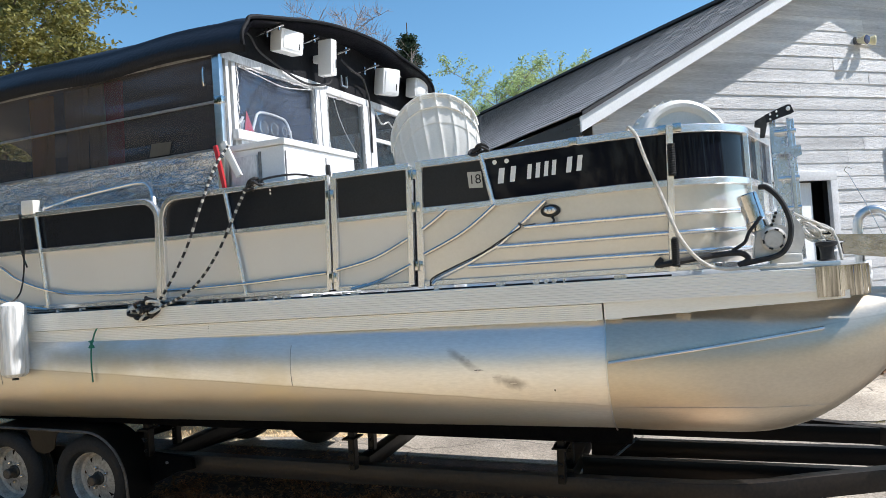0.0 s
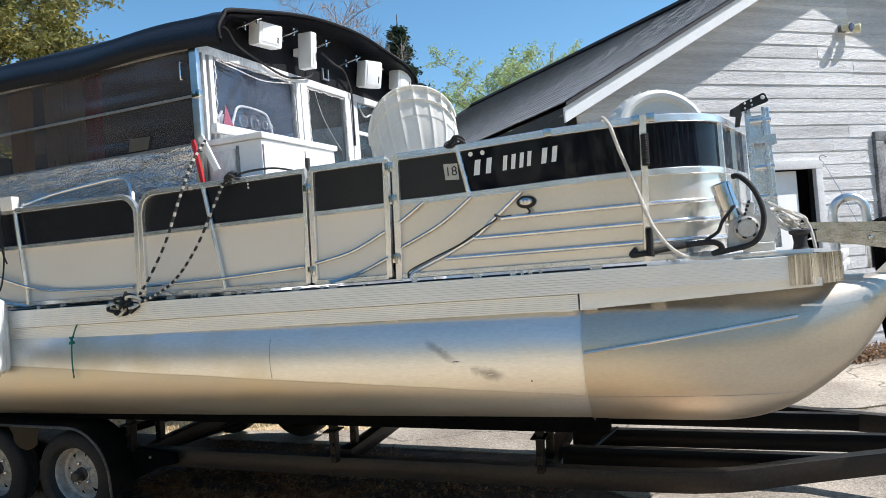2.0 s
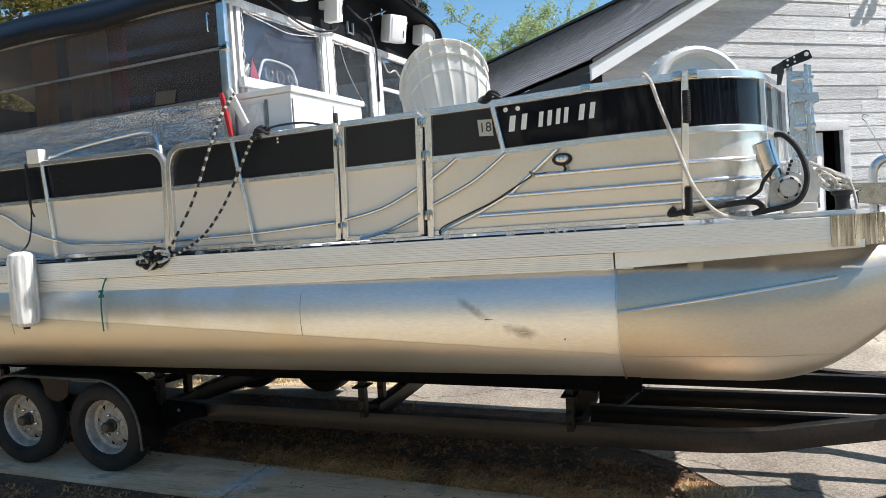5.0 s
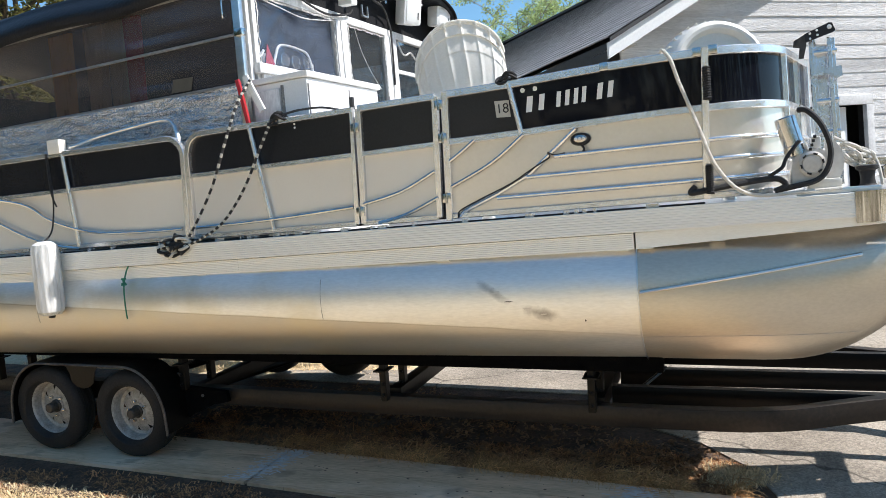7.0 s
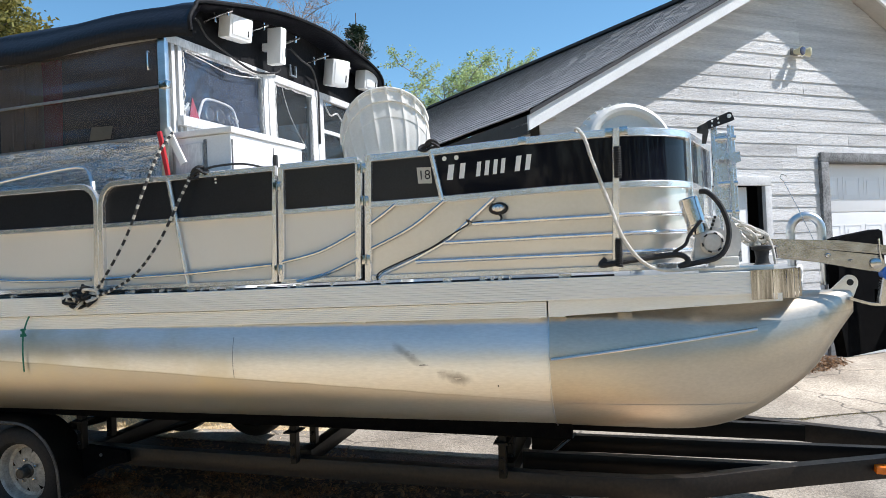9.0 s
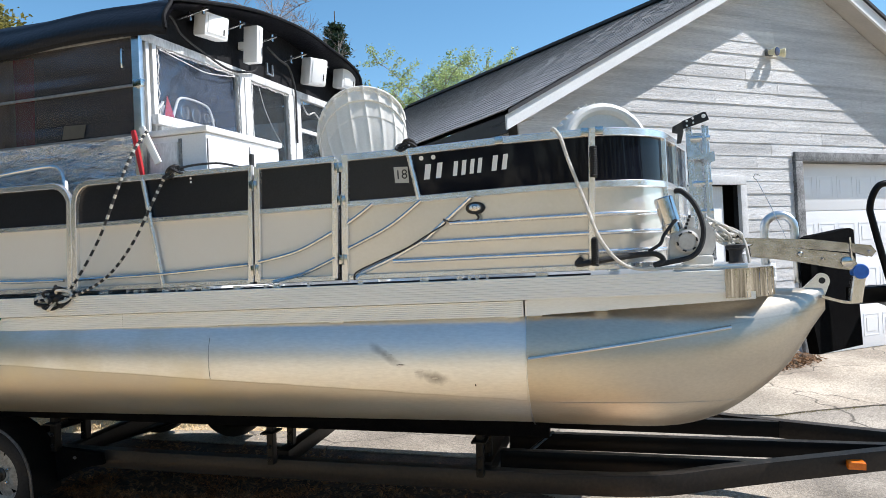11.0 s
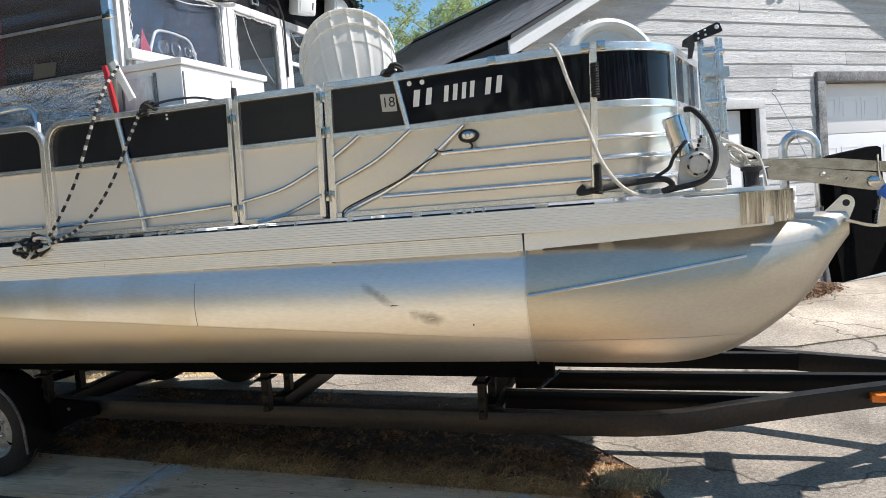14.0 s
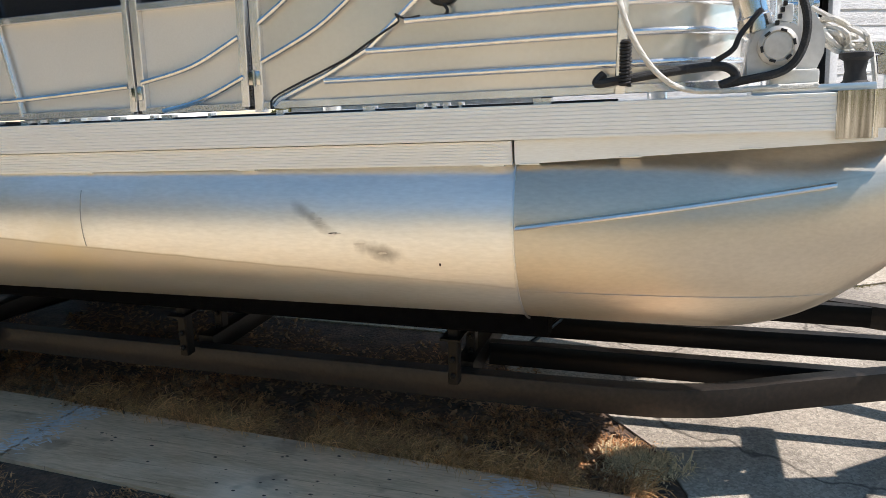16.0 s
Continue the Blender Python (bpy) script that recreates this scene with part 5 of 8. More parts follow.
for k in range(6):
    t = rs.random()
    x = 0.144 + 0.15 * t + rs.uniform(-0.012, 0.012)
    a = -0.28 + 0.31 * t + rs.uniform(-0.03, 0.03)
    tube_patch(x - rs.uniform(0.006, 0.03), x + rs.uniform(0.006, 0.03), a - rs.uniform(0.004, 0.014), a + rs.uniform(0.004, 0.014), "scuff", STAIN, 0.3, 9)
tube_patch(0.27, 0.305, 0.02, 0.034, "scuff", INK, 0.3)
for k in range(2):
    x = 0.43 + rs.gauss(0, 0.035)
    a = 0.20 + (x - 0.43) * 0.9 + rs.gauss(0, 0.022)
    tube_patch(x - rs.uniform(0.01, 0.04), x + rs.uniform(0.01, 0.04), a - 0.012, a + 0.012, "scuff", STAIN, 0.3, 9)
tube_patch(0.626, 0.632, 0.30, 0.335, "scuff", INK, 0.3)
# lower seam of the nose
bm = bmn()
pts = []
for k in range(15):
    x = 0.875 + 0.90 * k / 14
    z = -0.548 - 0.022 * k / 14
    pts.append((x, nose_side(x, z) - 0.0005, z))
tube(bm, pts, 0.0014, 5)
part("seam", bm, NOSE, near_tub)


# ---- the cabin on the deck (its own frame: x towards the bow, y across, z up from the deck) ----
cabin = new("cabin", None)
cabin.parent = boat
cabin.matrix_basis = Matrix.Translation((0, 0, 0.7)) @ (DECK.inverted() @ CABIN)
cabin["o"] = (0, 0, 0)
tagged(cabin, "home-made black and white cabin with clear windows")
CW = 2.34
BASE, SILL, HEAD = 0.02, 0.90, 1.385


def cpart(name, bm, mat, label="", parent=None, **kw):
    return part(name, bm, mat, parent or cabin, label, **kw)


# front wall: white frame with three openings
bm = bmn()
box(bm, -0.04, 0, 0.0, CW, HEAD - 0.035, HEAD + 0.015, 0.004)
cpart("head_rail", bm, FRAME_WHITE, "white window head rail")
for y0, y1 in ((0.035, 0.062), (0.088, 0.122), (0.925, 0.975), (0.985, 1.06), (1.55, 1.62), (1.63, 1.72), (CW - 0.06, CW)):
    bm = bmn()
    box(bm, -0.04, 0.006, y0, y1, 0.30, HEAD - 0.037, 0.004)
    cpart("mullion", bm, FRAME_WHITE, "white window post, scuffed")
for y0, y1, z1 in ((0.13, 0.91, SILL), (1.72, CW - 0.06, 0.86)):
    bm = bmn()
    box(bm, -0.035, -0.005, y0, y1, BASE if y0 < 1 else 0.60, z1 - 0.03)
    cpart("lower_panel", bm, WHITE)
    bm = bmn()
    box(bm, -0.05, 0.03, y0 - 0.02, y1 + 0.02, z1 - 0.03, z1, 0.004)
    cpart("window_sill", bm, FRAME_WHITE)
bm = bmn()
box(bm, -0.03, -0.01, 1.06, 1.55, BASE, 0.55)
cpart("door_panel", bm, BLACK_PANEL, "dark lower door panel")
bm = bmn()
box(bm, -0.02, 0.0, 1.72, CW - 0.06, 1.10, 1.125)
cpart("glazing_bar", bm, WHITE)
for y0, y1, z0, z1 in ((0.13, 0.91, SILL, HEAD - 0.04), (1.06, 1.55, 0.55, HEAD - 0.04), (1.72, CW - 0.06, 0.87, HEAD - 0.04)):
    bm = bmn()
    rows = []
    for i in range(9):
        rows.append([(-0.022 + 0.004 * noise.noise((i * 0.7, k * 0.6, y0)), y0 + (y1 - y0) * k / 12, z0 + (z1 - z0) * i / 8) for k in range(13)])
    strip(bm, rows)
    pane = cpart("window_pane", bm, CLEAR if y0 < 1 else CLEAR_DIM, "clear vinyl window", fix=False)
    pane.visible_shadow = False
# window board and ragged caulk round the windscreen
bm = bmn()
box(bm, 0.004, 0.05, 0.06, 0.96, 0.90, 0.955, 0.006)
cpart("window_board", bm, FRAME_WHITE, "white board below the windscreen")
rc = random.Random(52)
for y0, z0, y1, z1 in ((0.128, 0.96, 0.134, HEAD - 0.04), (0.905, 0.96, 0.90, HEAD - 0.04), (1.064, 0.60, 1.066, HEAD - 0.05), (1.545, 0.60, 1.543, HEAD - 0.05), (0.14, HEAD - 0.05, 0.90, HEAD - 0.048), (1.07, HEAD - 0.055, 1.54, HEAD - 0.055)):
    bm = bmn()
    n = 26
    line = [(0.004 + rc.uniform(-0.003, 0.004), y0 + (y1 - y0) * k / n + rc.uniform(-0.005, 0.005), z0 + (z1 - z0) * k / n + rc.uniform(-0.005, 0.005)) for k in range(n + 1)]
    tube(bm, line, 0.0042, 5)
    cpart("caulk_bead", bm, DRY_CAULK, "ragged flaking caulk")
# loose curling edges of the vinyl
for pts, r in (([(0.006, 1.73, 1.33), (0.016, 1.80, 1.24), (0.012, 1.92, 1.27), (0.016, 2.02, 1.22), (0.008, 2.16, 1.28)], 0.007),
               ([(0.004, 1.15, 1.33), (0.004, 1.22, 1.18), (0.004, 1.34, 1.04), (0.004, 1.45, 0.95)], 0.0022),
               ([(0.004, 0.15, HEAD - 0.055), (0.010, 0.32, HEAD - 0.075), (0.008, 0.55, HEAD - 0.095), (0.010, 0.75, HEAD - 0.075), (0.004, 0.89, HEAD - 0.05)], 0.0035)):
    bm = bmn()
    tube(bm, smooth_line(pts, 5), r, 5)
    cpart("vinyl_edge", bm, DRY_CAULK, "whitish curled edge of the clear vinyl")
# black upper fascia below the roof
ROOF = [(0.0, 1.50), (0.04, 1.545), (0.25, 1.595), (0.6, 1.645), (1.1, 1.67), (1.55, 1.655), (1.95, 1.61), (2.22, 1.54), (2.34, 1.44)]
FRONT = [(0.0, 1.50), (0.04, 1.54), (0.25, 1.592), (0.70, 1.688), (1.05, 1.735), (1.50, 1.755), (1.875, 1.72), (2.20, 1.68), (2.37, 1.62)]
LENGTH = 4.0
bm = bmn()
prism(bm, [(0.0, HEAD + 0.016), (CW, HEAD + 0.016)] + FRONT[::-1], Matrix(((0, 0, 1, -0.03), (1, 0, 0, 0), (0, 1, 0, 0), (0, 0, 0, 1))), 0.02)
cpart("fascia", bm, FASCIA, "black vinyl fascia")
# roof cover with a sagging hem
bm = bmn()
rows = []
prof_back = [(-0.045, 1.375), (-0.05, 1.44)] + [(y, z + 0.012) for y, z in ROOF] + [(CW + 0.02, 1.42), (CW + 0.015, 1.37)]
prof = [(-0.045, 1.375), (-0.05, 1.44)] + [(y, z + 0.012) for y, z in FRONT] + [(2.405, 1.55), (2.395, 1.49)]
prof, prof_back = ([(p.x, p.y) for p in smooth_line([(a, b, 0) for a, b in line], 4)] for line in (prof, prof_back))
for i in range(41):
    x = 0.20 - (LENGTH + 0.2) * i / 40
    row = []
    ahead = step(-1.3, 0.0, x)
    for (y, z), (yb, zb) in zip(prof, prof_back):
        y, z = yb + (y - yb) * ahead, zb + (z - zb) * ahead
        w = 0.012 * noise.noise((x * 2.2, y * 2.5, z * 3))
        row.append((x, (y + w) * (1 + 0.041 * min(0.0, x)), z + w + (-0.012 if i == 0 else 0) - 0.012 * (1 if abs(y - CW / 2) > CW / 2 - 0.02 else 0) * math.sin(x * 5)))
    rows.append(row)
strip(bm, rows)
strip(bm, [[(x, y * 0.985 + 0.015, z - 0.014) for x, y, z in row] for row in rows])
cpart("roof_cover", bm, VINYL, "black vinyl cabin roof cover, slightly wrinkled")
bm = bmn()
tube(bm, [(0.20, y, z - 0.004) for y, z in prof], 0.012, 8)
cpart("roof_hem", bm, FASCIA, "rolled front hem")
# side wall: tinted sheets between alloy rails, foil below
for z0, z1, nm in ((1.115, 1.375, "tinted_sheet"), (0.85, 1.10, "tinted_sheet")):
    bm = bmn()
    rows = []
    for i in range(31):
        x = -LENGTH * i / 30
        rows.append([(x, 0.006 + 0.006 * noise.noise((x * 1.5, k * 0.7, z0)), z0 + (z1 - z0) * k / 6) for k in range(7)])
    strip(bm, rows)
    cpart(nm, bm, TINT, "dark tinted plastic side window", fix=False)
for z in (1.108, 0.842, 1.382):
    bm = bmn()
    bar(bm, [(-LENGTH, -0.004, z), (0.0, -0.004, z)], 0.012, 0.030 if z > 1.3 else 0.014)
    cpart("side_rail", bm, RAIL_GREY)
bm = bmn()
rows = []
for i in range(241):
    x = -LENGTH * i / 240
    rows.append([(x, -0.010 + 0.022 * noise.noise((x * 2.5 + k * 0.25, k * 0.6 - x * 2, 1)) + 0.014 * noise.noise((x * 5 + k * 0.9, k * 0.5, 5)) + 0.004 * noise.noise((x * 40, k * 1.9, 8)), 0.55 + 0.285 * k / 20) for k in range(21)])
strip(bm, rows)
cpart("foil_sheet", bm, FOIL, "wrinkled silver foil insulation sheet")
bm = bmn()
box(bm, -LENGTH, 0.0, 0.005, 0.02, BASE, 0.56)
cpart("side_panel", bm, WHITE)
bm = bmn()
box(bm, -0.05, 0.0, -0.012, 0.02, 0.55, HEAD + 0.03, 0.003)
cpart("corner_post", bm, ALU, "bright alloy corner post")
bm = bmn()
tube(bm, smooth_line([(-0.10, -0.012, 1.30), (-0.10, -0.03, 1.30), (-0.10, -0.03, 1.21), (-0.10, -0.012, 1.21)], 4), 0.005, 8)
cpart("pull_handle", bm, STAINLESS)
bm = bmn()
box(bm, -0.03, 0.025, -0.035, 0.0, 1.09, 1.13, 0.004)
cpart("latch", bm, STAINLESS)
# back and far walls, floor; walls toned dark to put shade inside
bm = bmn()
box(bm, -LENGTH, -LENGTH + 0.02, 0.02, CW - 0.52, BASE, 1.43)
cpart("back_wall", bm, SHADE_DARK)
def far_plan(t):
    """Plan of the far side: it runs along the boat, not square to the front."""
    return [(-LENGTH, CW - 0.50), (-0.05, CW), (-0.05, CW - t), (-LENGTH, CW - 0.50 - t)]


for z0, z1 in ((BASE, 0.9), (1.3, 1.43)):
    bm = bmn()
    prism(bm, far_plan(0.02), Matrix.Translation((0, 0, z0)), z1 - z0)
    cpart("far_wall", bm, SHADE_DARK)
# added sheet that keeps sky from showing through the cabin
bm = bmn()
prism(bm, [(x, y - 0.006) for x, y in far_plan(0.006)], Matrix.Translation((0, 0, 0.9)), 0.4)
cpart("far_window", bm, TINT, "unseen tinted far side window, added to shut out the sky")
# black braces under the roof's front, and loose cables
for y in (0.35, 0.72, 1.1, 1.5, 1.85):
    z = 1.60 + 0.05 * (1 - abs(y - 1.06) / 1.06)
    bm = bmn()
    bar(bm, [(-0.01, y, z - 0.06), (0.17, y + 0.03, z - 0.015)], 0.02, 0.012)
    lathe(bm, [(0.008, -0.035), (0.008, 0.02), (0.004, 0.022)], 8, Matrix.Translation((0.06, y + 0.01, z - 0.04)))
    lathe(bm, [(0.008, -0.025), (0.008, 0.02), (0.004, 0.022)], 8, Matrix.Translation((0.14, y + 0.025, z - 0.02)))
    cpart("roof_brace", bm, STAINLESS)
for pts, r in (([(0.02, 0.03, 1.43), (0.04, 0.08, 1.50), (0.05, 0.2, 1.52), (0.04, 0.3, 1.45), (0.02, 0.5, 1.41), (0.015, 0.8, 1.36), (0.02, 1.05, 1.40), (0.03, 1.1, 1.44)], 0.007), ([(0.05, 1.2, 1.60), (0.05, 1.35, 1.55), (0.04, 1.5, 1.53), (0.02, 1.60, 1.45), (0.02, 1.625, 1.35), (0.015, 1.63, 1.0)], 0.008)):
    bm = bmn()
    tube(bm, smooth_line(pts, 6), r, 6)
    cpart("loose_cable", bm, ROPE_BLACK)
bm = bmn()
for a in ((0, 0), (0.07, 0)):
    box(bm, 0.0, 0.012, 1.26 + a[0], 1.27 + a[0], 1.44, 1.51)
box(bm, 0.0, 0.012, 1.26, 1.34, 1.43, 1.44)
cpart("u_bracket", bm, ALU)


# speakers and flood boxes under the roof edge
def speaker(y, z, w, h, d, yaw, tilt, label):
    m = CABIN @ Matrix.Translation((0.02, y, z)) @ pose(0, 0, 0, 0, tilt, yaw)
    sp = thing("speaker", m, label, "speaker", "speakers under the cabin roof")
    bm = bmn()
    box(bm, 0.03, 0.03 + d, -w / 2, w / 2, -h / 2, h / 2, min(w, h) * 0.12)
    part("housing", bm, SPEAKER_WHITE, sp)
    bm = bmn()
    box(bm, 0.03 + d - 0.001, 0.034 + d, -w / 2 + 0.02, w / 2 - 0.02, -h / 2 + 0.02, h / 2 - 0.02, 0.003)
    g = part("grille", bm, SPEAKER_WHITE, sp)
    bm = bmn()
    box(bm, 0.034 + d, 0.036 + d, w * 0.25, w * 0.25 + 0.008, -h * 0.3, -h * 0.05)
    part("badge", bm, INK, sp)
    bm = bmn()
    box(bm, -0.02, 0.03, -0.02, 0.02, -0.025, 0.025, 0.004)
    part("bracket", bm, WHITE, sp, "white wall bracket")
    return sp


speaker(0.52, 1.55, 0.19, 0.14, 0.10, -10, 8, "white outdoor speaker tilted under the roof edge")
speaker(0.95, 1.545, 0.06, 0.235, 0.11, -5, 4, "narrow white speaker box turned sideways")
speaker(1.81, 1.562, 0.16, 0.20, 0.12, -25, 12, "square white speaker box under the roof")
speaker(2.31, 1.605, 0.17, 0.155, 0.11, -14, 8, "white outdoor speaker at the roof corner")

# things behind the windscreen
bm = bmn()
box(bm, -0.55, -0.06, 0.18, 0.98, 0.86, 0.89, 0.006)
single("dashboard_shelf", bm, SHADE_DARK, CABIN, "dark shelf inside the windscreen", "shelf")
pod = thing("instrument_pod", CABIN, "dark instrument pod with a pale rim behind the windscreen", "instrument", at=(-0.2, 0.6, 0.89))
bm = bmn()
prism(bm, [(0.39, 0.892), (0.82, 0.892), (0.78, 1.08), (0.68, 1.135), (0.49, 1.135), (0.43, 1.06)], Matrix(((0, 0, 1, -0.26), (1, 0, 0, 0), (0, 1, 0, 0), (0, 0, 0, 1))), 0.14)
part("hood", bm, DARK_STEEL, pod)
bm = bmn()
tube(bm, smooth_line([(-0.115, 0.38, 0.95), (-0.115, 0.42, 1.06), (-0.115, 0.48, 1.135), (-0.115, 0.67, 1.135), (-0.115, 0.76, 1.10), (-0.115, 0.81, 0.95)], 5), 0.008, 8)
part("pale_rim", bm, WHITE, pod, "pale rounded rim")
for gy, gr in ((0.53, 0.045), (0.64, 0.045), (0.745, 0.030), (0.80, 0.022)):
    bm = bmn()
    lathe(bm, [(gr, 0), (gr, 0.008), (gr * 0.85, 0.010), (gr * 0.8, 0.004)], 20, Matrix.Translation((-0.12, gy - 0.02, 1.05)) @ Matrix.Rotation(radians(90), 4, "Y"))
    part("gauge", bm, STAINLESS, pod)
wheel = thing("steering_wheel", CABIN @ pose(-0.33, 0.62, 1.0, 0, 62, 0), "black steering wheel behind the windscreen", "steering wheel")
bm = bmn()
tube(bm, [(0.15 * math.cos(2 * math.pi * k / 28), 0.15 * math.sin(2 * math.pi * k / 28), 0) for k in range(28)], 0.012, 8, True)
part("wheel_ring", bm, INK, wheel)
for k in range(3):
    bm = bmn()
    a = 2 * math.pi * k / 3
    bar(bm, [(0, 0, 0), (0.15 * math.cos(a), 0.15 * math.sin(a), 0)], 0.03, 0.008)
    part("spoke", bm, STAINLESS, wheel)
bm = bmn()
for k in range(9):
    a = k * 0.7
    tube(bm, smooth_line([(-0.12, 0.27 + 0.02 * math.cos(a), 0.895), (-0.12 + 0.02 * math.sin(a), 0.25 + 0.05 * math.cos(a * 1.7), 0.99), (-0.10, 0.23 + 0.07 * math.cos(a * 2.1), 1.06 + 0.02 * math.sin(a * 3))], 4), 0.009, 5)
single("crumpled_bag", bm, DECAL_WHITE, CABIN, "crumpled white plastic bag on the shelf", "bag")
bm = bmn()
prism(bm, [(0, 0), (0.10, 0.0), (0.03, 0.14)], CABIN.inverted() @ CABIN @ Matrix.Translation((-0.09, 0.285, 0.975)) @ Matrix(((0, 0, 1, 0), (1, 0, 0, 0), (0, 1, 0, 0), (0, 0, 0, 1))), 0.004)
single("red_pennant", bm, RED, CABIN, "small red pennant leaning on the windscreen", "pennant")
# curtains and a card behind the tinted sheets are hidden by the tint; a card stands against it, the tint's dimness put
# into its colour
bm = bmn()
prism(bm, [(-0.55, 0.86), (-0.40, 0.86), (-0.38, 0.93), (-0.53, 0.935)], Matrix.Translation((0, -0.0005, 0)) @ Matrix.Rotation(radians(90), 4, "X"), 0.003)
single("paper_card", bm, material("dim_card", (0.10, 0.09, 0.07), 0.6), CABIN, "paper card on the tinted window, coloured dim as if behind it", "card")

# long white locker in front of the cabin
def storage_locker(m, w, d, h, label):
    """Width along y, depth along x; its end towards the fence has a sunken leaf and a dark hinge gap."""
    c = thing("storage_locker", m, label, "locker")
    bm = bmn()
    box(bm, 0, d, 0, w, 0, h, 0.008)
    part("body", bm, WHITE, c)
    bm = bmn()
    box(bm, -0.012, d + 0.016, -0.014, w + 0.014, h + 0.002, h + 0.034, 0.007)
    part("lid", bm, WHITE, c)
    bm = bmn()
    box(bm, 0.01, d * 0.52, -0.016, 0.0, 0.02, h - 0.035, 0.004)
    part("end_leaf", bm, FRAME_WHITE, c, "scuffed white end leaf")
    bm = bmn()
    box(bm, d * 0.53, d * 0.575, -0.006, 0.0, 0.02, h - 0.02)
    part("hinge_gap", bm, TRIM_GREY, c, "dark grey hinge strip")
    for y in (0.006, w * 0.55):
        bm = bmn()
        box(bm, d, d + 0.004, y, y + 0.008, 0.02, h - 0.03)
        part("edge_strip", bm, TRIM_GREY, c)
    bm = bmn()
    box(bm, d, d + 0.02, w * 0.545, w * 0.56 + 0.012, h - 0.14, h - 0.07, 0.003)
    part("latch", bm, INK, c, "small black latch")
    return c


storage_locker(CABIN @ pose(0.06, -0.03, 0.0), 0.715, 0.35, 0.808, "long white storage locker before the windscreen")

# curtains hanging inside the tinted side
for x0, x1, mt, lb in ((-1.62, -1.42, CURTAIN_GOLD, "gold curtain hanging behind the tinted window"), (-1.30, -1.12, CURTAIN_TAN, "tan curtain hanging behind the tinted window"), (-1.10, -0.96, CURTAIN_TAN, "narrow tan curtain behind the tinted window"), (-0.95, -0.82, CURTAIN_RED, "red curtain hanging behind the tinted window"), (-2.6, -2.3, CURTAIN_TAN, "wide tan curtain behind the tinted window")):
    bm = bmn()
    strip(bm, [[(x0 + (x1 - x0) * k / 24, 0.07 + 0.018 * math.sin(k * 1.5 + z * 2), z) for k in range(25)] for z in (0.6, 0.9, 1.15, 1.37)])
    single("curtain", bm, mt, CABIN, lb, "curtain", "curtains in the cabin")


# ---- the trailer (ground frame) ----
trailer = thing("boat_trailer", GROUND, "black painted steel tandem-axle boat trailer", "trailer", at=(0, 0.2, 0.0))
Y0, Y1 = 0.16, 1.66
for line in ([(-4.6, Y0 + 0.03, 0.358), (-0.9, Y0 + 0.03, 0.359), (0.9, Y0 + 0.03, 0.370), (1.2, Y0 + 0.035, 0.374)] + smooth_line([(1.3, Y0 + 0.042, 0.375), (1.5, Y0 + 0.085, 0.380), (1.7, 0.335, 0.388), (2.0, 0.452, 0.402)], 4) + [(3.1, 0.88, 0.442)], [(-4.6, Y1 - 0.03, 0.365), (1.08, Y1 - 0.03, 0.37), (1.25, Y1 - 0.07, 0.375), (2.165, 1.27, 0.385), (3.1, 0.95, 0.40)]):
    bm = bmn()
    bar(bm, line, 0.06, 0.10, soft=0.975)
    part("side_rail", bm, DUSTY_LIT_STEEL, trailer, "black box-section side rail")
for x, z in ((-4.5, 0.37), (-3.2, 0.37), (-1.74, 0.37), (-0.46, 0.40), (0.62, 0.40)):
    bm = bmn()
    box(bm, x - 0.035, x + 0.035, Y0 + 0.06, Y1 - 0.06, z - 0.04, z + 0.04, 0.004)
    part("crossmember", bm, DARK_STEEL, trailer)
for xa, ya, xb, yb in ((0.66, 0.47, 2.06, 0.50), (0.66, 0.80, 2.95, 0.90), (0.66, 1.23, 2.16, 1.25)):
    bm = bmn()
    bar(bm, [(xa, ya, 0.385), (xb, yb, 0.388)], 0.05, 0.09, soft=0.92)
    part("inner_rail", bm, DARK_STEEL, trailer)
bm = bmn()
bar(bm, [(3.0, 0.9, 0.40), (5.0, 0.92, 0.40)], 0.08, 0.10)
part("tongue", bm, DARK_STEEL, trailer)
# bunks under each tube, and their posts
for yc in (AX_Y + 0.02, BEAM - 0.32):
    for dy in ((-0.18, 0.06) if yc < 1 else (-0.14, 0.02)):
        bm = bmn()
        bar(bm, [(-4.6, yc + dy + 0.068, 0.628), (0.95, yc + dy + 0.068, 0.674)], 0.09, 0.105)
        part("bunk_board", bm, CARPET, trailer, "carpeted bunk board")
        for x in (-3.2, -1.74, -0.46, 0.62):
            zt = 0.612 + 0.0083 * x
            bm = bmn()
            yb = yc + dy + 0.068
            bar(bm, [(x, yb, 0.412), (x, yb, zt)], 0.05, 0.036, normal=(0, -1, 0))
            box(bm, x - 0.035, x + 0.035, yb - 0.055, yb + 0.055, zt - 0.035, zt - 0.028)
            post = part("bunk_post", bm, DARK_STEEL, trailer)
            for zz in (0.445, 0.505):
                bm = bmn()
                lathe(bm, [(0.011, 0), (0.011, 0.008), (0.006, 0.012)], 6, Matrix.Translation((x, yb - 0.025, zz)) @ Matrix.Rotation(radians(90), 4, "X"))
                part("bolt", bm, DARK_STEEL, post)
bm = bmn()
tube(bm, [(0.78, 0.46, 0.40), (0.90, 0.82, 0.43)], 0.010, 8)
part("brace", bm, DARK_STEEL, trailer)


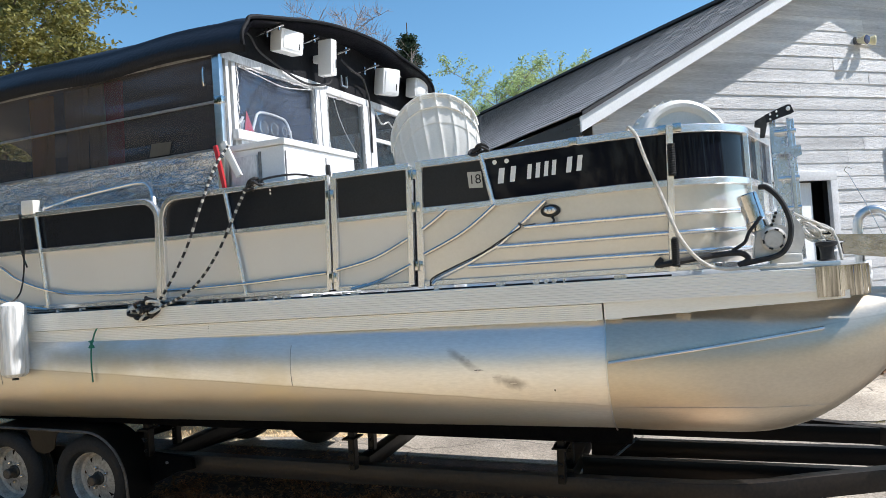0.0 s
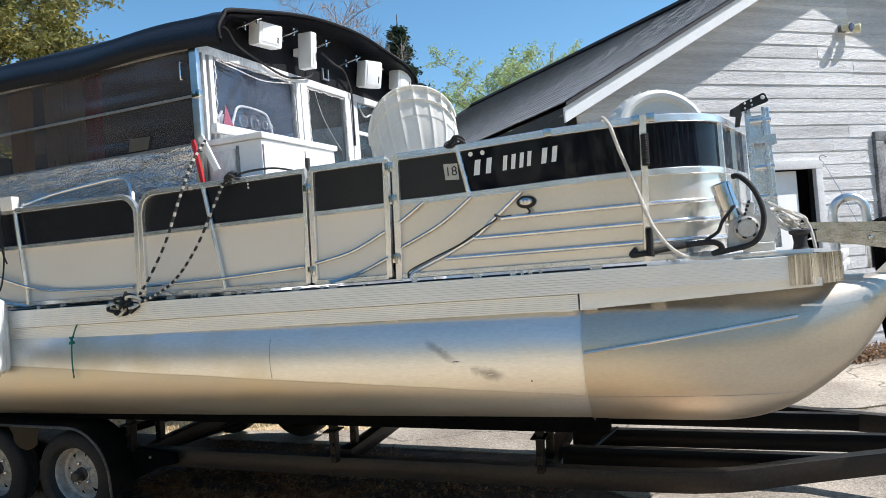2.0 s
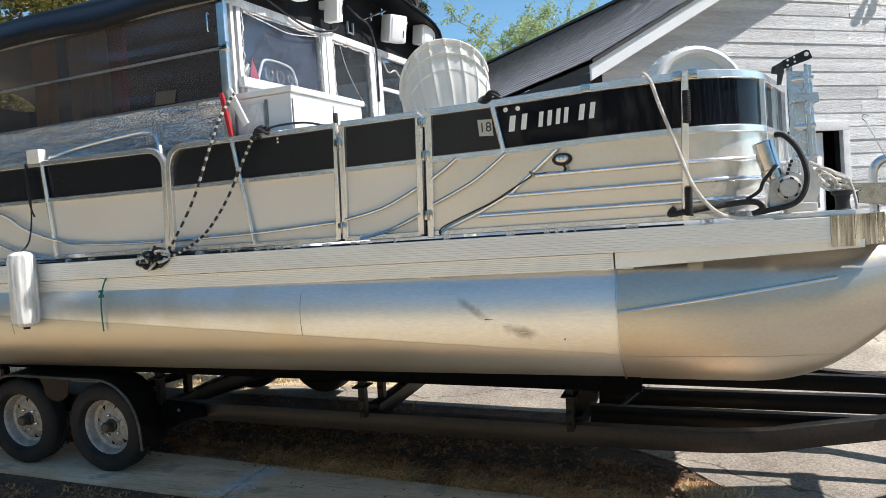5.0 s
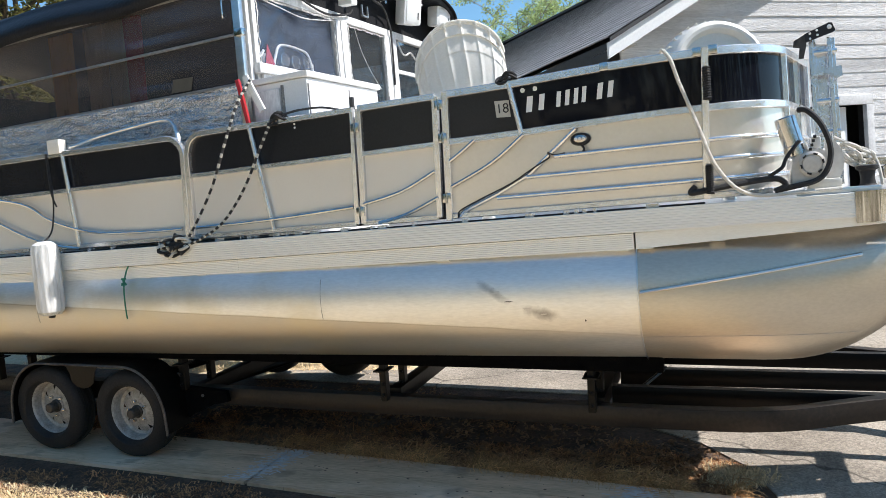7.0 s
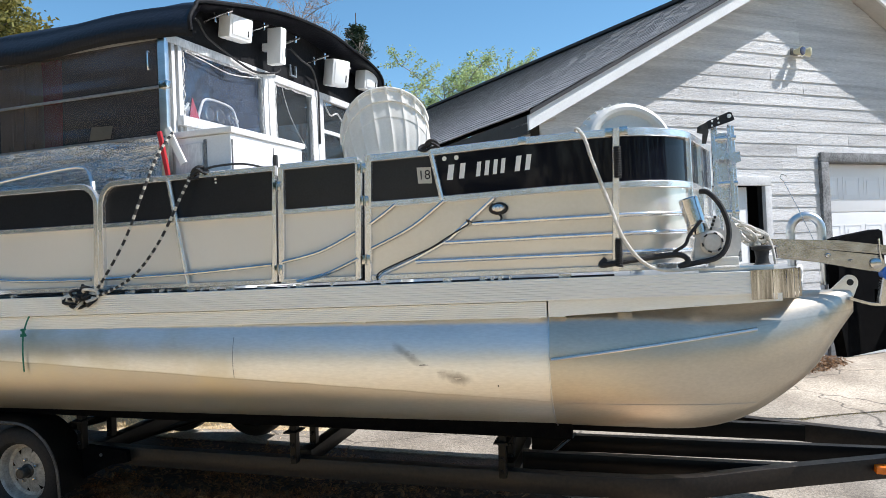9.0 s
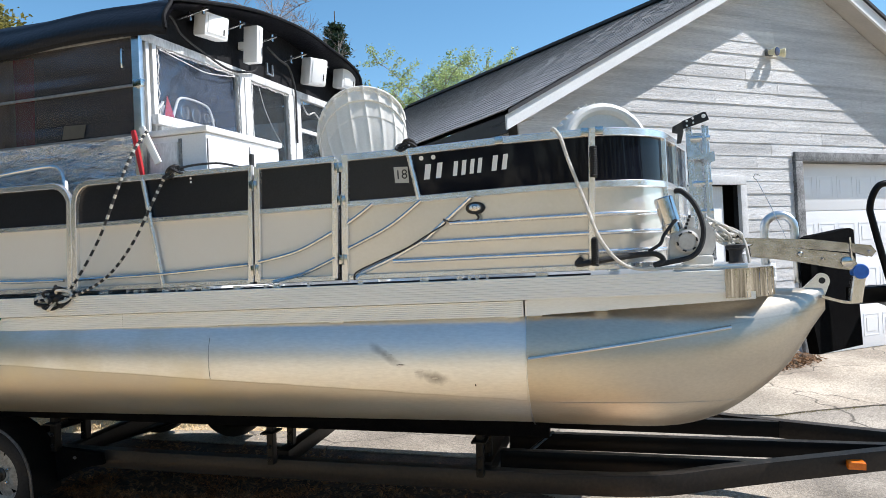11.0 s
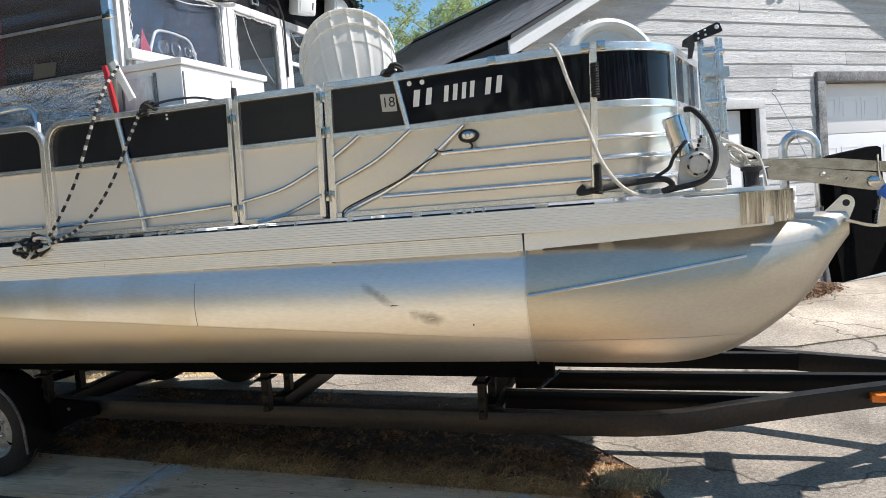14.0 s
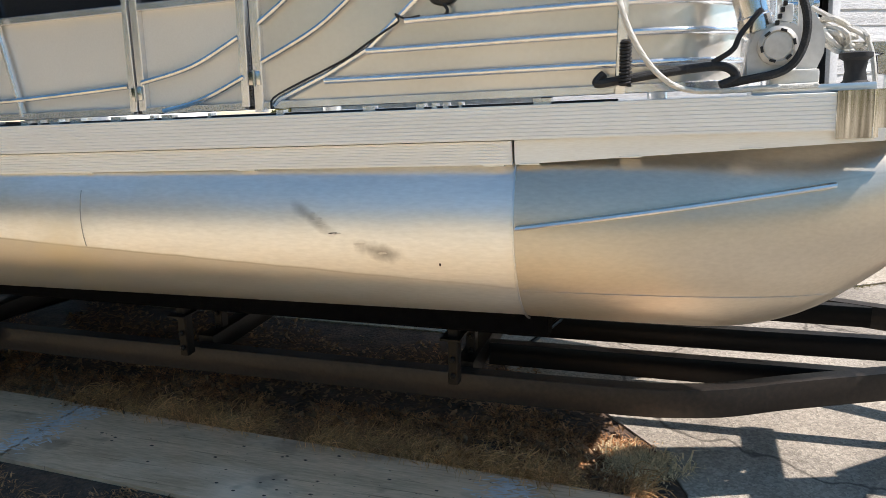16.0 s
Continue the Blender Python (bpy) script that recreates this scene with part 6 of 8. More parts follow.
# wheels
def tyre_profile():
    R, W = 0.288, 0.172
    half = W / 2
    pts = [(0.168, -half * 0.34), (0.180, -half * 0.52), (0.190, -half * 0.80), (0.196, -half * 0.92), (0.199, -half * 0.93), (0.202, -half * 0.97), (0.236, -half), (0.240, -half * 0.985), (0.258, -half * 0.94), (0.273, -half * 0.82), (R - 0.004, -half * 0.66)]
    pts += [(R, -half * 0.5), (R - 0.009, -half * 0.47), (R - 0.009, -half * 0.40), (R, -half * 0.37), (R, -0.006), (R - 0.009, -0.004), (R - 0.009, 0.004)]
    pts += [(r, -w) for r, w in pts[::-1] if w < -0.005]
    return pts


def wheel_at(x, y, side, spin):
    w = new("wheel", None)
    w.parent = trailer
    w.matrix_basis = Matrix.Translation((0, -0.2, 0)) @ Matrix.Translation((x, y, 0.283)) @ Matrix.Rotation(radians(90), 4, "X") @ pose(0, 0, 0, 0, 0, spin) @ Matrix.Scale(0.905, 4)
    if side < 0:
        w.matrix_basis = Matrix.Translation((0, -0.2, 0)) @ Matrix.Translation((x, y, 0.283)) @ Matrix.Rotation(radians(-90), 4, "X") @ pose(0, 0, 0, 0, 0, spin) @ Matrix.Scale(0.905, 4)
    w["o"] = (0, 0, 0)
    bm = bmn()
    lathe(bm, tyre_profile(), 56, cap=False)
    part("tyre", bm, RUBBER, w, "black ribbed trailer tyre")
    bm = bmn()
    lathe(bm, [(0.174, 0.022), (0.181, 0.030), (0.183, 0.040), (0.177, 0.043), (0.170, 0.036), (0.166, 0.022), (0.163, 0.0), (0.160, -0.02), (0.160, -0.05), (0.170, -0.06)], 56, cap=False)
    part("rim_barrel", bm, RIM, w, "dull white rim barrel")
    # pressed disc with eight three-cornered windows
    bm = bmn()
    n = 8
    d = 2 * math.pi / n
    for k in range(n):
        a0 = d * k
        rows = []
        for r, z, h in ((0.058, 0.016, 0.5), (0.104, 0.010, 0.5), (0.108, 0.009, 0.485), (0.116, 0.006, 0.455), (0.128, 0.001, 0.41), (0.1365, -0.003, 0.375), (0.140, -0.004, 0.5)):
            rows.append([(r * math.cos(a0 + d * h * u), r * math.sin(a0 + d * h * u), z - 0.022 + 0.005 * (1 - abs(u)) * (0.09 < r < 0.139)) for u in (-1, -0.5, 0, 0.5, 1)])
        strip(bm, rows)
    lathe(bm, [(0.161, -0.018), (0.152, -0.022), (0.140, -0.026)], 48, cap=False)
    lathe(bm, [(0.060, -0.010), (0.056, 0.0), (0.044, 0.002), (0.042, -0.010)], 40, cap=False)
    part("rim_face", bm, RIM, w, "grimy white rim face with triangular slots")
    bm = bmn()
    lathe(bm, [(0.044, -0.02), (0.044, 0.01), (0.034, 0.016), (0.033, 0.062), (0.027, 0.070), (0.01, 0.072)], 24)
    part("hub", bm, HUB, w, "greasy black hub")
    for k in range(5):
        bm = bmn()
        a = 2 * math.pi * k / 5 + 0.3
        lathe(bm, [(0.011, -0.008), (0.011, 0.012), (0.006, 0.016)], 6, Matrix.Translation((0.068 * math.cos(a), 0.068 * math.sin(a), 0)))
        part("wheel_nut", bm, STAINLESS, w)
    # dark disc added behind the slots in place of the shade there
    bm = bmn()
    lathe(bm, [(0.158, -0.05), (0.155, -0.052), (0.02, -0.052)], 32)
    part("slot_shade_disc", bm, DARK_STEEL, w)
    return w


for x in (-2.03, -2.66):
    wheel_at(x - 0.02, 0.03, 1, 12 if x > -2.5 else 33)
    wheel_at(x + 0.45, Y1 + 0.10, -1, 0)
for x in (-2.03, -2.66):
    bm = bmn()
    tube(bm, [(x, 0.05, 0.29), (x + 0.45, Y1 + 0.08, 0.29)], 0.03, 10)
    part("axle", bm, DARK_STEEL, trailer)
# tandem fender: twin arches with a dip between
for ya, yb, dx in ((-0.075, 0.14, 0.0), (Y1 - 0.02, Y1 + 0.2, 0.45)):
    arch = [(-2.035 + 0.275 * math.cos(a), 0.29 + 0.300 * math.sin(a)) for a in [math.pi * 0.5 * k / 12 for k in range(13)]]
    arch = [(-1.755, 0.20), (-1.757, 0.25)] + arch
    prof = [(x + dx, z) for x, z in arch + [(-4.69 - x, z) for x, z in arch[::-1]]]
    bm = bmn()
    strip(bm, [[(x, y, z) for x, z in prof] for y in (ya, yb)])
    strip(bm, [[(x, y, z - 0.004) for x, z in prof] for y in (ya, yb)])
    web = [(-2.045, 0.588)] + [(-2.20 - 0.06 * math.sin(a), 0.575 - 0.10 * (1 - math.cos(a))) for a in [math.pi / 2 * k / 6 for k in range(7)]] + [(-2.30, 0.447), (-2.345, 0.436)]
    web = web + [(-4.69 - x, z) for x, z in web[::-1][1:]]
    if ya < 0:
        prism(bm, web[::-1], Matrix.Translation((0, ya + 0.012, 0)) @ Matrix.Rotation(radians(90), 4, "X"), 0.004)
    fen = part("fender", bm, DARK_STEEL, trailer, "black tandem wheel fender")
    bm = bmn()
    tube(bm, [(x, ya, z - 0.01) for x, z in prof], 0.008, 6)
    part("fender_lip", bm, EDGE_HIGHLIGHT, fen, "fender lip with its highlight painted grey")
bm = bmn()
prism(bm, [(-1.75, 0.235), (-1.56, 0.325), (-1.46, 0.345), (-1.47, 0.405), (-1.76, 0.425)], Matrix.Translation((0, 0.135, 0)) @ Matrix.Rotation(radians(90), 4, "X"), 0.03)
gusset = part("spring_hanger", bm, CARPET, trailer)
bm = bmn()
lathe(bm, [(0.009, 0), (0.009, 0.006), (0.005, 0.010)], 6, Matrix.Translation((-1.63, 0.105, 0.375)) @ Matrix.Rotation(radians(90), 4, "X"))
part("bolt", bm, EDGE_HIGHLIGHT, gusset)
bm = bmn()
box(bm, 2.335, 2.415, 0.505, 0.575, 0.405, 0.44, 0.005, None)
part("marker_lamp", bm, ORANGE, trailer, "amber side marker lamp")


# ---- loose things on and round the boat ----
def ribbed_shell(name, m, label):
    """A moulded white fan-shaped seat back, hollow, with raised ribs."""
    t = thing(name, m, label, "seat", "white moulded seats on the deck")
    bm = bmn()
    N, K = 96, 120
    W, H = 0.226, 0.40

    def shell(u, v, off=0.0):
        """u across -1..1, v up 0..1."""
        a = u * math.pi / 2
        wide = W * (0.84 + 0.18 * math.sin(min(1, v * 1.6) * math.pi / 2))
        y = wide * math.sin(a)
        flank = 0.36 if u < 0 else 0.52
        top = H * (flank + (1 - flank) * max(0.0, math.cos(a)))
        d = (1 - v) * top
        bulge = 0.10 * (1 - (v - 0.35) ** 2) * math.cos(a * 0.9)
        rib = 0.0045 * sum(math.exp(-((u - r) / 0.020) ** 2) for r in (-0.80, -0.56, -0.34, -0.12, 0.10, 0.32, 0.54, 0.78)) + 0.003 * (1 - step(0.150, 0.156, d)) + 0.012 * (1 - step(0.066, 0.072, d)) + 0.008 * (1 - step(0.012, 0.016, d))
        return Vector((bulge + rib + off, y, top * v))

    rows = [[shell(-1 + 2 * i / N, k / K) for i in range(N + 1)] for k in range(K + 1)]
    strip(bm, rows)
    rows2 = [[shell(-1 + 2 * i / N, k / K, -0.016) for i in range(N + 1)] for k in range(K + 1)]
    strip(bm, rows2)
    part("shell", bm, SEAT_PLASTIC, t)
    for band_v, thick in ((1.0, 0.011), ):
        bm = bmn()
        tube(bm, [shell(-1 + 2 * i / N, band_v) for i in range(N + 1)], thick * 0.6, 8)
        part("rim_band", bm, SEAT_PLASTIC, t, "thick moulded rim")
    for u in (-0.80, -0.56, -0.34, -0.12, 0.10, 0.32, 0.54, 0.78):
        p = shell(u, 1.0)
        bm = bmn()
        box(bm, p.x - 0.012, p.x + 0.008, p.y - 0.006, p.y + 0.006, p.z - 0.030, p.z + 0.004, 0.002)
        part("rim_tab", bm, SEAT_PLASTIC, t)
    bm = bmn()
    lathe(bm, [(0.17, -0.10), (0.19, -0.02), (0.19, 0.02), (0.12, 0.03)], 28)
    part("seat_pan", bm, SEAT_PLASTIC, t)
    bm = bmn()
    tube(bm, [(0, 0, -0.62), (0, 0, -0.09)], 0.035, 14)
    lathe(bm, [(0.14, -0.635), (0.14, -0.622), (0.05, -0.61)], 24)
    part("pedestal", bm, ALU, t, "aluminium pedestal")
    return t


ribbed_shell("deck_seat", DECK @ pose(0.012, 0.36, 0.605, 6, 4, -72), "white moulded seat with a ribbed fan back")


def round_seat(m, label):
    """A round-backed moulded seat: notched outer fan, a fat rolled ring and a shallow slotted dish."""
    t = thing("deck_seat", m, label, "seat", "white moulded seats on the deck")
    about = Matrix.Rotation(radians(90), 4, "Y")
    bm = bmn()
    lathe(bm, [(0.235, 0.0), (0.246, -0.035), (0.258, -0.075), (0.262, -0.080), (0.266, -0.076), (0.262, -0.055), (0.252, -0.010), (0.245, 0.004)], 72, about, cap=False)
    part("fan_shell", bm, SEAT_PLASTIC, t)
    for k in range(22):
        a = radians(-105 + 10 * k)
        bm = bmn()
        box(bm, -0.082, -0.012, -0.0022, 0.0022, 0.244, 0.2655, 0.001, Matrix.Rotation(a, 4, "X"))
        part("fan_rib", bm, SEAT_PLASTIC, t)
    bm = bmn()
    lathe(bm, [(0.240, -0.006), (0.247, 0.010), (0.246, 0.030), (0.236, 0.048), (0.220, 0.056), (0.204, 0.052), (0.192, 0.038), (0.186, 0.018)], 72, about, cap=False)
    part("rolled_ring", bm, SEAT_PLASTIC, t, "smooth fat rolled ring")
    bm = bmn()
    lathe(bm, [(0.188, 0.022), (0.165, 0.004), (0.12, -0.010), (0.05, -0.018), (0.01, -0.020)], 60, about)
    part("dish", bm, SEAT_PLASTIC, t)
    for k in range(11):
        y = -0.10 + 0.02 * k
        bm = bmn()
        bar(bm, [(0.002, y, 0.10), (0.014, y * 1.05, 0.155)], 0.003, 0.003)
        part("slot", bm, TRIM_GREY, t)
    bm = bmn()
    tube(bm, [(-0.02, 0, -0.66), (-0.02, 0, -0.2)], 0.035, 14)
    lathe(bm, [(0.14, -0.67), (0.14, -0.66), (0.05, -0.648)], 24)
    part("pedestal", bm, ALU, t, "aluminium pedestal")
    return t


round_seat(DECK @ pose(1.225, 0.62, 0.625, 0, -6, -66), "white moulded seat with a round back and rolled rim")

# boat fender hanging by the aft fence
fen = thing("boat_fender", DECK, "white ribbed boat fender hanging from the rail", "fender", at=(-2.55, -0.16, -0.43))
bm = bmn()
prof = [(0.02, 0.0), (0.05, 0.006), (0.068, 0.025), (0.072, 0.06), (0.072, 0.385), (0.066, 0.415), (0.04, 0.432), (0.02, 0.436)]
seg = 48
rings = []
for r, z in prof:
    rings.append([(-2.38 + (r + (0.003 * (1 if k % 4 < 2 else -1) if 0.03 < z < 0.4 else 0)) * math.cos(2 * math.pi * k / seg), -0.185 + (r + (0.003 * (1 if k % 4 < 2 else -1) if 0.03 < z < 0.4 else 0)) * math.sin(2 * math.pi * k / seg), z * 0.97 - 0.345) for k in range(seg + 1)])
strip(bm, rings)
part("cylinder", bm, FENDER_WHITE, fen, "grimy white fluted vinyl")
bm = bmn()
lathe(bm, [(0.018, -0.012), (0.018, 0.0)], 12, Matrix.Translation((-2.38, -0.185, -0.345)))
part("end_plug", bm, INK, fen)
bm = bmn()
tube(bm, smooth_line([(-2.38, -0.185, 0.075), (-2.40, -0.10, 0.14), (-2.42, -0.05, 0.33), (-2.44, -0.045, 0.58)], 6), 0.005, 6)
tube(bm, smooth_line([(-2.44, -0.05, 0.58), (-2.42, -0.06, 0.36), (-2.39, -0.06, 0.27)], 6), 0.005, 6)
part("lanyard", bm, ROPE_BLACK, fen, "black lanyard")
bm = bmn()
box(bm, -2.42, -2.33, -0.055, 0.0, 0.575, 0.655, 0.006)
single("rail_clamp", bm, WHITE_PLASTIC, DECK, "white clamp fixed on the grab rail", "clamp")


def braided(name, pts, r, label, light=ROPE_WHITE, dark=ROPE_BLACK):
    """A rope in two colours: a dark core line with pale strands wound over it."""
    t = thing(name, DECK, label, "rope", at=pts[0])
    line = smooth_line(pts, 24)
    bm = bmn()
    tube(bm, line, r, 8)
    part("core", bm, dark, t)
    bm = bmn()
    n = len(line)
    k = 0
    while k < n - 4:
        seg = line[k:k + 3]
        tube(bm, seg, r * 1.06, 8)
        k += 5
    tagged(part("strand", bm, light, t), kind="stuff")
    return t


braided("mooring_rope", [(-1.05, 0.02, 0.83), (-1.10, -0.05, 0.70), (-1.17, -0.08, 0.52), (-1.28, -0.09, 0.28), (-1.42, -0.11, 0.06), (-1.50, -0.12, -0.01)], 0.0072, "black and white braided mooring rope")
braided("mooring_rope", [(-0.90, -0.05, 0.60), (-0.96, -0.07, 0.48), (-1.08, -0.09, 0.26), (-1.22, -0.10, 0.10), (-1.36, -0.12, 0.02), (-1.50, -0.125, -0.02)], 0.0072, "black and white braided mooring rope")
knot = thing("rope_coil", DECK, "tangled black and white rope bundle on the deck edge", "rope", at=(-1.52, -0.1, 0.0))
rk = random.Random(7)
for name_, mt, cnt in (("dark_loop", ROPE_BLACK, 9), ("pale_loop", ROPE_WHITE, 6)):
    for k in range(cnt):
        bm = bmn()
        c = Vector((-1.53 + rk.uniform(-0.06, 0.07), -0.12 + rk.uniform(-0.02, 0.02), -0.005 + rk.uniform(-0.03, 0.025)))
        a, b = rk.uniform(0.025, 0.05), rk.uniform(0.018, 0.04)
        tl = rk.uniform(-0.8, 0.8)
        tube(bm, [c + Vector((a * math.cos(t), 0.02 * math.sin(2 * t + k), b * math.sin(t) + tl * a * math.cos(t) * 0.5)) for t in [2 * math.pi * q / 16 for q in range(16)]], 0.008, 6, True)
        part(name_, bm, mt, knot)
bm = bmn()
tube(bm, smooth_line([(-1.88, -0.09, -0.09), (-1.885, -0.112, -0.13), (-1.888, -0.135, -0.20), (-1.884, -0.145, -0.30), (-1.882, -0.142, -0.385)], 6), 0.004, 6)
for k in range(5):
    tube(bm, [(-1.886 + 0.010 * math.cos(t + k), -0.135 + 0.010 * math.sin(t), -0.165 - 0.008 * k) for t in [2 * math.pi * q / 8 for q in range(8)]], 0.005, 5, True)
single("green_cord", bm, ROPE_GREEN, DECK, "knotted green cord hanging on the tube", "cord")
# tied rope on the rail, red handle and white boathook
bm = bmn()
for k in range(6):
    tube(bm, [(-0.90 + 0.03 * math.cos(t) + 0.01 * k, -0.035 + 0.03 * math.sin(t), 0.585 + 0.012 * (k % 3) + 0.02 * math.sin(t + k)) for t in [2 * math.pi * q / 10 for q in range(10)]], 0.007, 5, True)
tube(bm, smooth_line([(-0.88, -0.03, 0.60), (-0.80, -0.02, 0.625), (-0.65, 0.0, 0.63), (-0.52, 0.0, 0.60)], 6), 0.006, 6)
single("rope_hitch", bm, ROPE_BLACK, DECK, "black rope hitched round the top rail", "rope")
bm = bmn()
for k in range(5):
    tube(bm, [(0.315 + 0.028 * math.cos(t) + 0.012 * k, -0.03 + 0.03 * math.sin(t), 0.63 + 0.01 * (k % 2) + 0.018 * math.sin(t + k)) for t in [2 * math.pi * q / 10 for q in range(10)]], 0.007, 5, True)
single("rope_hitch", bm, ROPE_BLACK, DECK, "black cord wrapped on the bow rail", "rope")
bm = bmn()
bar(bm, [(-1.10, 0.04, 0.60), (-1.145, 0.04, 0.84)], 0.02, 0.022, normal=(0, -1, 0))
single("red_pole", bm, RED, DECK, "short red pole standing beside the white box", "pole")
bm = bmn()
bar(bm, [(-1.00, 0.03, 0.66), (-1.09, 0.03, 0.85)], 0.018, 0.035, normal=(0, -1, 0))
single("white_paddle", bm, WHITE, DECK, "white plastic paddle leaning on the box", "paddle")

# bow: white mooring line, springs, windlass and gear
bm = bmn()
line = smooth_line([(1.005, -0.02, 0.60), (1.022, -0.10, 0.645), (1.055, -0.13, 0.60), (1.085, -0.14, 0.50), (1.142, -0.14, 0.33), (1.195, -0.14, 0.17), (1.27, -0.13, 0.06), (1.36, -0.10, 0.018), (1.52, -0.08, 0.018), (1.66, -0.06, 0.02)], 12)
tube(bm, line, 0.0075, 8)
for ph in range(3):
    tube(bm, [p + Vector((0.0045 * math.cos(k * 0.9 + ph * 2.1), 0.0045 * math.sin(k * 0.9 + ph * 2.1), 0.0)) for k, p in enumerate(line)], 0.0045, 5)
single("white_line", bm, ROPE_WHITE, DECK, "white twisted line hanging from the bow rail", "rope")
for z0, z1 in ((0.42, 0.555), (0.04, 0.16)):
    bm = bmn()
    x0 = 1.175 + 0.03 * z0
    tube(bm, [(x0 + 0.03 * (k / 120) * 0.1 + 0.014 * math.cos(k * 0.7), -0.115 + 0.014 * math.sin(k * 0.7), z0 + (z1 - z0) * k / 120) for k in range(121)], 0.004, 5)
    box(bm, x0 - 0.010, x0 + 0.010, -0.122, -0.10, z0, z1, 0.003)
    single("coil_spring", bm, ROPE_BLACK, DECK, "black coil spring strapped to the bow post", "spring")
windlass = thing("anchor_windlass", DECK, "silver electric anchor windlass with black cable", "windlass", at=(1.6, 0.05, 0.0))
wy = 0.0
bm = bmn()
m = look((1.474, wy, 0.322), (1.526, wy, 0.12)) @ Matrix.Rotation(radians(180), 4, "X")
lathe(bm, [(0.037, 0.0), (0.041, 0.005), (0.041, 0.118), (0.044, 0.122), (0.044, 0.160), (0.03, 0.175)], 28, m)
part("motor", bm, STAINLESS, windlass, "polished cylindrical motor")
bm = bmn()
prism(bm, [(1.480, 0.045), (1.488, 0.110), (1.500, 0.168), (1.545, 0.184), (1.592, 0.186), (1.624, 0.165), (1.630, 0.125), (1.612, 0.075), (1.570, 0.040)], Matrix.Translation((0, wy + 0.05, 0)) @ Matrix.Rotation(radians(90), 4, "X"), 0.095)
bmesh.ops.bevel(bm, geom=list(bm.edges), offset=0.008, segments=2, affect="EDGES")
part("gear_case", bm, DULL_CAST, windlass, "pale grey cast gear case")
bm = bmn()
lathe(bm, [(0.050, 0.0), (0.050, 0.014), (0.040, 0.020), (0.036, 0.016), (0.034, 0.019), (0.01, 0.020)], 28, Matrix.Translation((1.562, wy - 0.045, 0.125)) @ Matrix.Rotation(radians(90), 4, "X"))
part("gear_cover", bm, DULL_CAST, windlass, "round silver gear cover")
for k in range(6):
    a = math.pi * k / 3 + 0.2
    bm = bmn()
    box(bm, -0.008, 0.008, -0.0035, 0.0035, 0, 0.002, 0, Matrix.Translation((1.562 + 0.040 * math.cos(a), wy - 0.0645, 0.125 + 0.040 * math.sin(a))) @ Matrix.Rotation(radians(90), 4, "X") @ Matrix.Rotation(a + math.pi / 2, 4, "Z"))
    part("cover_slot", bm, INK, windlass)
bm = bmn()
prism(bm, [(1.618, 0.02), (1.640, 0.026), (1.664, 0.055), (1.682, 0.10), (1.686, 0.135), (1.676, 0.175), (1.655, 0.210), (1.618, 0.240)], Matrix.Translation((0, wy + 0.03, 0)) @ Matrix.Rotation(radians(90), 4, "X"), 0.02)
part("guard_plate", bm, DULL_CAST, windlass, "curved grey guard plate")
bm = bmn()
box(bm, 1.50, 1.80, wy - 0.06, wy + 0.08, 0.0, 0.022, 0.005)
part("base_plate", bm, ALU, windlass)
bm = bmn()
box(bm, 1.545, 1.665, wy - 0.058, wy + 0.05, 0.022, 0.062, 0.008)
part("plinth", bm, WHITE_PLASTIC, windlass, "cream plinth under the gear case")
bm = bmn()
for k in range(4):
    box(bm, 1.555 + 0.006 * k, 1.565 + 0.006 * k, wy - 0.052, wy - 0.03, 0.178 + 0.016 * k, 0.190 + 0.016 * k, 0.002)
part("relay_block", bm, INK, windlass)
bm = bmn()
box(bm, 1.565, 1.600, wy - 0.03, wy + 0.01, 0.186, 0.232, 0.004)
part("terminal_cover", bm, DECAL_WHITE, windlass)
bm = bmn()
tube(bm, smooth_line([(1.525, wy - 0.02, 0.345), (1.555, wy - 0.04, 0.338), (1.60, wy - 0.06, 0.28), (1.628, wy - 0.07, 0.19), (1.618, wy - 0.075, 0.11), (1.575, wy - 0.075, 0.06), (1.48, wy - 0.075, 0.04), (1.42, wy - 0.07, 0.03)], 8), 0.0115, 8)
part("power_cable", bm, ROPE_BLACK, windlass, "thick black power cable")
bm = bmn()
tube(bm, smooth_line([(1.12, -0.10, 0.075), (1.10, -0.11, 0.05), (1.16, -0.11, 0.055), (1.28, -0.09, 0.07), (1.42, -0.08, 0.08), (1.46, -0.08, 0.05), (1.42, -0.09, 0.03)], 8), 0.012, 8)
single("black_hose", bm, ROPE_BLACK, DECK, "black cable lying on the bow deck", "cable")
bm = bmn()
tube(bm, smooth_line([(1.40, -0.08, 0.09), (1.45, -0.08, 0.12), (1.47, -0.07, 0.16), (1.52, -0.05, 0.22)], 8), 0.008, 6)
single("thin_cable", bm, ROPE_BLACK, DECK, "thin black wire running up to the windlass", "cable")
# tangled white line behind the windlass
tangle = bmn()
for k in range(7):
    c = Vector((1.735 + rk.uniform(-0.03, 0.04), 0.12 + rk.uniform(-0.04, 0.04), 0.15 + rk.uniform(-0.03, 0.03)))
    a, b = rk.uniform(0.02, 0.045), rk.uniform(0.012, 0.03)
    tube(tangle, [c + Vector((a * math.cos(t), 0.03 * math.sin(2 * t + k), b * math.sin(t) - a * 0.5 * math.cos(t))) for t in [2 * math.pi * q / 16 for q in range(16)]], 0.007, 6, True)
tube(tangle, smooth_line([(1.66, 0.1, 0.23), (1.74, 0.1, 0.18), (1.81, 0.12, 0.13), (1.835, 0.13, 0.02)], 6), 0.007, 6)
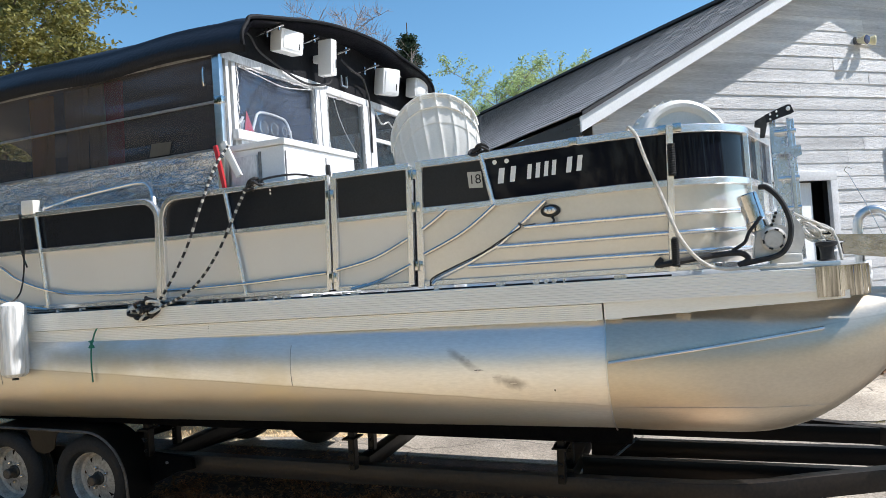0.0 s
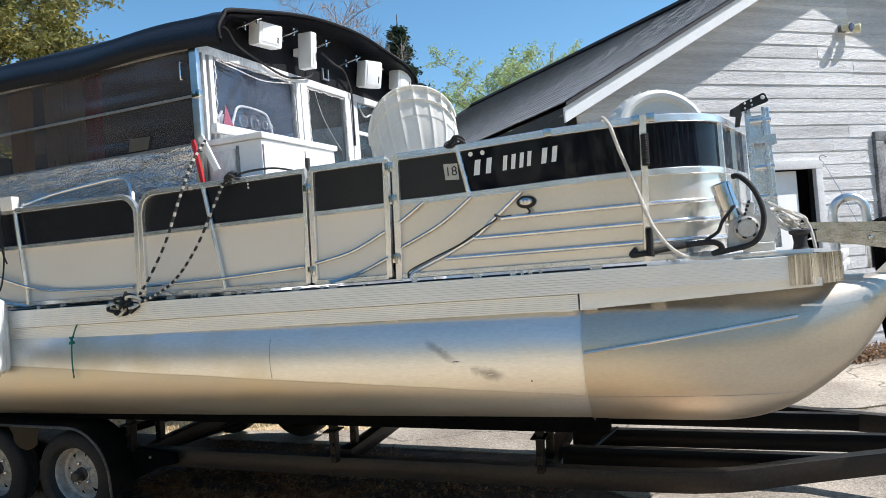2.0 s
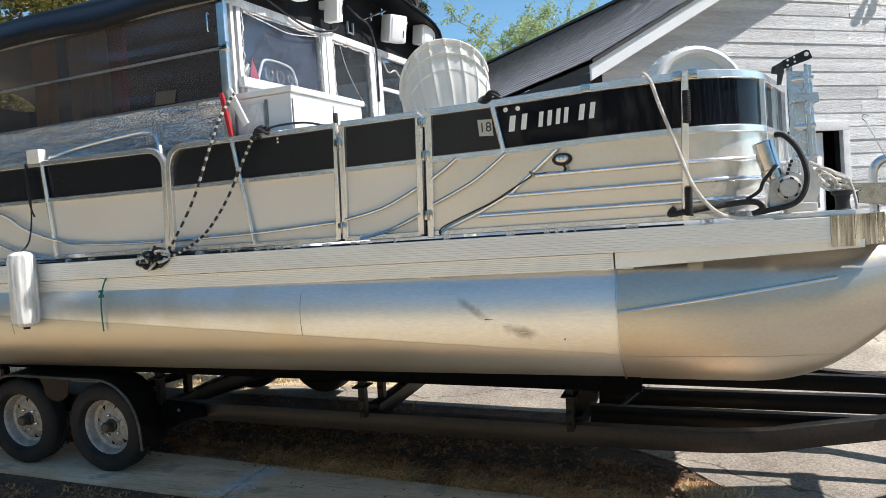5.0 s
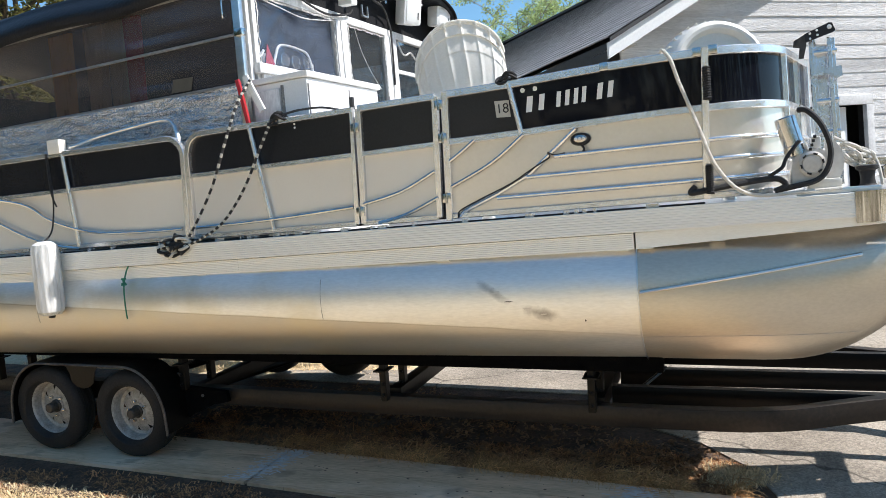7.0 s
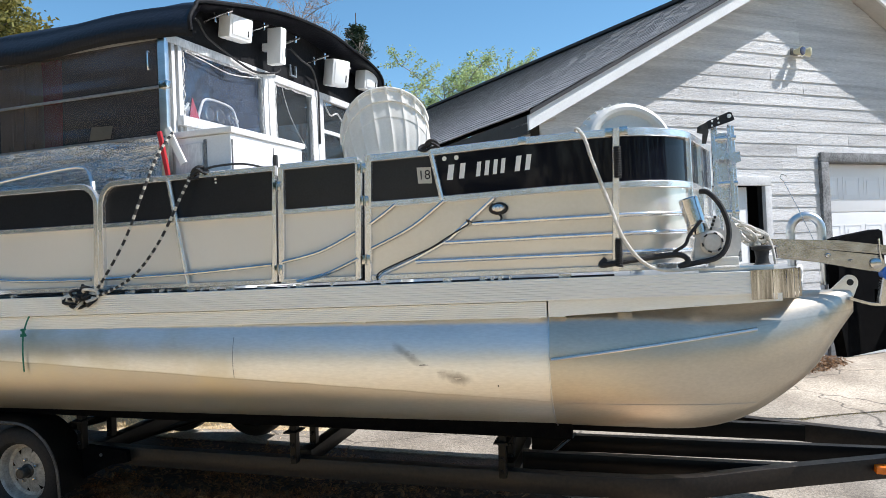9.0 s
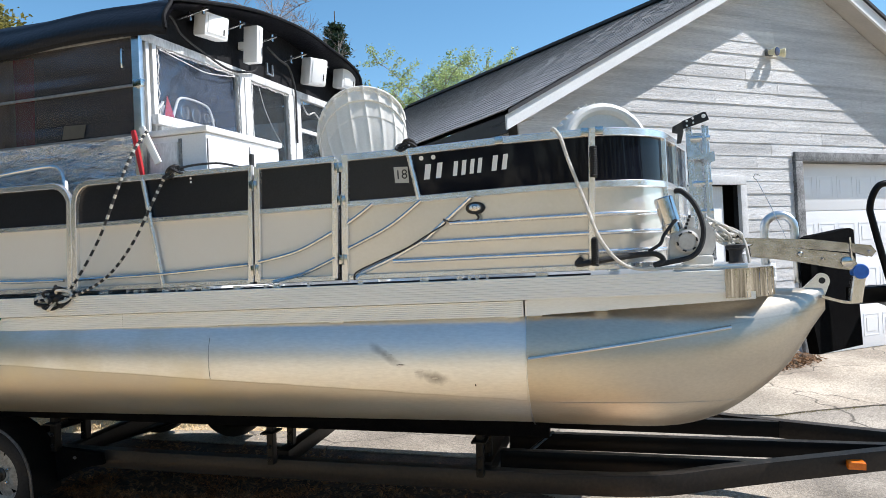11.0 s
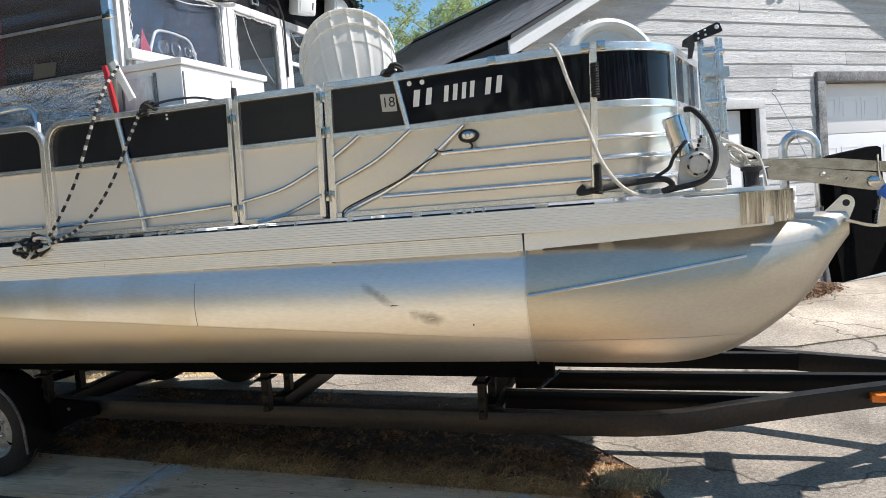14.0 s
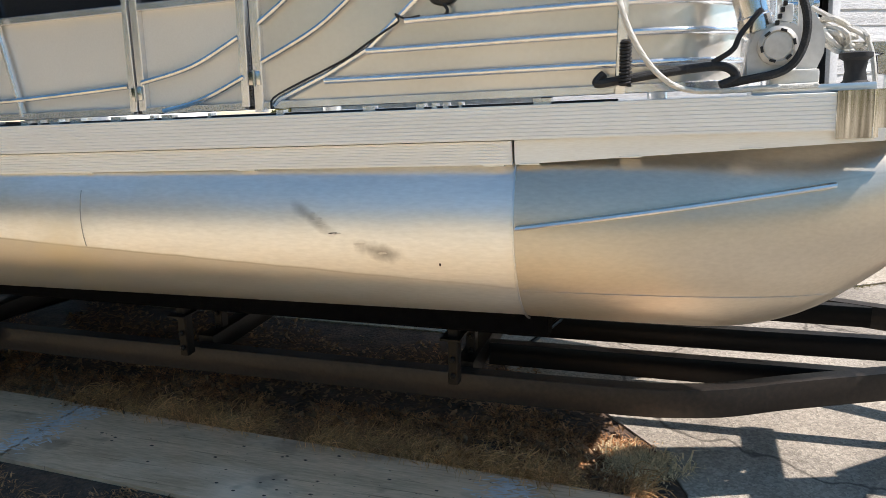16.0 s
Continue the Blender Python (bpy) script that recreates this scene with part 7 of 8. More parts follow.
single("tangled_line", tangle, ROPE_WHITE, DECK, "tangled white line behind the windlass", "rope", kind="stuff")
# rope post
post = thing("rope_bollard", DECK, "black rubber spool bollard on the bow deck", "bollard", at=(1.77, 0.06, 0))
bm = bmn()
lathe(bm, [(0.045, 0.0), (0.047, 0.012), (0.030, 0.025), (0.026, 0.05), (0.030, 0.078), (0.042, 0.086), (0.042, 0.098), (0.02, 0.102)], 24, Matrix.Translation((1.77, 0.06, 0.002)))
part("spool", bm, RUBBER, post)
# bow roller arm
arm = thing("anchor_roller", DECK, "stainless anchor roller channel over the bow", "anchor roller", at=(1.9, 0.2, 0.0))
ay = 0.17
for dy in (0.0, 0.06):
    bm = bmn()
    prism(bm, [(1.765, 0.112), (2.28, 0.042), (2.335, 0.022), (2.355, 0.045), (2.335, 0.072), (2.10, 0.110), (1.765, 0.135)], Matrix.Translation((0, ay + dy, 0)) @ Matrix.Rotation(radians(90), 4, "X"), 0.005)
    part("side_plate", bm, ROLLER_STEEL, arm)
    bm = bmn()
    prism(bm, [(1.845, 0.092), (1.87, 0.100), (2.26, 0.038), (2.28, -0.01), (2.25, -0.032), (2.19, -0.02), (2.02, 0.018), (1.85, 0.045)], Matrix.Translation((0, ay + dy + 0.004, 0)) @ Matrix.Rotation(radians(90), 4, "X"), 0.004)
    part("side_plate", bm, ROLLER_STEEL, arm)
bm = bmn()
prism(bm, [(1.86, 0.060), (2.12, 0.02), (2.12, 0.026), (1.86, 0.068)], Matrix.Translation((0, ay + 0.055, 0)) @ Matrix.Rotation(radians(90), 4, "X"), 0.05)
part("channel_floor", bm, STAINLESS, arm)
for x, z, r in ((2.235, 0.005, 0.022), (2.05, 0.048, 0.010), (2.14, 0.022, 0.006), (2.325, 0.045, 0.007)):
    bm = bmn()
    lathe(bm, [(r, 0), (r, 0.01), (r * 0.6, 0.014)], 14, Matrix.Translation((x, ay - 0.006, z)) @ Matrix.Rotation(radians(90), 4, "X"))
    part("pivot_bolt", bm, STAINLESS, arm)
bm = bmn()
lathe(bm, [(0.030, -0.03), (0.034, -0.02), (0.034, 0.02), (0.030, 0.03)], 20, Matrix.Translation((2.29, ay + 0.02, -0.04)) @ Matrix.Rotation(radians(90), 4, "X"))
part("roller", bm, BLUE, arm, "blue keel roller")
bm = bmn()
tube(bm, [(2.255, ay - 0.012, 0.01), (2.25, ay - 0.014, 0.11)], 0.004, 6)
part("pin", bm, STAINLESS, arm)
bm = bmn()
bar(bm, [(2.285, ay + 0.02, -0.06), (2.265, ay + 0.02, -0.17)], 0.05, 0.05, normal=(0, -1, 0))
bar(bm, smooth_line([(2.28, ay + 0.02, -0.17), (2.21, ay + 0.02, -0.168), (2.12, ay, -0.14)], 5), 0.05, 0.014)
part("strut", bm, STAINLESS, arm, "bent steel strut under the roller")
# ladder folded on the bow rail
lad = thing("boarding_ladder", DECK, "folded aluminium boarding ladder on the bow gate", "ladder", at=(1.6, 0.5, 0.0))
for x, y in ((1.636, 0.44), (1.650, 0.475), (1.712, 0.455), (1.730, 0.49)):
    bm = bmn()
    bar(bm, [(x, y, 0.03), (x - 0.008, y, 0.69)], 0.020, 0.018, normal=(0, -1, 0))
    part("ladder_rail", bm, SKY_TINTED_ALLOY, lad)
for z in (0.12, 0.26, 0.40, 0.53, 0.62):
    bm = bmn()
    box(bm, 1.632, 1.735, 0.45, 0.50, z, z + 0.020, 0.004)
    part("ladder_step", bm, SKY_TINTED_ALLOY, lad)
bm = bmn()
prism(bm, [(1.622, 0.545), (1.745, 0.555), (1.748, 0.510), (1.720, 0.500), (1.700, 0.522), (1.622, 0.520)], Matrix.Translation((0, 0.425, 0)) @ Matrix.Rotation(radians(90), 4, "X"), 0.012)
part("hinge_plate", bm, SKY_TINTED_ALLOY, lad)
bm = bmn()
prism(bm, [(1.655, 0.20), (1.702, 0.20), (1.698, 0.66), (1.648, 0.66)], Matrix.Translation((0, 0.495, 0)) @ Matrix.Rotation(radians(90), 4, "X"), 0.004)
part("tread_plate", bm, SKY_TINTED_ALLOY, lad)
front_y = Matrix.Translation((0, 0.385, 0)) @ Matrix.Rotation(radians(90), 4, "X")
bm = bmn()
prism(bm, [(1.604, 0.668), (1.600, 0.705), (1.700, 0.742), (1.712, 0.738), (1.724, 0.704), (1.712, 0.698)], front_y, 0.012)
part("pivot_arm", bm, INK, lad, "black drilled pivot arm")
bm = bmn()
prism(bm, [(1.552, 0.655), (1.556, 0.682), (1.602, 0.704), (1.606, 0.655), (1.592, 0.600), (1.572, 0.600), (1.578, 0.648)], front_y, 0.010)
part("bracket", bm, HUB, lad, "dark grey hinge bracket")
for x, z, r in ((1.622, 0.682, 0.005), (1.622, 0.704, 0.005), (1.652, 0.694, 0.005), (1.650, 0.714, 0.005), (1.700, 0.722, 0.010)):
    bm = bmn()
    lathe(bm, [(r, 0), (r, 0.003), (r * 0.6, 0.005)], 10, Matrix.Translation((x, 0.3735, z)) @ Matrix.Rotation(radians(90), 4, "X"))
    part("rivet", bm, DECAL_WHITE, lad)
# hoop handle on the bow
bm = bmn()
hp = [(1.985, 0.62, -0.02), (1.985, 0.62, 0.14)] + [(2.055 - 0.07 * math.cos(a), 0.62, 0.17 + 0.07 * math.sin(a)) for a in [math.pi * k / 10 for k in range(11)]] + [(2.125, 0.62, 0.14), (2.13, 0.62, -0.10)]
tube(bm, hp, 0.021, 14)
single("grab_hoop", bm, ALU, DECK, "brushed aluminium grab hoop at the bow", "handle")
bm = bmn()
rows = []
for i in range(9):
    rows.append([(1.86 + 0.02 * i, 0.5 + 0.02 * k, 0.055 + 0.03 * math.sin(math.pi * i / 8) * math.sin(math.pi * k / 6) + 0.006 * noise.noise((i, k, 3))) for k in range(7)])
strip(bm, rows)
single("white_cloth", bm, DECAL_WHITE, DECK, "crumpled white cloth on the bow", "cloth")

bm = bmn()
tube(bm, [(1.943, 0.5, 0.41), (2.0, 0.5, 0.28), (2.09, 0.5, 0.05), (2.085, 0.5, -0.03)], 0.0018, 6)
tube(bm, smooth_line([(1.943, 0.5, 0.41), (1.93, 0.5, 0.425), (1.94, 0.5, 0.44), (1.96, 0.5, 0.43)], 4), 0.002, 5)
single("whip_antenna", bm, STAINLESS, DECK, "thin whip antenna rising from the bow", "antenna")

# winch stand of the trailer: carpeted pads, black hoop and post
stand = thing("winch_stand", GROUND, "black trailer winch stand with carpeted pads", "winch stand", at=(2.8, 1.0, 0.4))
M = GROUND.inverted() @ DECK
py = 0.55
bm = bmn()
pad_dir = Vector((0.31, 0.40, 0)).normalized()
pm = Matrix.Translation((2.12, 0.50, 0)) @ Matrix((( pad_dir.x, 0, pad_dir.y, 0), (pad_dir.y, 0, -pad_dir.x, 0), (0, 1, 0, 0), (0, 0, 0, 1)))
prism(bm, [(0.0, 0.118), (0.05, 0.128), (0.44, 0.160), (0.48, 0.150), (0.52, -0.445), (0.04, -0.44), (0.0, -0.30)], M @ pm, 0.05)
part("bow_pad", bm, CARPET, stand, "black carpeted bow stop pad")
bm = bmn()
bar(bm, [M @ Vector((2.35, py + 0.03, -0.17)), M @ Vector((3.0, py + 0.25, -0.16))], 0.06, 0.08)
part("arm", bm, DARK_STEEL, stand)
bm = bmn()
hp = [(2.545, 0.6, -0.167), (2.475, 0.6, 0.17), (2.465, 0.6, 0.26), (2.50, 0.6, 0.345), (2.56, 0.62, 0.365), (2.68, 0.66, 0.365), (2.76, 0.7, 0.30), (2.80, 0.72, -0.16)]
tube(bm, [M @ Vector(p) for p in smooth_line(hp, 6)], 0.016, 12)
part("guard_hoop", bm, DARK_STEEL, stand, "black tubular hoop")
bm = bmn()
box(bm, 2.58, 2.66, 0.42, 1.10, 1.16, 1.24, 0.006)
part("crossbar", bm, DARK_STEEL, stand)
bm = bmn()
box(bm, 2.64, 2.84, 0.42, 0.70, 1.06, 1.155, 0.01)
part("winch_box", bm, DARK_STEEL, stand)
bm = bmn()
bar(bm, [(2.80, 0.70, 1.03), (2.95, 0.95, 0.40)], 0.07, 0.07)
part("upright", bm, DARK_STEEL, stand)
bm = bmn()
bar(bm, [M @ Vector((2.95, 0.8, -0.16)), (3.0, 1.2, 0.40)], 0.08, 0.08)
part("upright", bm, DARK_STEEL, stand)


# ---- trees ----
def tree(m, height, spread, mat, bark, label, seed, leaves=2600, leaf=0.10, kind="round", trunk=0.14, limbs=14, bare=False):
    rn = random.Random(seed)
    t = thing("tree", m, label, "tree")
    bm = bmn()
    pts = [(0, 0, -0.4)]
    x = y = 0.0
    for k in range(1, 9):
        x += rn.uniform(-0.06, 0.06) * height / 8
        y += rn.uniform(-0.06, 0.06) * height / 8
        pts.append((x, y, height * k / 8 * 0.97))
    tube(bm, pts, trunk, 9, r_end=0.012)
    tips = []
    for k in range(limbs):
        h = height * (0.22 + 0.74 * k / limbs)
        base = Vector(pts[min(8, int(h / height * 8))])
        base.z = h * 0.97
        a = k * 2.4 + rn.uniform(-0.4, 0.4)
        if kind == "spruce":
            ln, upz = spread * (1.0 - h / height) + 0.03, -0.12
        else:
            ln = spread * (0.55 + 0.6 * math.sin(math.pi * min(1, (h / height - 0.12) / 0.95))) * rn.uniform(0.6, 1.05)
            upz = rn.uniform(0.35, 0.9)
        d = Vector((math.cos(a), math.sin(a), upz))
        line = [base, base + d * ln * 0.35, base + d * ln * 0.7 + Vector((0, 0, 0.05 * ln)), base + d * ln]
        tube(bm, smooth_line(line, 2), trunk * 0.35 * (1.1 - h / height) + 0.012, 6, r_end=0.006)
        for s in (0.35, 0.55, 0.75, 0.92, 1.0):
            p = base + d * ln * s
            for q in range(2 if not bare else 4):
                e = p + Vector((rn.uniform(-1, 1), rn.uniform(-1, 1), rn.uniform(-0.2, 1))) * ln * (0.30 if kind != "spruce" else 0.14)
                tube(bm, [p, (p + e) / 2 + Vector((0, 0, 0.02)), e], 0.006 if bare else 0.010, 4, r_end=0.003)
                tips.append((p, e))
                if bare:
                    for w in range(3):
                        g = e + Vector((rn.uniform(-1, 1), rn.uniform(-1, 1), rn.uniform(0, 1.2))) * ln * 0.18
                        tube(bm, [(p + e) / 2, g], 0.004, 3, r_end=0.002)
    part("trunk", bm, bark, t)
    if bare:
        return t
    verts, faces = [], []
    for k in range(leaves):
        p, e = tips[rn.randrange(len(tips))]
        c = p.lerp(e, rn.uniform(0.2, 1.25)) + Vector((rn.gauss(0, 1), rn.gauss(0, 1), rn.gauss(0, 0.8))) * leaf * 1.6
        s = leaf * rn.uniform(0.5, 1.3)
        u = Vector((rn.uniform(-1, 1), rn.uniform(-1, 1), rn.uniform(-0.6, 0.6))).normalized()
        v = u.cross(Vector((rn.uniform(-1, 1), rn.uniform(-1, 1), rn.uniform(-1, 1)))).normalized()
        i = len(verts)
        verts += [c - u * s, c + v * s * 0.45, c + u * s, c - v * s * 0.45]
        faces.append((i, i + 1, i + 2, i + 3))
    me = bpy.data.meshes.new("crown")
    me.from_pydata(verts, [], faces)
    me.materials.append(mat)
    ob = new("crown", me)
    ob.parent = t
    tagged(ob, kind="stuff")
    return t


tree(pose(-10.3, 6.7, 0.3), 7.5, 2.1, LEAF_OLIVE, BARK, "tall olive-green tree behind the boat cabin", 3, 42000, 0.056, trunk=0.2, limbs=30)
tree(pose(-13.5, 9.5, 0.3), 8.5, 2.6, LEAF_OLIVE, BARK, "tall olive tree with yellow tips at the lot's edge", 5, 42000, 0.06, trunk=0.2, limbs=30)
tree(pose(-7.4, 15.5, 0.3), 8.6, 1.7, LEAF_FRESH, TWIG, "bare grey birch above the cabin roof", 8, bare=True, trunk=0.09, limbs=44)
tree(pose(-6.05, 16.5, 0.3), 8.35, 2.2, LEAF_DARK, BARK, "dark green spruce behind the roof", 9, 22000, 0.05, kind="spruce", trunk=0.12, limbs=70)
tree(pose(-4.0, 18.0, 0.3), 6.6, 2.0, LEAF_FRESH, TWIG, "young tree in fresh spring leaf", 12, 17000, 0.045, trunk=0.08, limbs=22)
tree(pose(-2.3, 19.0, 0.3), 7.2, 1.3, LEAF_FRESH, TWIG, "slim young tree in fresh spring leaf", 14, 11000, 0.042, trunk=0.07, limbs=20)
tree(pose(-3.9, 20.0, 0.3), 6.2, 1.9, LEAF_FRESH, TWIG, "low bushy tree in spring leaf", 15, 26000, 0.045, trunk=0.07, limbs=18)
tree(pose(16.0, 17.0, 0.3), 9.5, 2.4, LEAF_FRESH, TWIG, "bare grey tree beyond the garage", 21, bare=True, trunk=0.12, limbs=26)

# far woods round the lot, unseen, shaping reflections and bounced light: tall on the street side, low beyond the garage
rn = random.Random(31)
verts, faces = [], []


def wood_tree(x, y, h, w, n):
    for q in range(n):
        t = rn.random() ** 0.8
        rad = w * (1.05 - t) * math.sqrt(rn.random())
        a = rn.uniform(0, 2 * math.pi)
        c = Vector((x + rad * math.cos(a), y + rad * math.sin(a), -0.6 + h * (0.12 + 0.88 * t)))
        s = rn.uniform(0.2, 0.5)
        u = Vector((rn.uniform(-1, 1), rn.uniform(-1, 1), rn.uniform(-1, 0.3))).normalized()
        v = u.cross(Vector((rn.uniform(-1, 1), rn.uniform(-1, 1), rn.uniform(-1, 1)))).normalized()
        i = len(verts)
        verts.extend([c - u * s, c + v * s * 0.6, c + u * s, c - v * s * 0.6])
        faces.append((i, i + 1, i + 2, i + 3))


for k in range(70):
    a = math.pi + math.pi * (k + rn.uniform(-0.3, 0.3)) / 69
    r = rn.uniform(24, 34)
    wood_tree(r * math.cos(a), r * math.sin(a), rn.uniform(6.0, 10.5), rn.uniform(1.4, 2.4), 230)
for k in range(40):
    a = math.pi * (k + rn.uniform(-0.4, 0.4)) / 39
    r = rn.uniform(34, 44)
    wood_tree(r * math.cos(a), r * math.sin(a), rn.uniform(2.2, 3.6), rn.uniform(1.5, 2.5), 120)
me = bpy.data.meshes.new("far_woods")
me.from_pydata(verts, [], faces)
me.materials.append(LEAF_OLIVE)
tagged(new("far_woods", me), "unseen olive line of woods round the lot", "woods", kind="stuff")
# taller unseen trees, added so tubes and side windows mirror something dark
verts, faces = [], []
for k in range(26):
    a = math.pi + 1.0 * (k + rn.uniform(-0.3, 0.3)) / 25
    r = rn.uniform(17, 24)
    wood_tree(r * math.cos(a), r * math.sin(a), rn.uniform(8, 12), rn.uniform(1.6, 2.6), 380)
me = bpy.data.meshes.new("near_woods")
me.from_pydata(verts, [], faces)
me.materials.append(LEAF_DARK)
tagged(new("near_woods", me), "unseen tall dark trees added for reflections", "woods", kind="stuff")


# ---- dead grass ----
def tufts(name, count, place, h0, h1, lay, mat, label, seed, z=0.0):
    rn = random.Random(seed)
    verts, faces = [], []
    for k in range(count):
        x, y = place(rn)
        a = rn.uniform(0, 2 * math.pi)
        ln = rn.uniform(h0, h1)
        d = Vector((math.cos(a), math.sin(a), 0))
        s = Vector((-d.y, d.x, 0)) * rn.uniform(0.0013, 0.0046)
        b = Vector((x, y, z - 0.01))
        up = rn.uniform(0.15, 1.0) * (1 - lay)
        mid_ = b + d * ln * 0.4 + Vector((0, 0, ln * up * 0.7 + 0.012))
        tip = b + d * ln * rn.uniform(0.5, 1.0) + s * rn.uniform(-8, 8) + Vector((0, 0, ln * up * rn.uniform(0.0, 0.8) + 0.010))
        i = len(verts)
        verts += [b - s, b + s, mid_ + s * 0.8, mid_ - s * 0.8, tip]
        faces += [(i, i + 1, i + 2, i + 3), (i + 3, i + 2, i + 4)]
    me = bpy.data.meshes.new(name)
    me.from_pydata([GROUND @ v for v in verts], [], faces)
    me.materials.append(mat)
    return tagged(new(name, me), label, "grass", kind="stuff")


def under_trailer(rn):
    while True:
        x, y = rn.uniform(-3.2, 1.28), 0.2 + abs(rn.gauss(0, 0.36))
        if y < 1.6 and x + 0.8 * y < 1.75 and noise.noise((x * 2.2, y * 2.6, 4)) > -0.35 + 0.5 * (y > 0.6):
            return x, y


def near_strip(rn):
    while True:
        x, y = rn.uniform(-3.2, 1.6), -0.22 - 0.32 * rn.random()
        if noise.noise((x * 2.0, y * 3, 9)) > -0.15:
            return x, y


def straw_patch(rn):
    return 1.25 + rn.gauss(0, 0.07), 0.41 + rn.gauss(0, 0.05)


def crack_line(rn):
    u = rn.random() ** 1.5
    line = ((2.46, 3.0), (2.72, 3.155), (3.32, 3.455), (4.6, 3.86))
    k = min(2, int(u * 3))
    v = u * 3 - k
    return line[k][0] + (line[k + 1][0] - line[k][0]) * v + rn.gauss(0, 0.018), line[k][1] + (line[k + 1][1] - line[k][1]) * v + rn.gauss(0, 0.014)


def side_crack(rn):
    u = rn.random()
    return 2.30 + 0.32 * u + rn.gauss(0, 0.012), 3.83 - 0.17 * u + rn.gauss(0, 0.012)


tufts("dead_grass", 52000, under_trailer, 0.02, 0.09, 0.62, STRAW, "dead brown grass and litter under the trailer", 2)
tufts("dead_grass", 6000, near_strip, 0.03, 0.10, 0.7, STRAW, "thin dead grass on bare soil beside the boards", 3)
tufts("straw_tuft", 1500, straw_patch, 0.04, 0.11, 0.3, STRAW_PALE, "pale straw tuft at the drive's edge", 4)
tufts("weeds", 1100, crack_line, 0.02, 0.06, 0.4, WEED, "low weeds in the joint of the drive", 6)
def front_straw(rn):
    while True:
        x, y = rn.uniform(-5.0, 1.65), -0.45 - rn.expovariate(1 / 0.8)
        if y > -4.5 and noise.noise((x * 0.9, y * 0.9, 31)) > rn.uniform(-0.7, 0.25):
            return x, y


tufts("straw_tuft", 30000, front_straw, 0.03, 0.09, 0.6, STRAW_PALE, "pale dry straw lying in the sun before the boards", 21)


def board_edge(rn):
    while True:
        x = rn.uniform(-1.3, 1.3)
        if noise.noise((x * 3.1, 2.0, 7)) > -0.25:
            return x, 0.215 - 0.05 * x + abs(rn.gauss(0, 0.085))


def curls(name, count, place, mat, label, seed):
    """Thin dry strands, each bent into an arch or a hook."""
    rn = random.Random(seed)
    verts, faces = [], []
    for k in range(count):
        x, y = place(rn)
        a, bend = rn.uniform(0, 2 * math.pi), rn.uniform(-2.6, 2.6)
        ln, wide = rn.uniform(0.05, 0.15), rn.uniform(0.0010, 0.0026)
        rise, p = rn.uniform(0.2, 1.3), Vector((x, y, 0.0))
        i = len(verts)
        for q in range(6):
            d = Vector((math.cos(a), math.sin(a), 0))
            s = Vector((-d.y, d.x, 0.5)) * wide * (1 - 0.13 * q)
            verts += [p - s, p + s]
            p = p + (d * math.cos(rise) + Vector((0, 0, math.sin(rise)))) * ln / 5
            p.z = max(p.z, 0.006)
            a += bend / 5
            rise -= rn.uniform(0.2, 0.65)
        faces += [(i + 2 * q, i + 2 * q + 1, i + 2 * q + 3, i + 2 * q + 2) for q in range(5)]
    me = bpy.data.meshes.new(name)
    me.from_pydata([GROUND @ v for v in verts], [], faces)
    me.materials.append(mat)
    return tagged(new(name, me), label, "grass", kind="stuff")


curls("dead_grass", 7500, board_edge, CURLED, "curled dead grass along the plywood's edge", 12)


def far_lawn(rn):
    return rn.uniform(-5.0, -1.2), 1.75 + 1.9 * rn.random()


tufts("straw_tuft", 16000, far_lawn, 0.03, 0.09, 0.6, STRAW_PALE, "pale dry straw lying behind the trailer", 8)
tufts("weeds", 160, side_crack, 0.01, 0.03, 0.6, STRAW, "dead weeds in a crack of the apron", 7)


def bunk_straw(rn):
    return rn.choice((-1.62, -1.42, -0.42, -0.28)) + rn.gauss(0, 0.10), 0.046 + rn.gauss(0, 0.008)


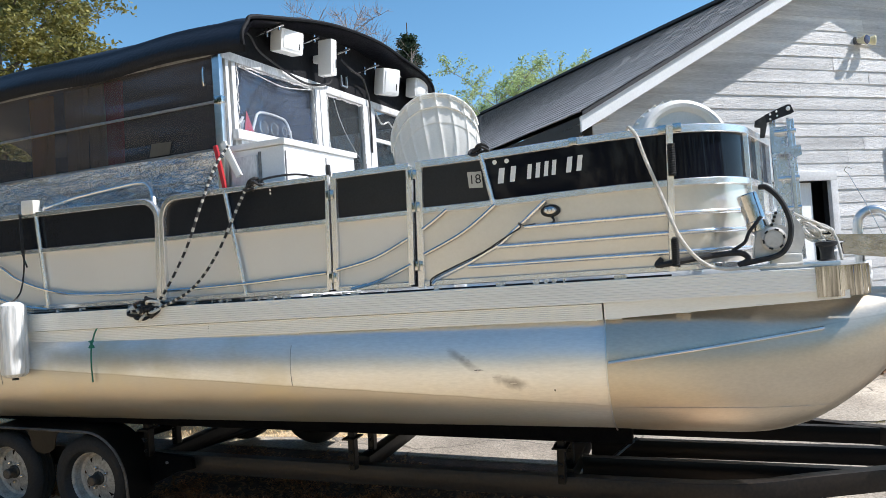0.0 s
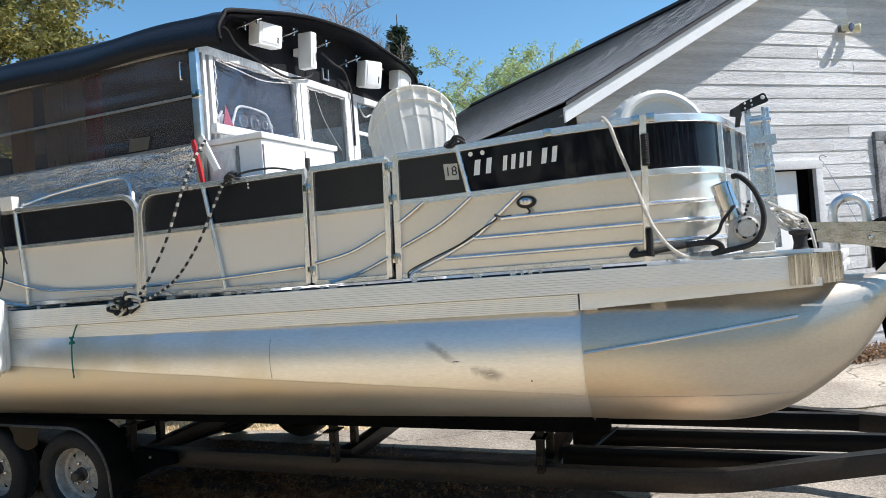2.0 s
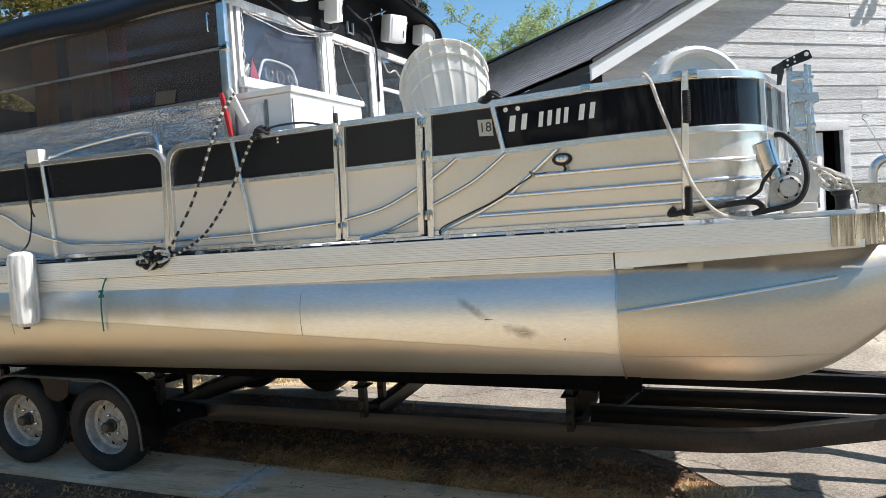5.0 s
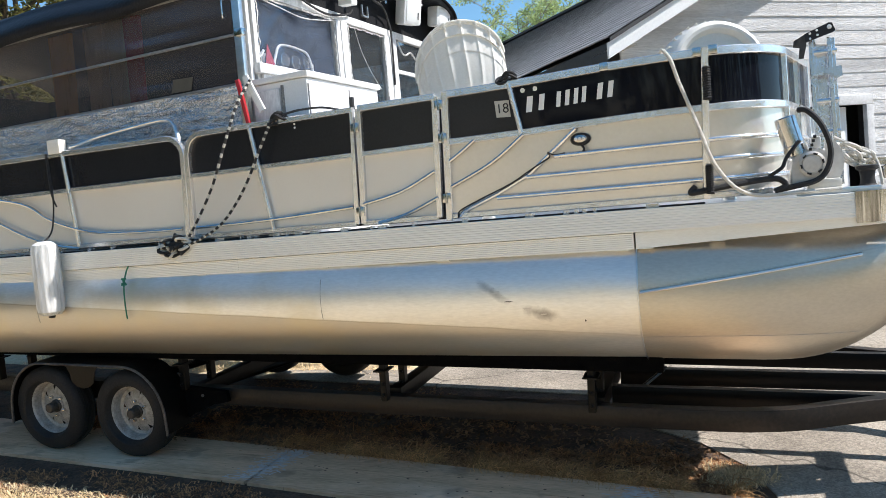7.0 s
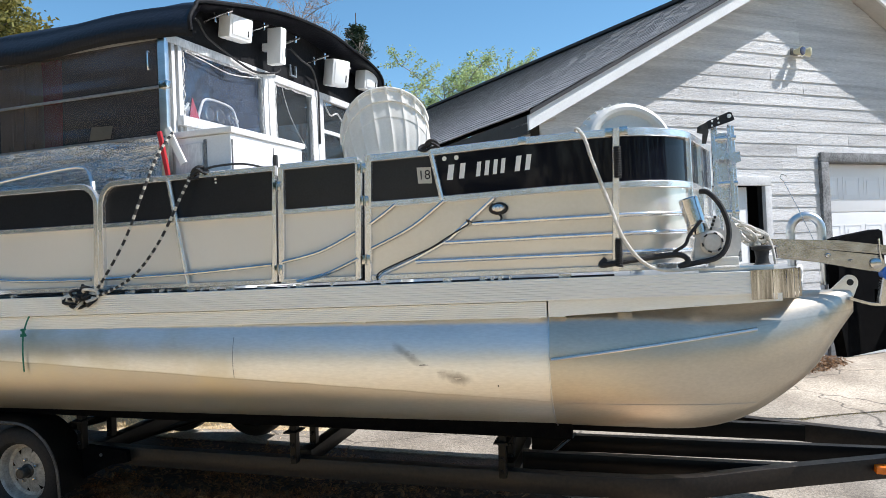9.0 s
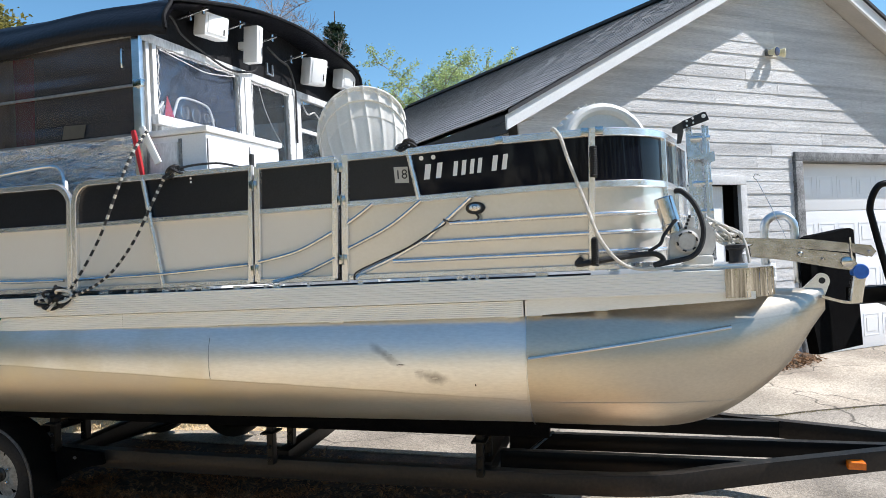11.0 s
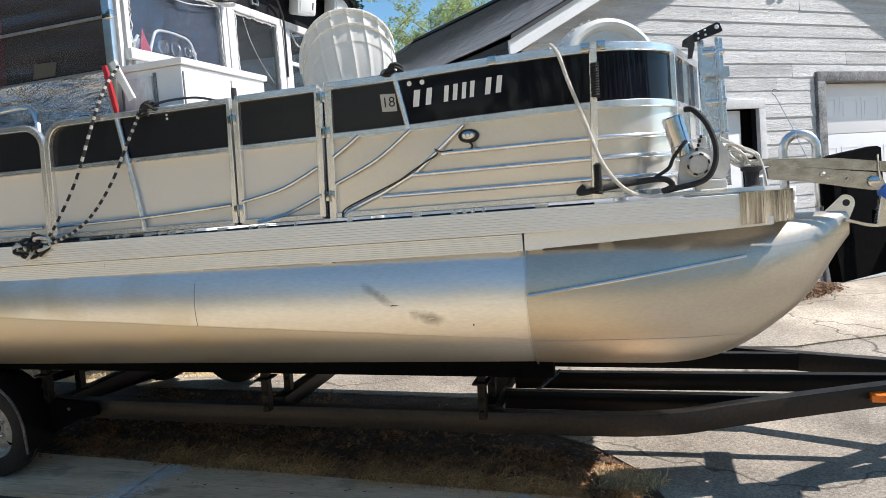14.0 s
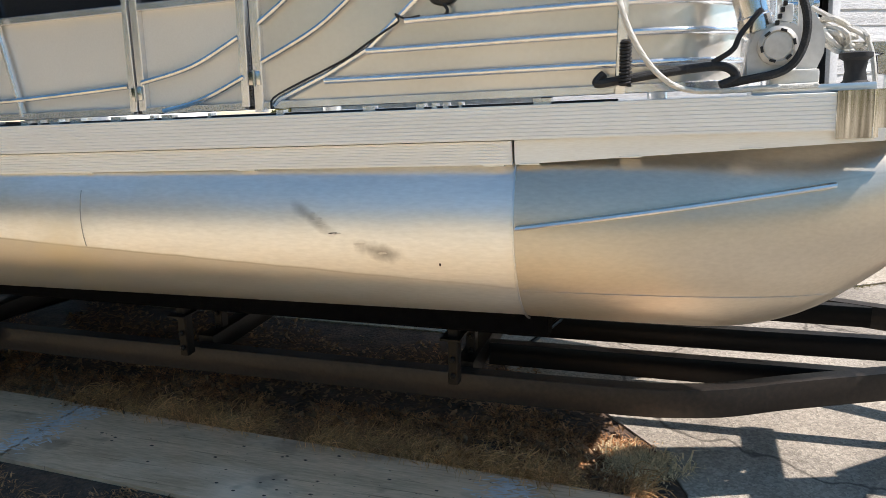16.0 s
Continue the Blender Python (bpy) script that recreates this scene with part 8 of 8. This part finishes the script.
tufts("straw_tuft", 500, bunk_straw, 0.02, 0.06, 0.8, STRAW_PALE, "dry straw caught along the carpeted bunk", 9, 0.722)
rl = random.Random(19)
LITTER = material("brown_leaves", (0.36, 0.22, 0.12), 0.8, 0.0, (0.17, 0.10, 0.055), 12, 80, 0.0, 0.05, (1, 1, 1), leaf_tint)
verts, faces = [], []
for k in range(7000):
    x, y = rl.uniform(-3.2, 1.2), 0.24 + 1.3 * rl.random()
    if x + 0.8 * y > 1.7 or noise.noise((x * 1.9, y * 2.3, 15)) < -0.2:
        continue
    c = Vector((x, y, 0.012 + 0.02 * rl.random()))
    s_ = rl.uniform(0.007, 0.024)
    u_ = Vector((rl.uniform(-1, 1), rl.uniform(-1, 1), rl.uniform(-0.4, 0.4))).normalized()
    v_ = u_.cross(Vector((rl.uniform(-0.5, 0.5), rl.uniform(-0.5, 0.5), 1))).normalized()
    n_ = u_.cross(v_)
    i = len(verts)
    verts += [c - u_ * s_, c + v_ * s_ * 0.5 + n_ * s_ * 0.3, c + u_ * s_ + n_ * s_ * 0.2, c - v_ * s_ * 0.5 + n_ * s_ * 0.3]
    faces += [(i, i + 1, i + 2), (i, i + 2, i + 3)]
me = bpy.data.meshes.new("leaf_litter")
me.from_pydata([GROUND @ v for v in verts], [], faces)
me.materials.append(LITTER)
tagged(new("leaf_litter", me), "brown leaf litter scattered on soil under the trailer", "leaves", kind="stuff")
verts, faces = [], []
for k in range(1100):
    u = rl.random()
    spread = 0.5 + math.sin(math.pi * u)
    c = Vector((2.62 + 0.70 * u + rl.gauss(0, 0.06) * spread, 4.66 + 0.78 * u + rl.gauss(0, 0.06) * spread, 0.02 + rl.random() ** 2 * 0.09 * spread))
    s_ = rl.uniform(0.014, 0.034)
    u_ = Vector((rl.uniform(-1, 1), rl.uniform(-1, 1), rl.uniform(-0.6, 0.6))).normalized()
    v_ = u_.cross(Vector((rl.uniform(-0.5, 0.5), rl.uniform(-0.5, 0.5), 1))).normalized()
    n_ = u_.cross(v_)
    i = len(verts)
    verts += [c - u_ * s_, c + v_ * s_ * 0.45 + n_ * s_ * 0.3, c + u_ * s_ + n_ * s_ * 0.2, c - v_ * s_ * 0.45 + n_ * s_ * 0.3]
    faces += [(i, i + 1, i + 2), (i, i + 2, i + 3)]
me = bpy.data.meshes.new("leaf_pile")
me.from_pydata([GROUND @ v for v in verts], [], faces)
me.materials.append(LITTER)
tagged(new("leaf_pile", me), "pile of dry brown leaves by the garage wall", "leaves", kind="stuff")
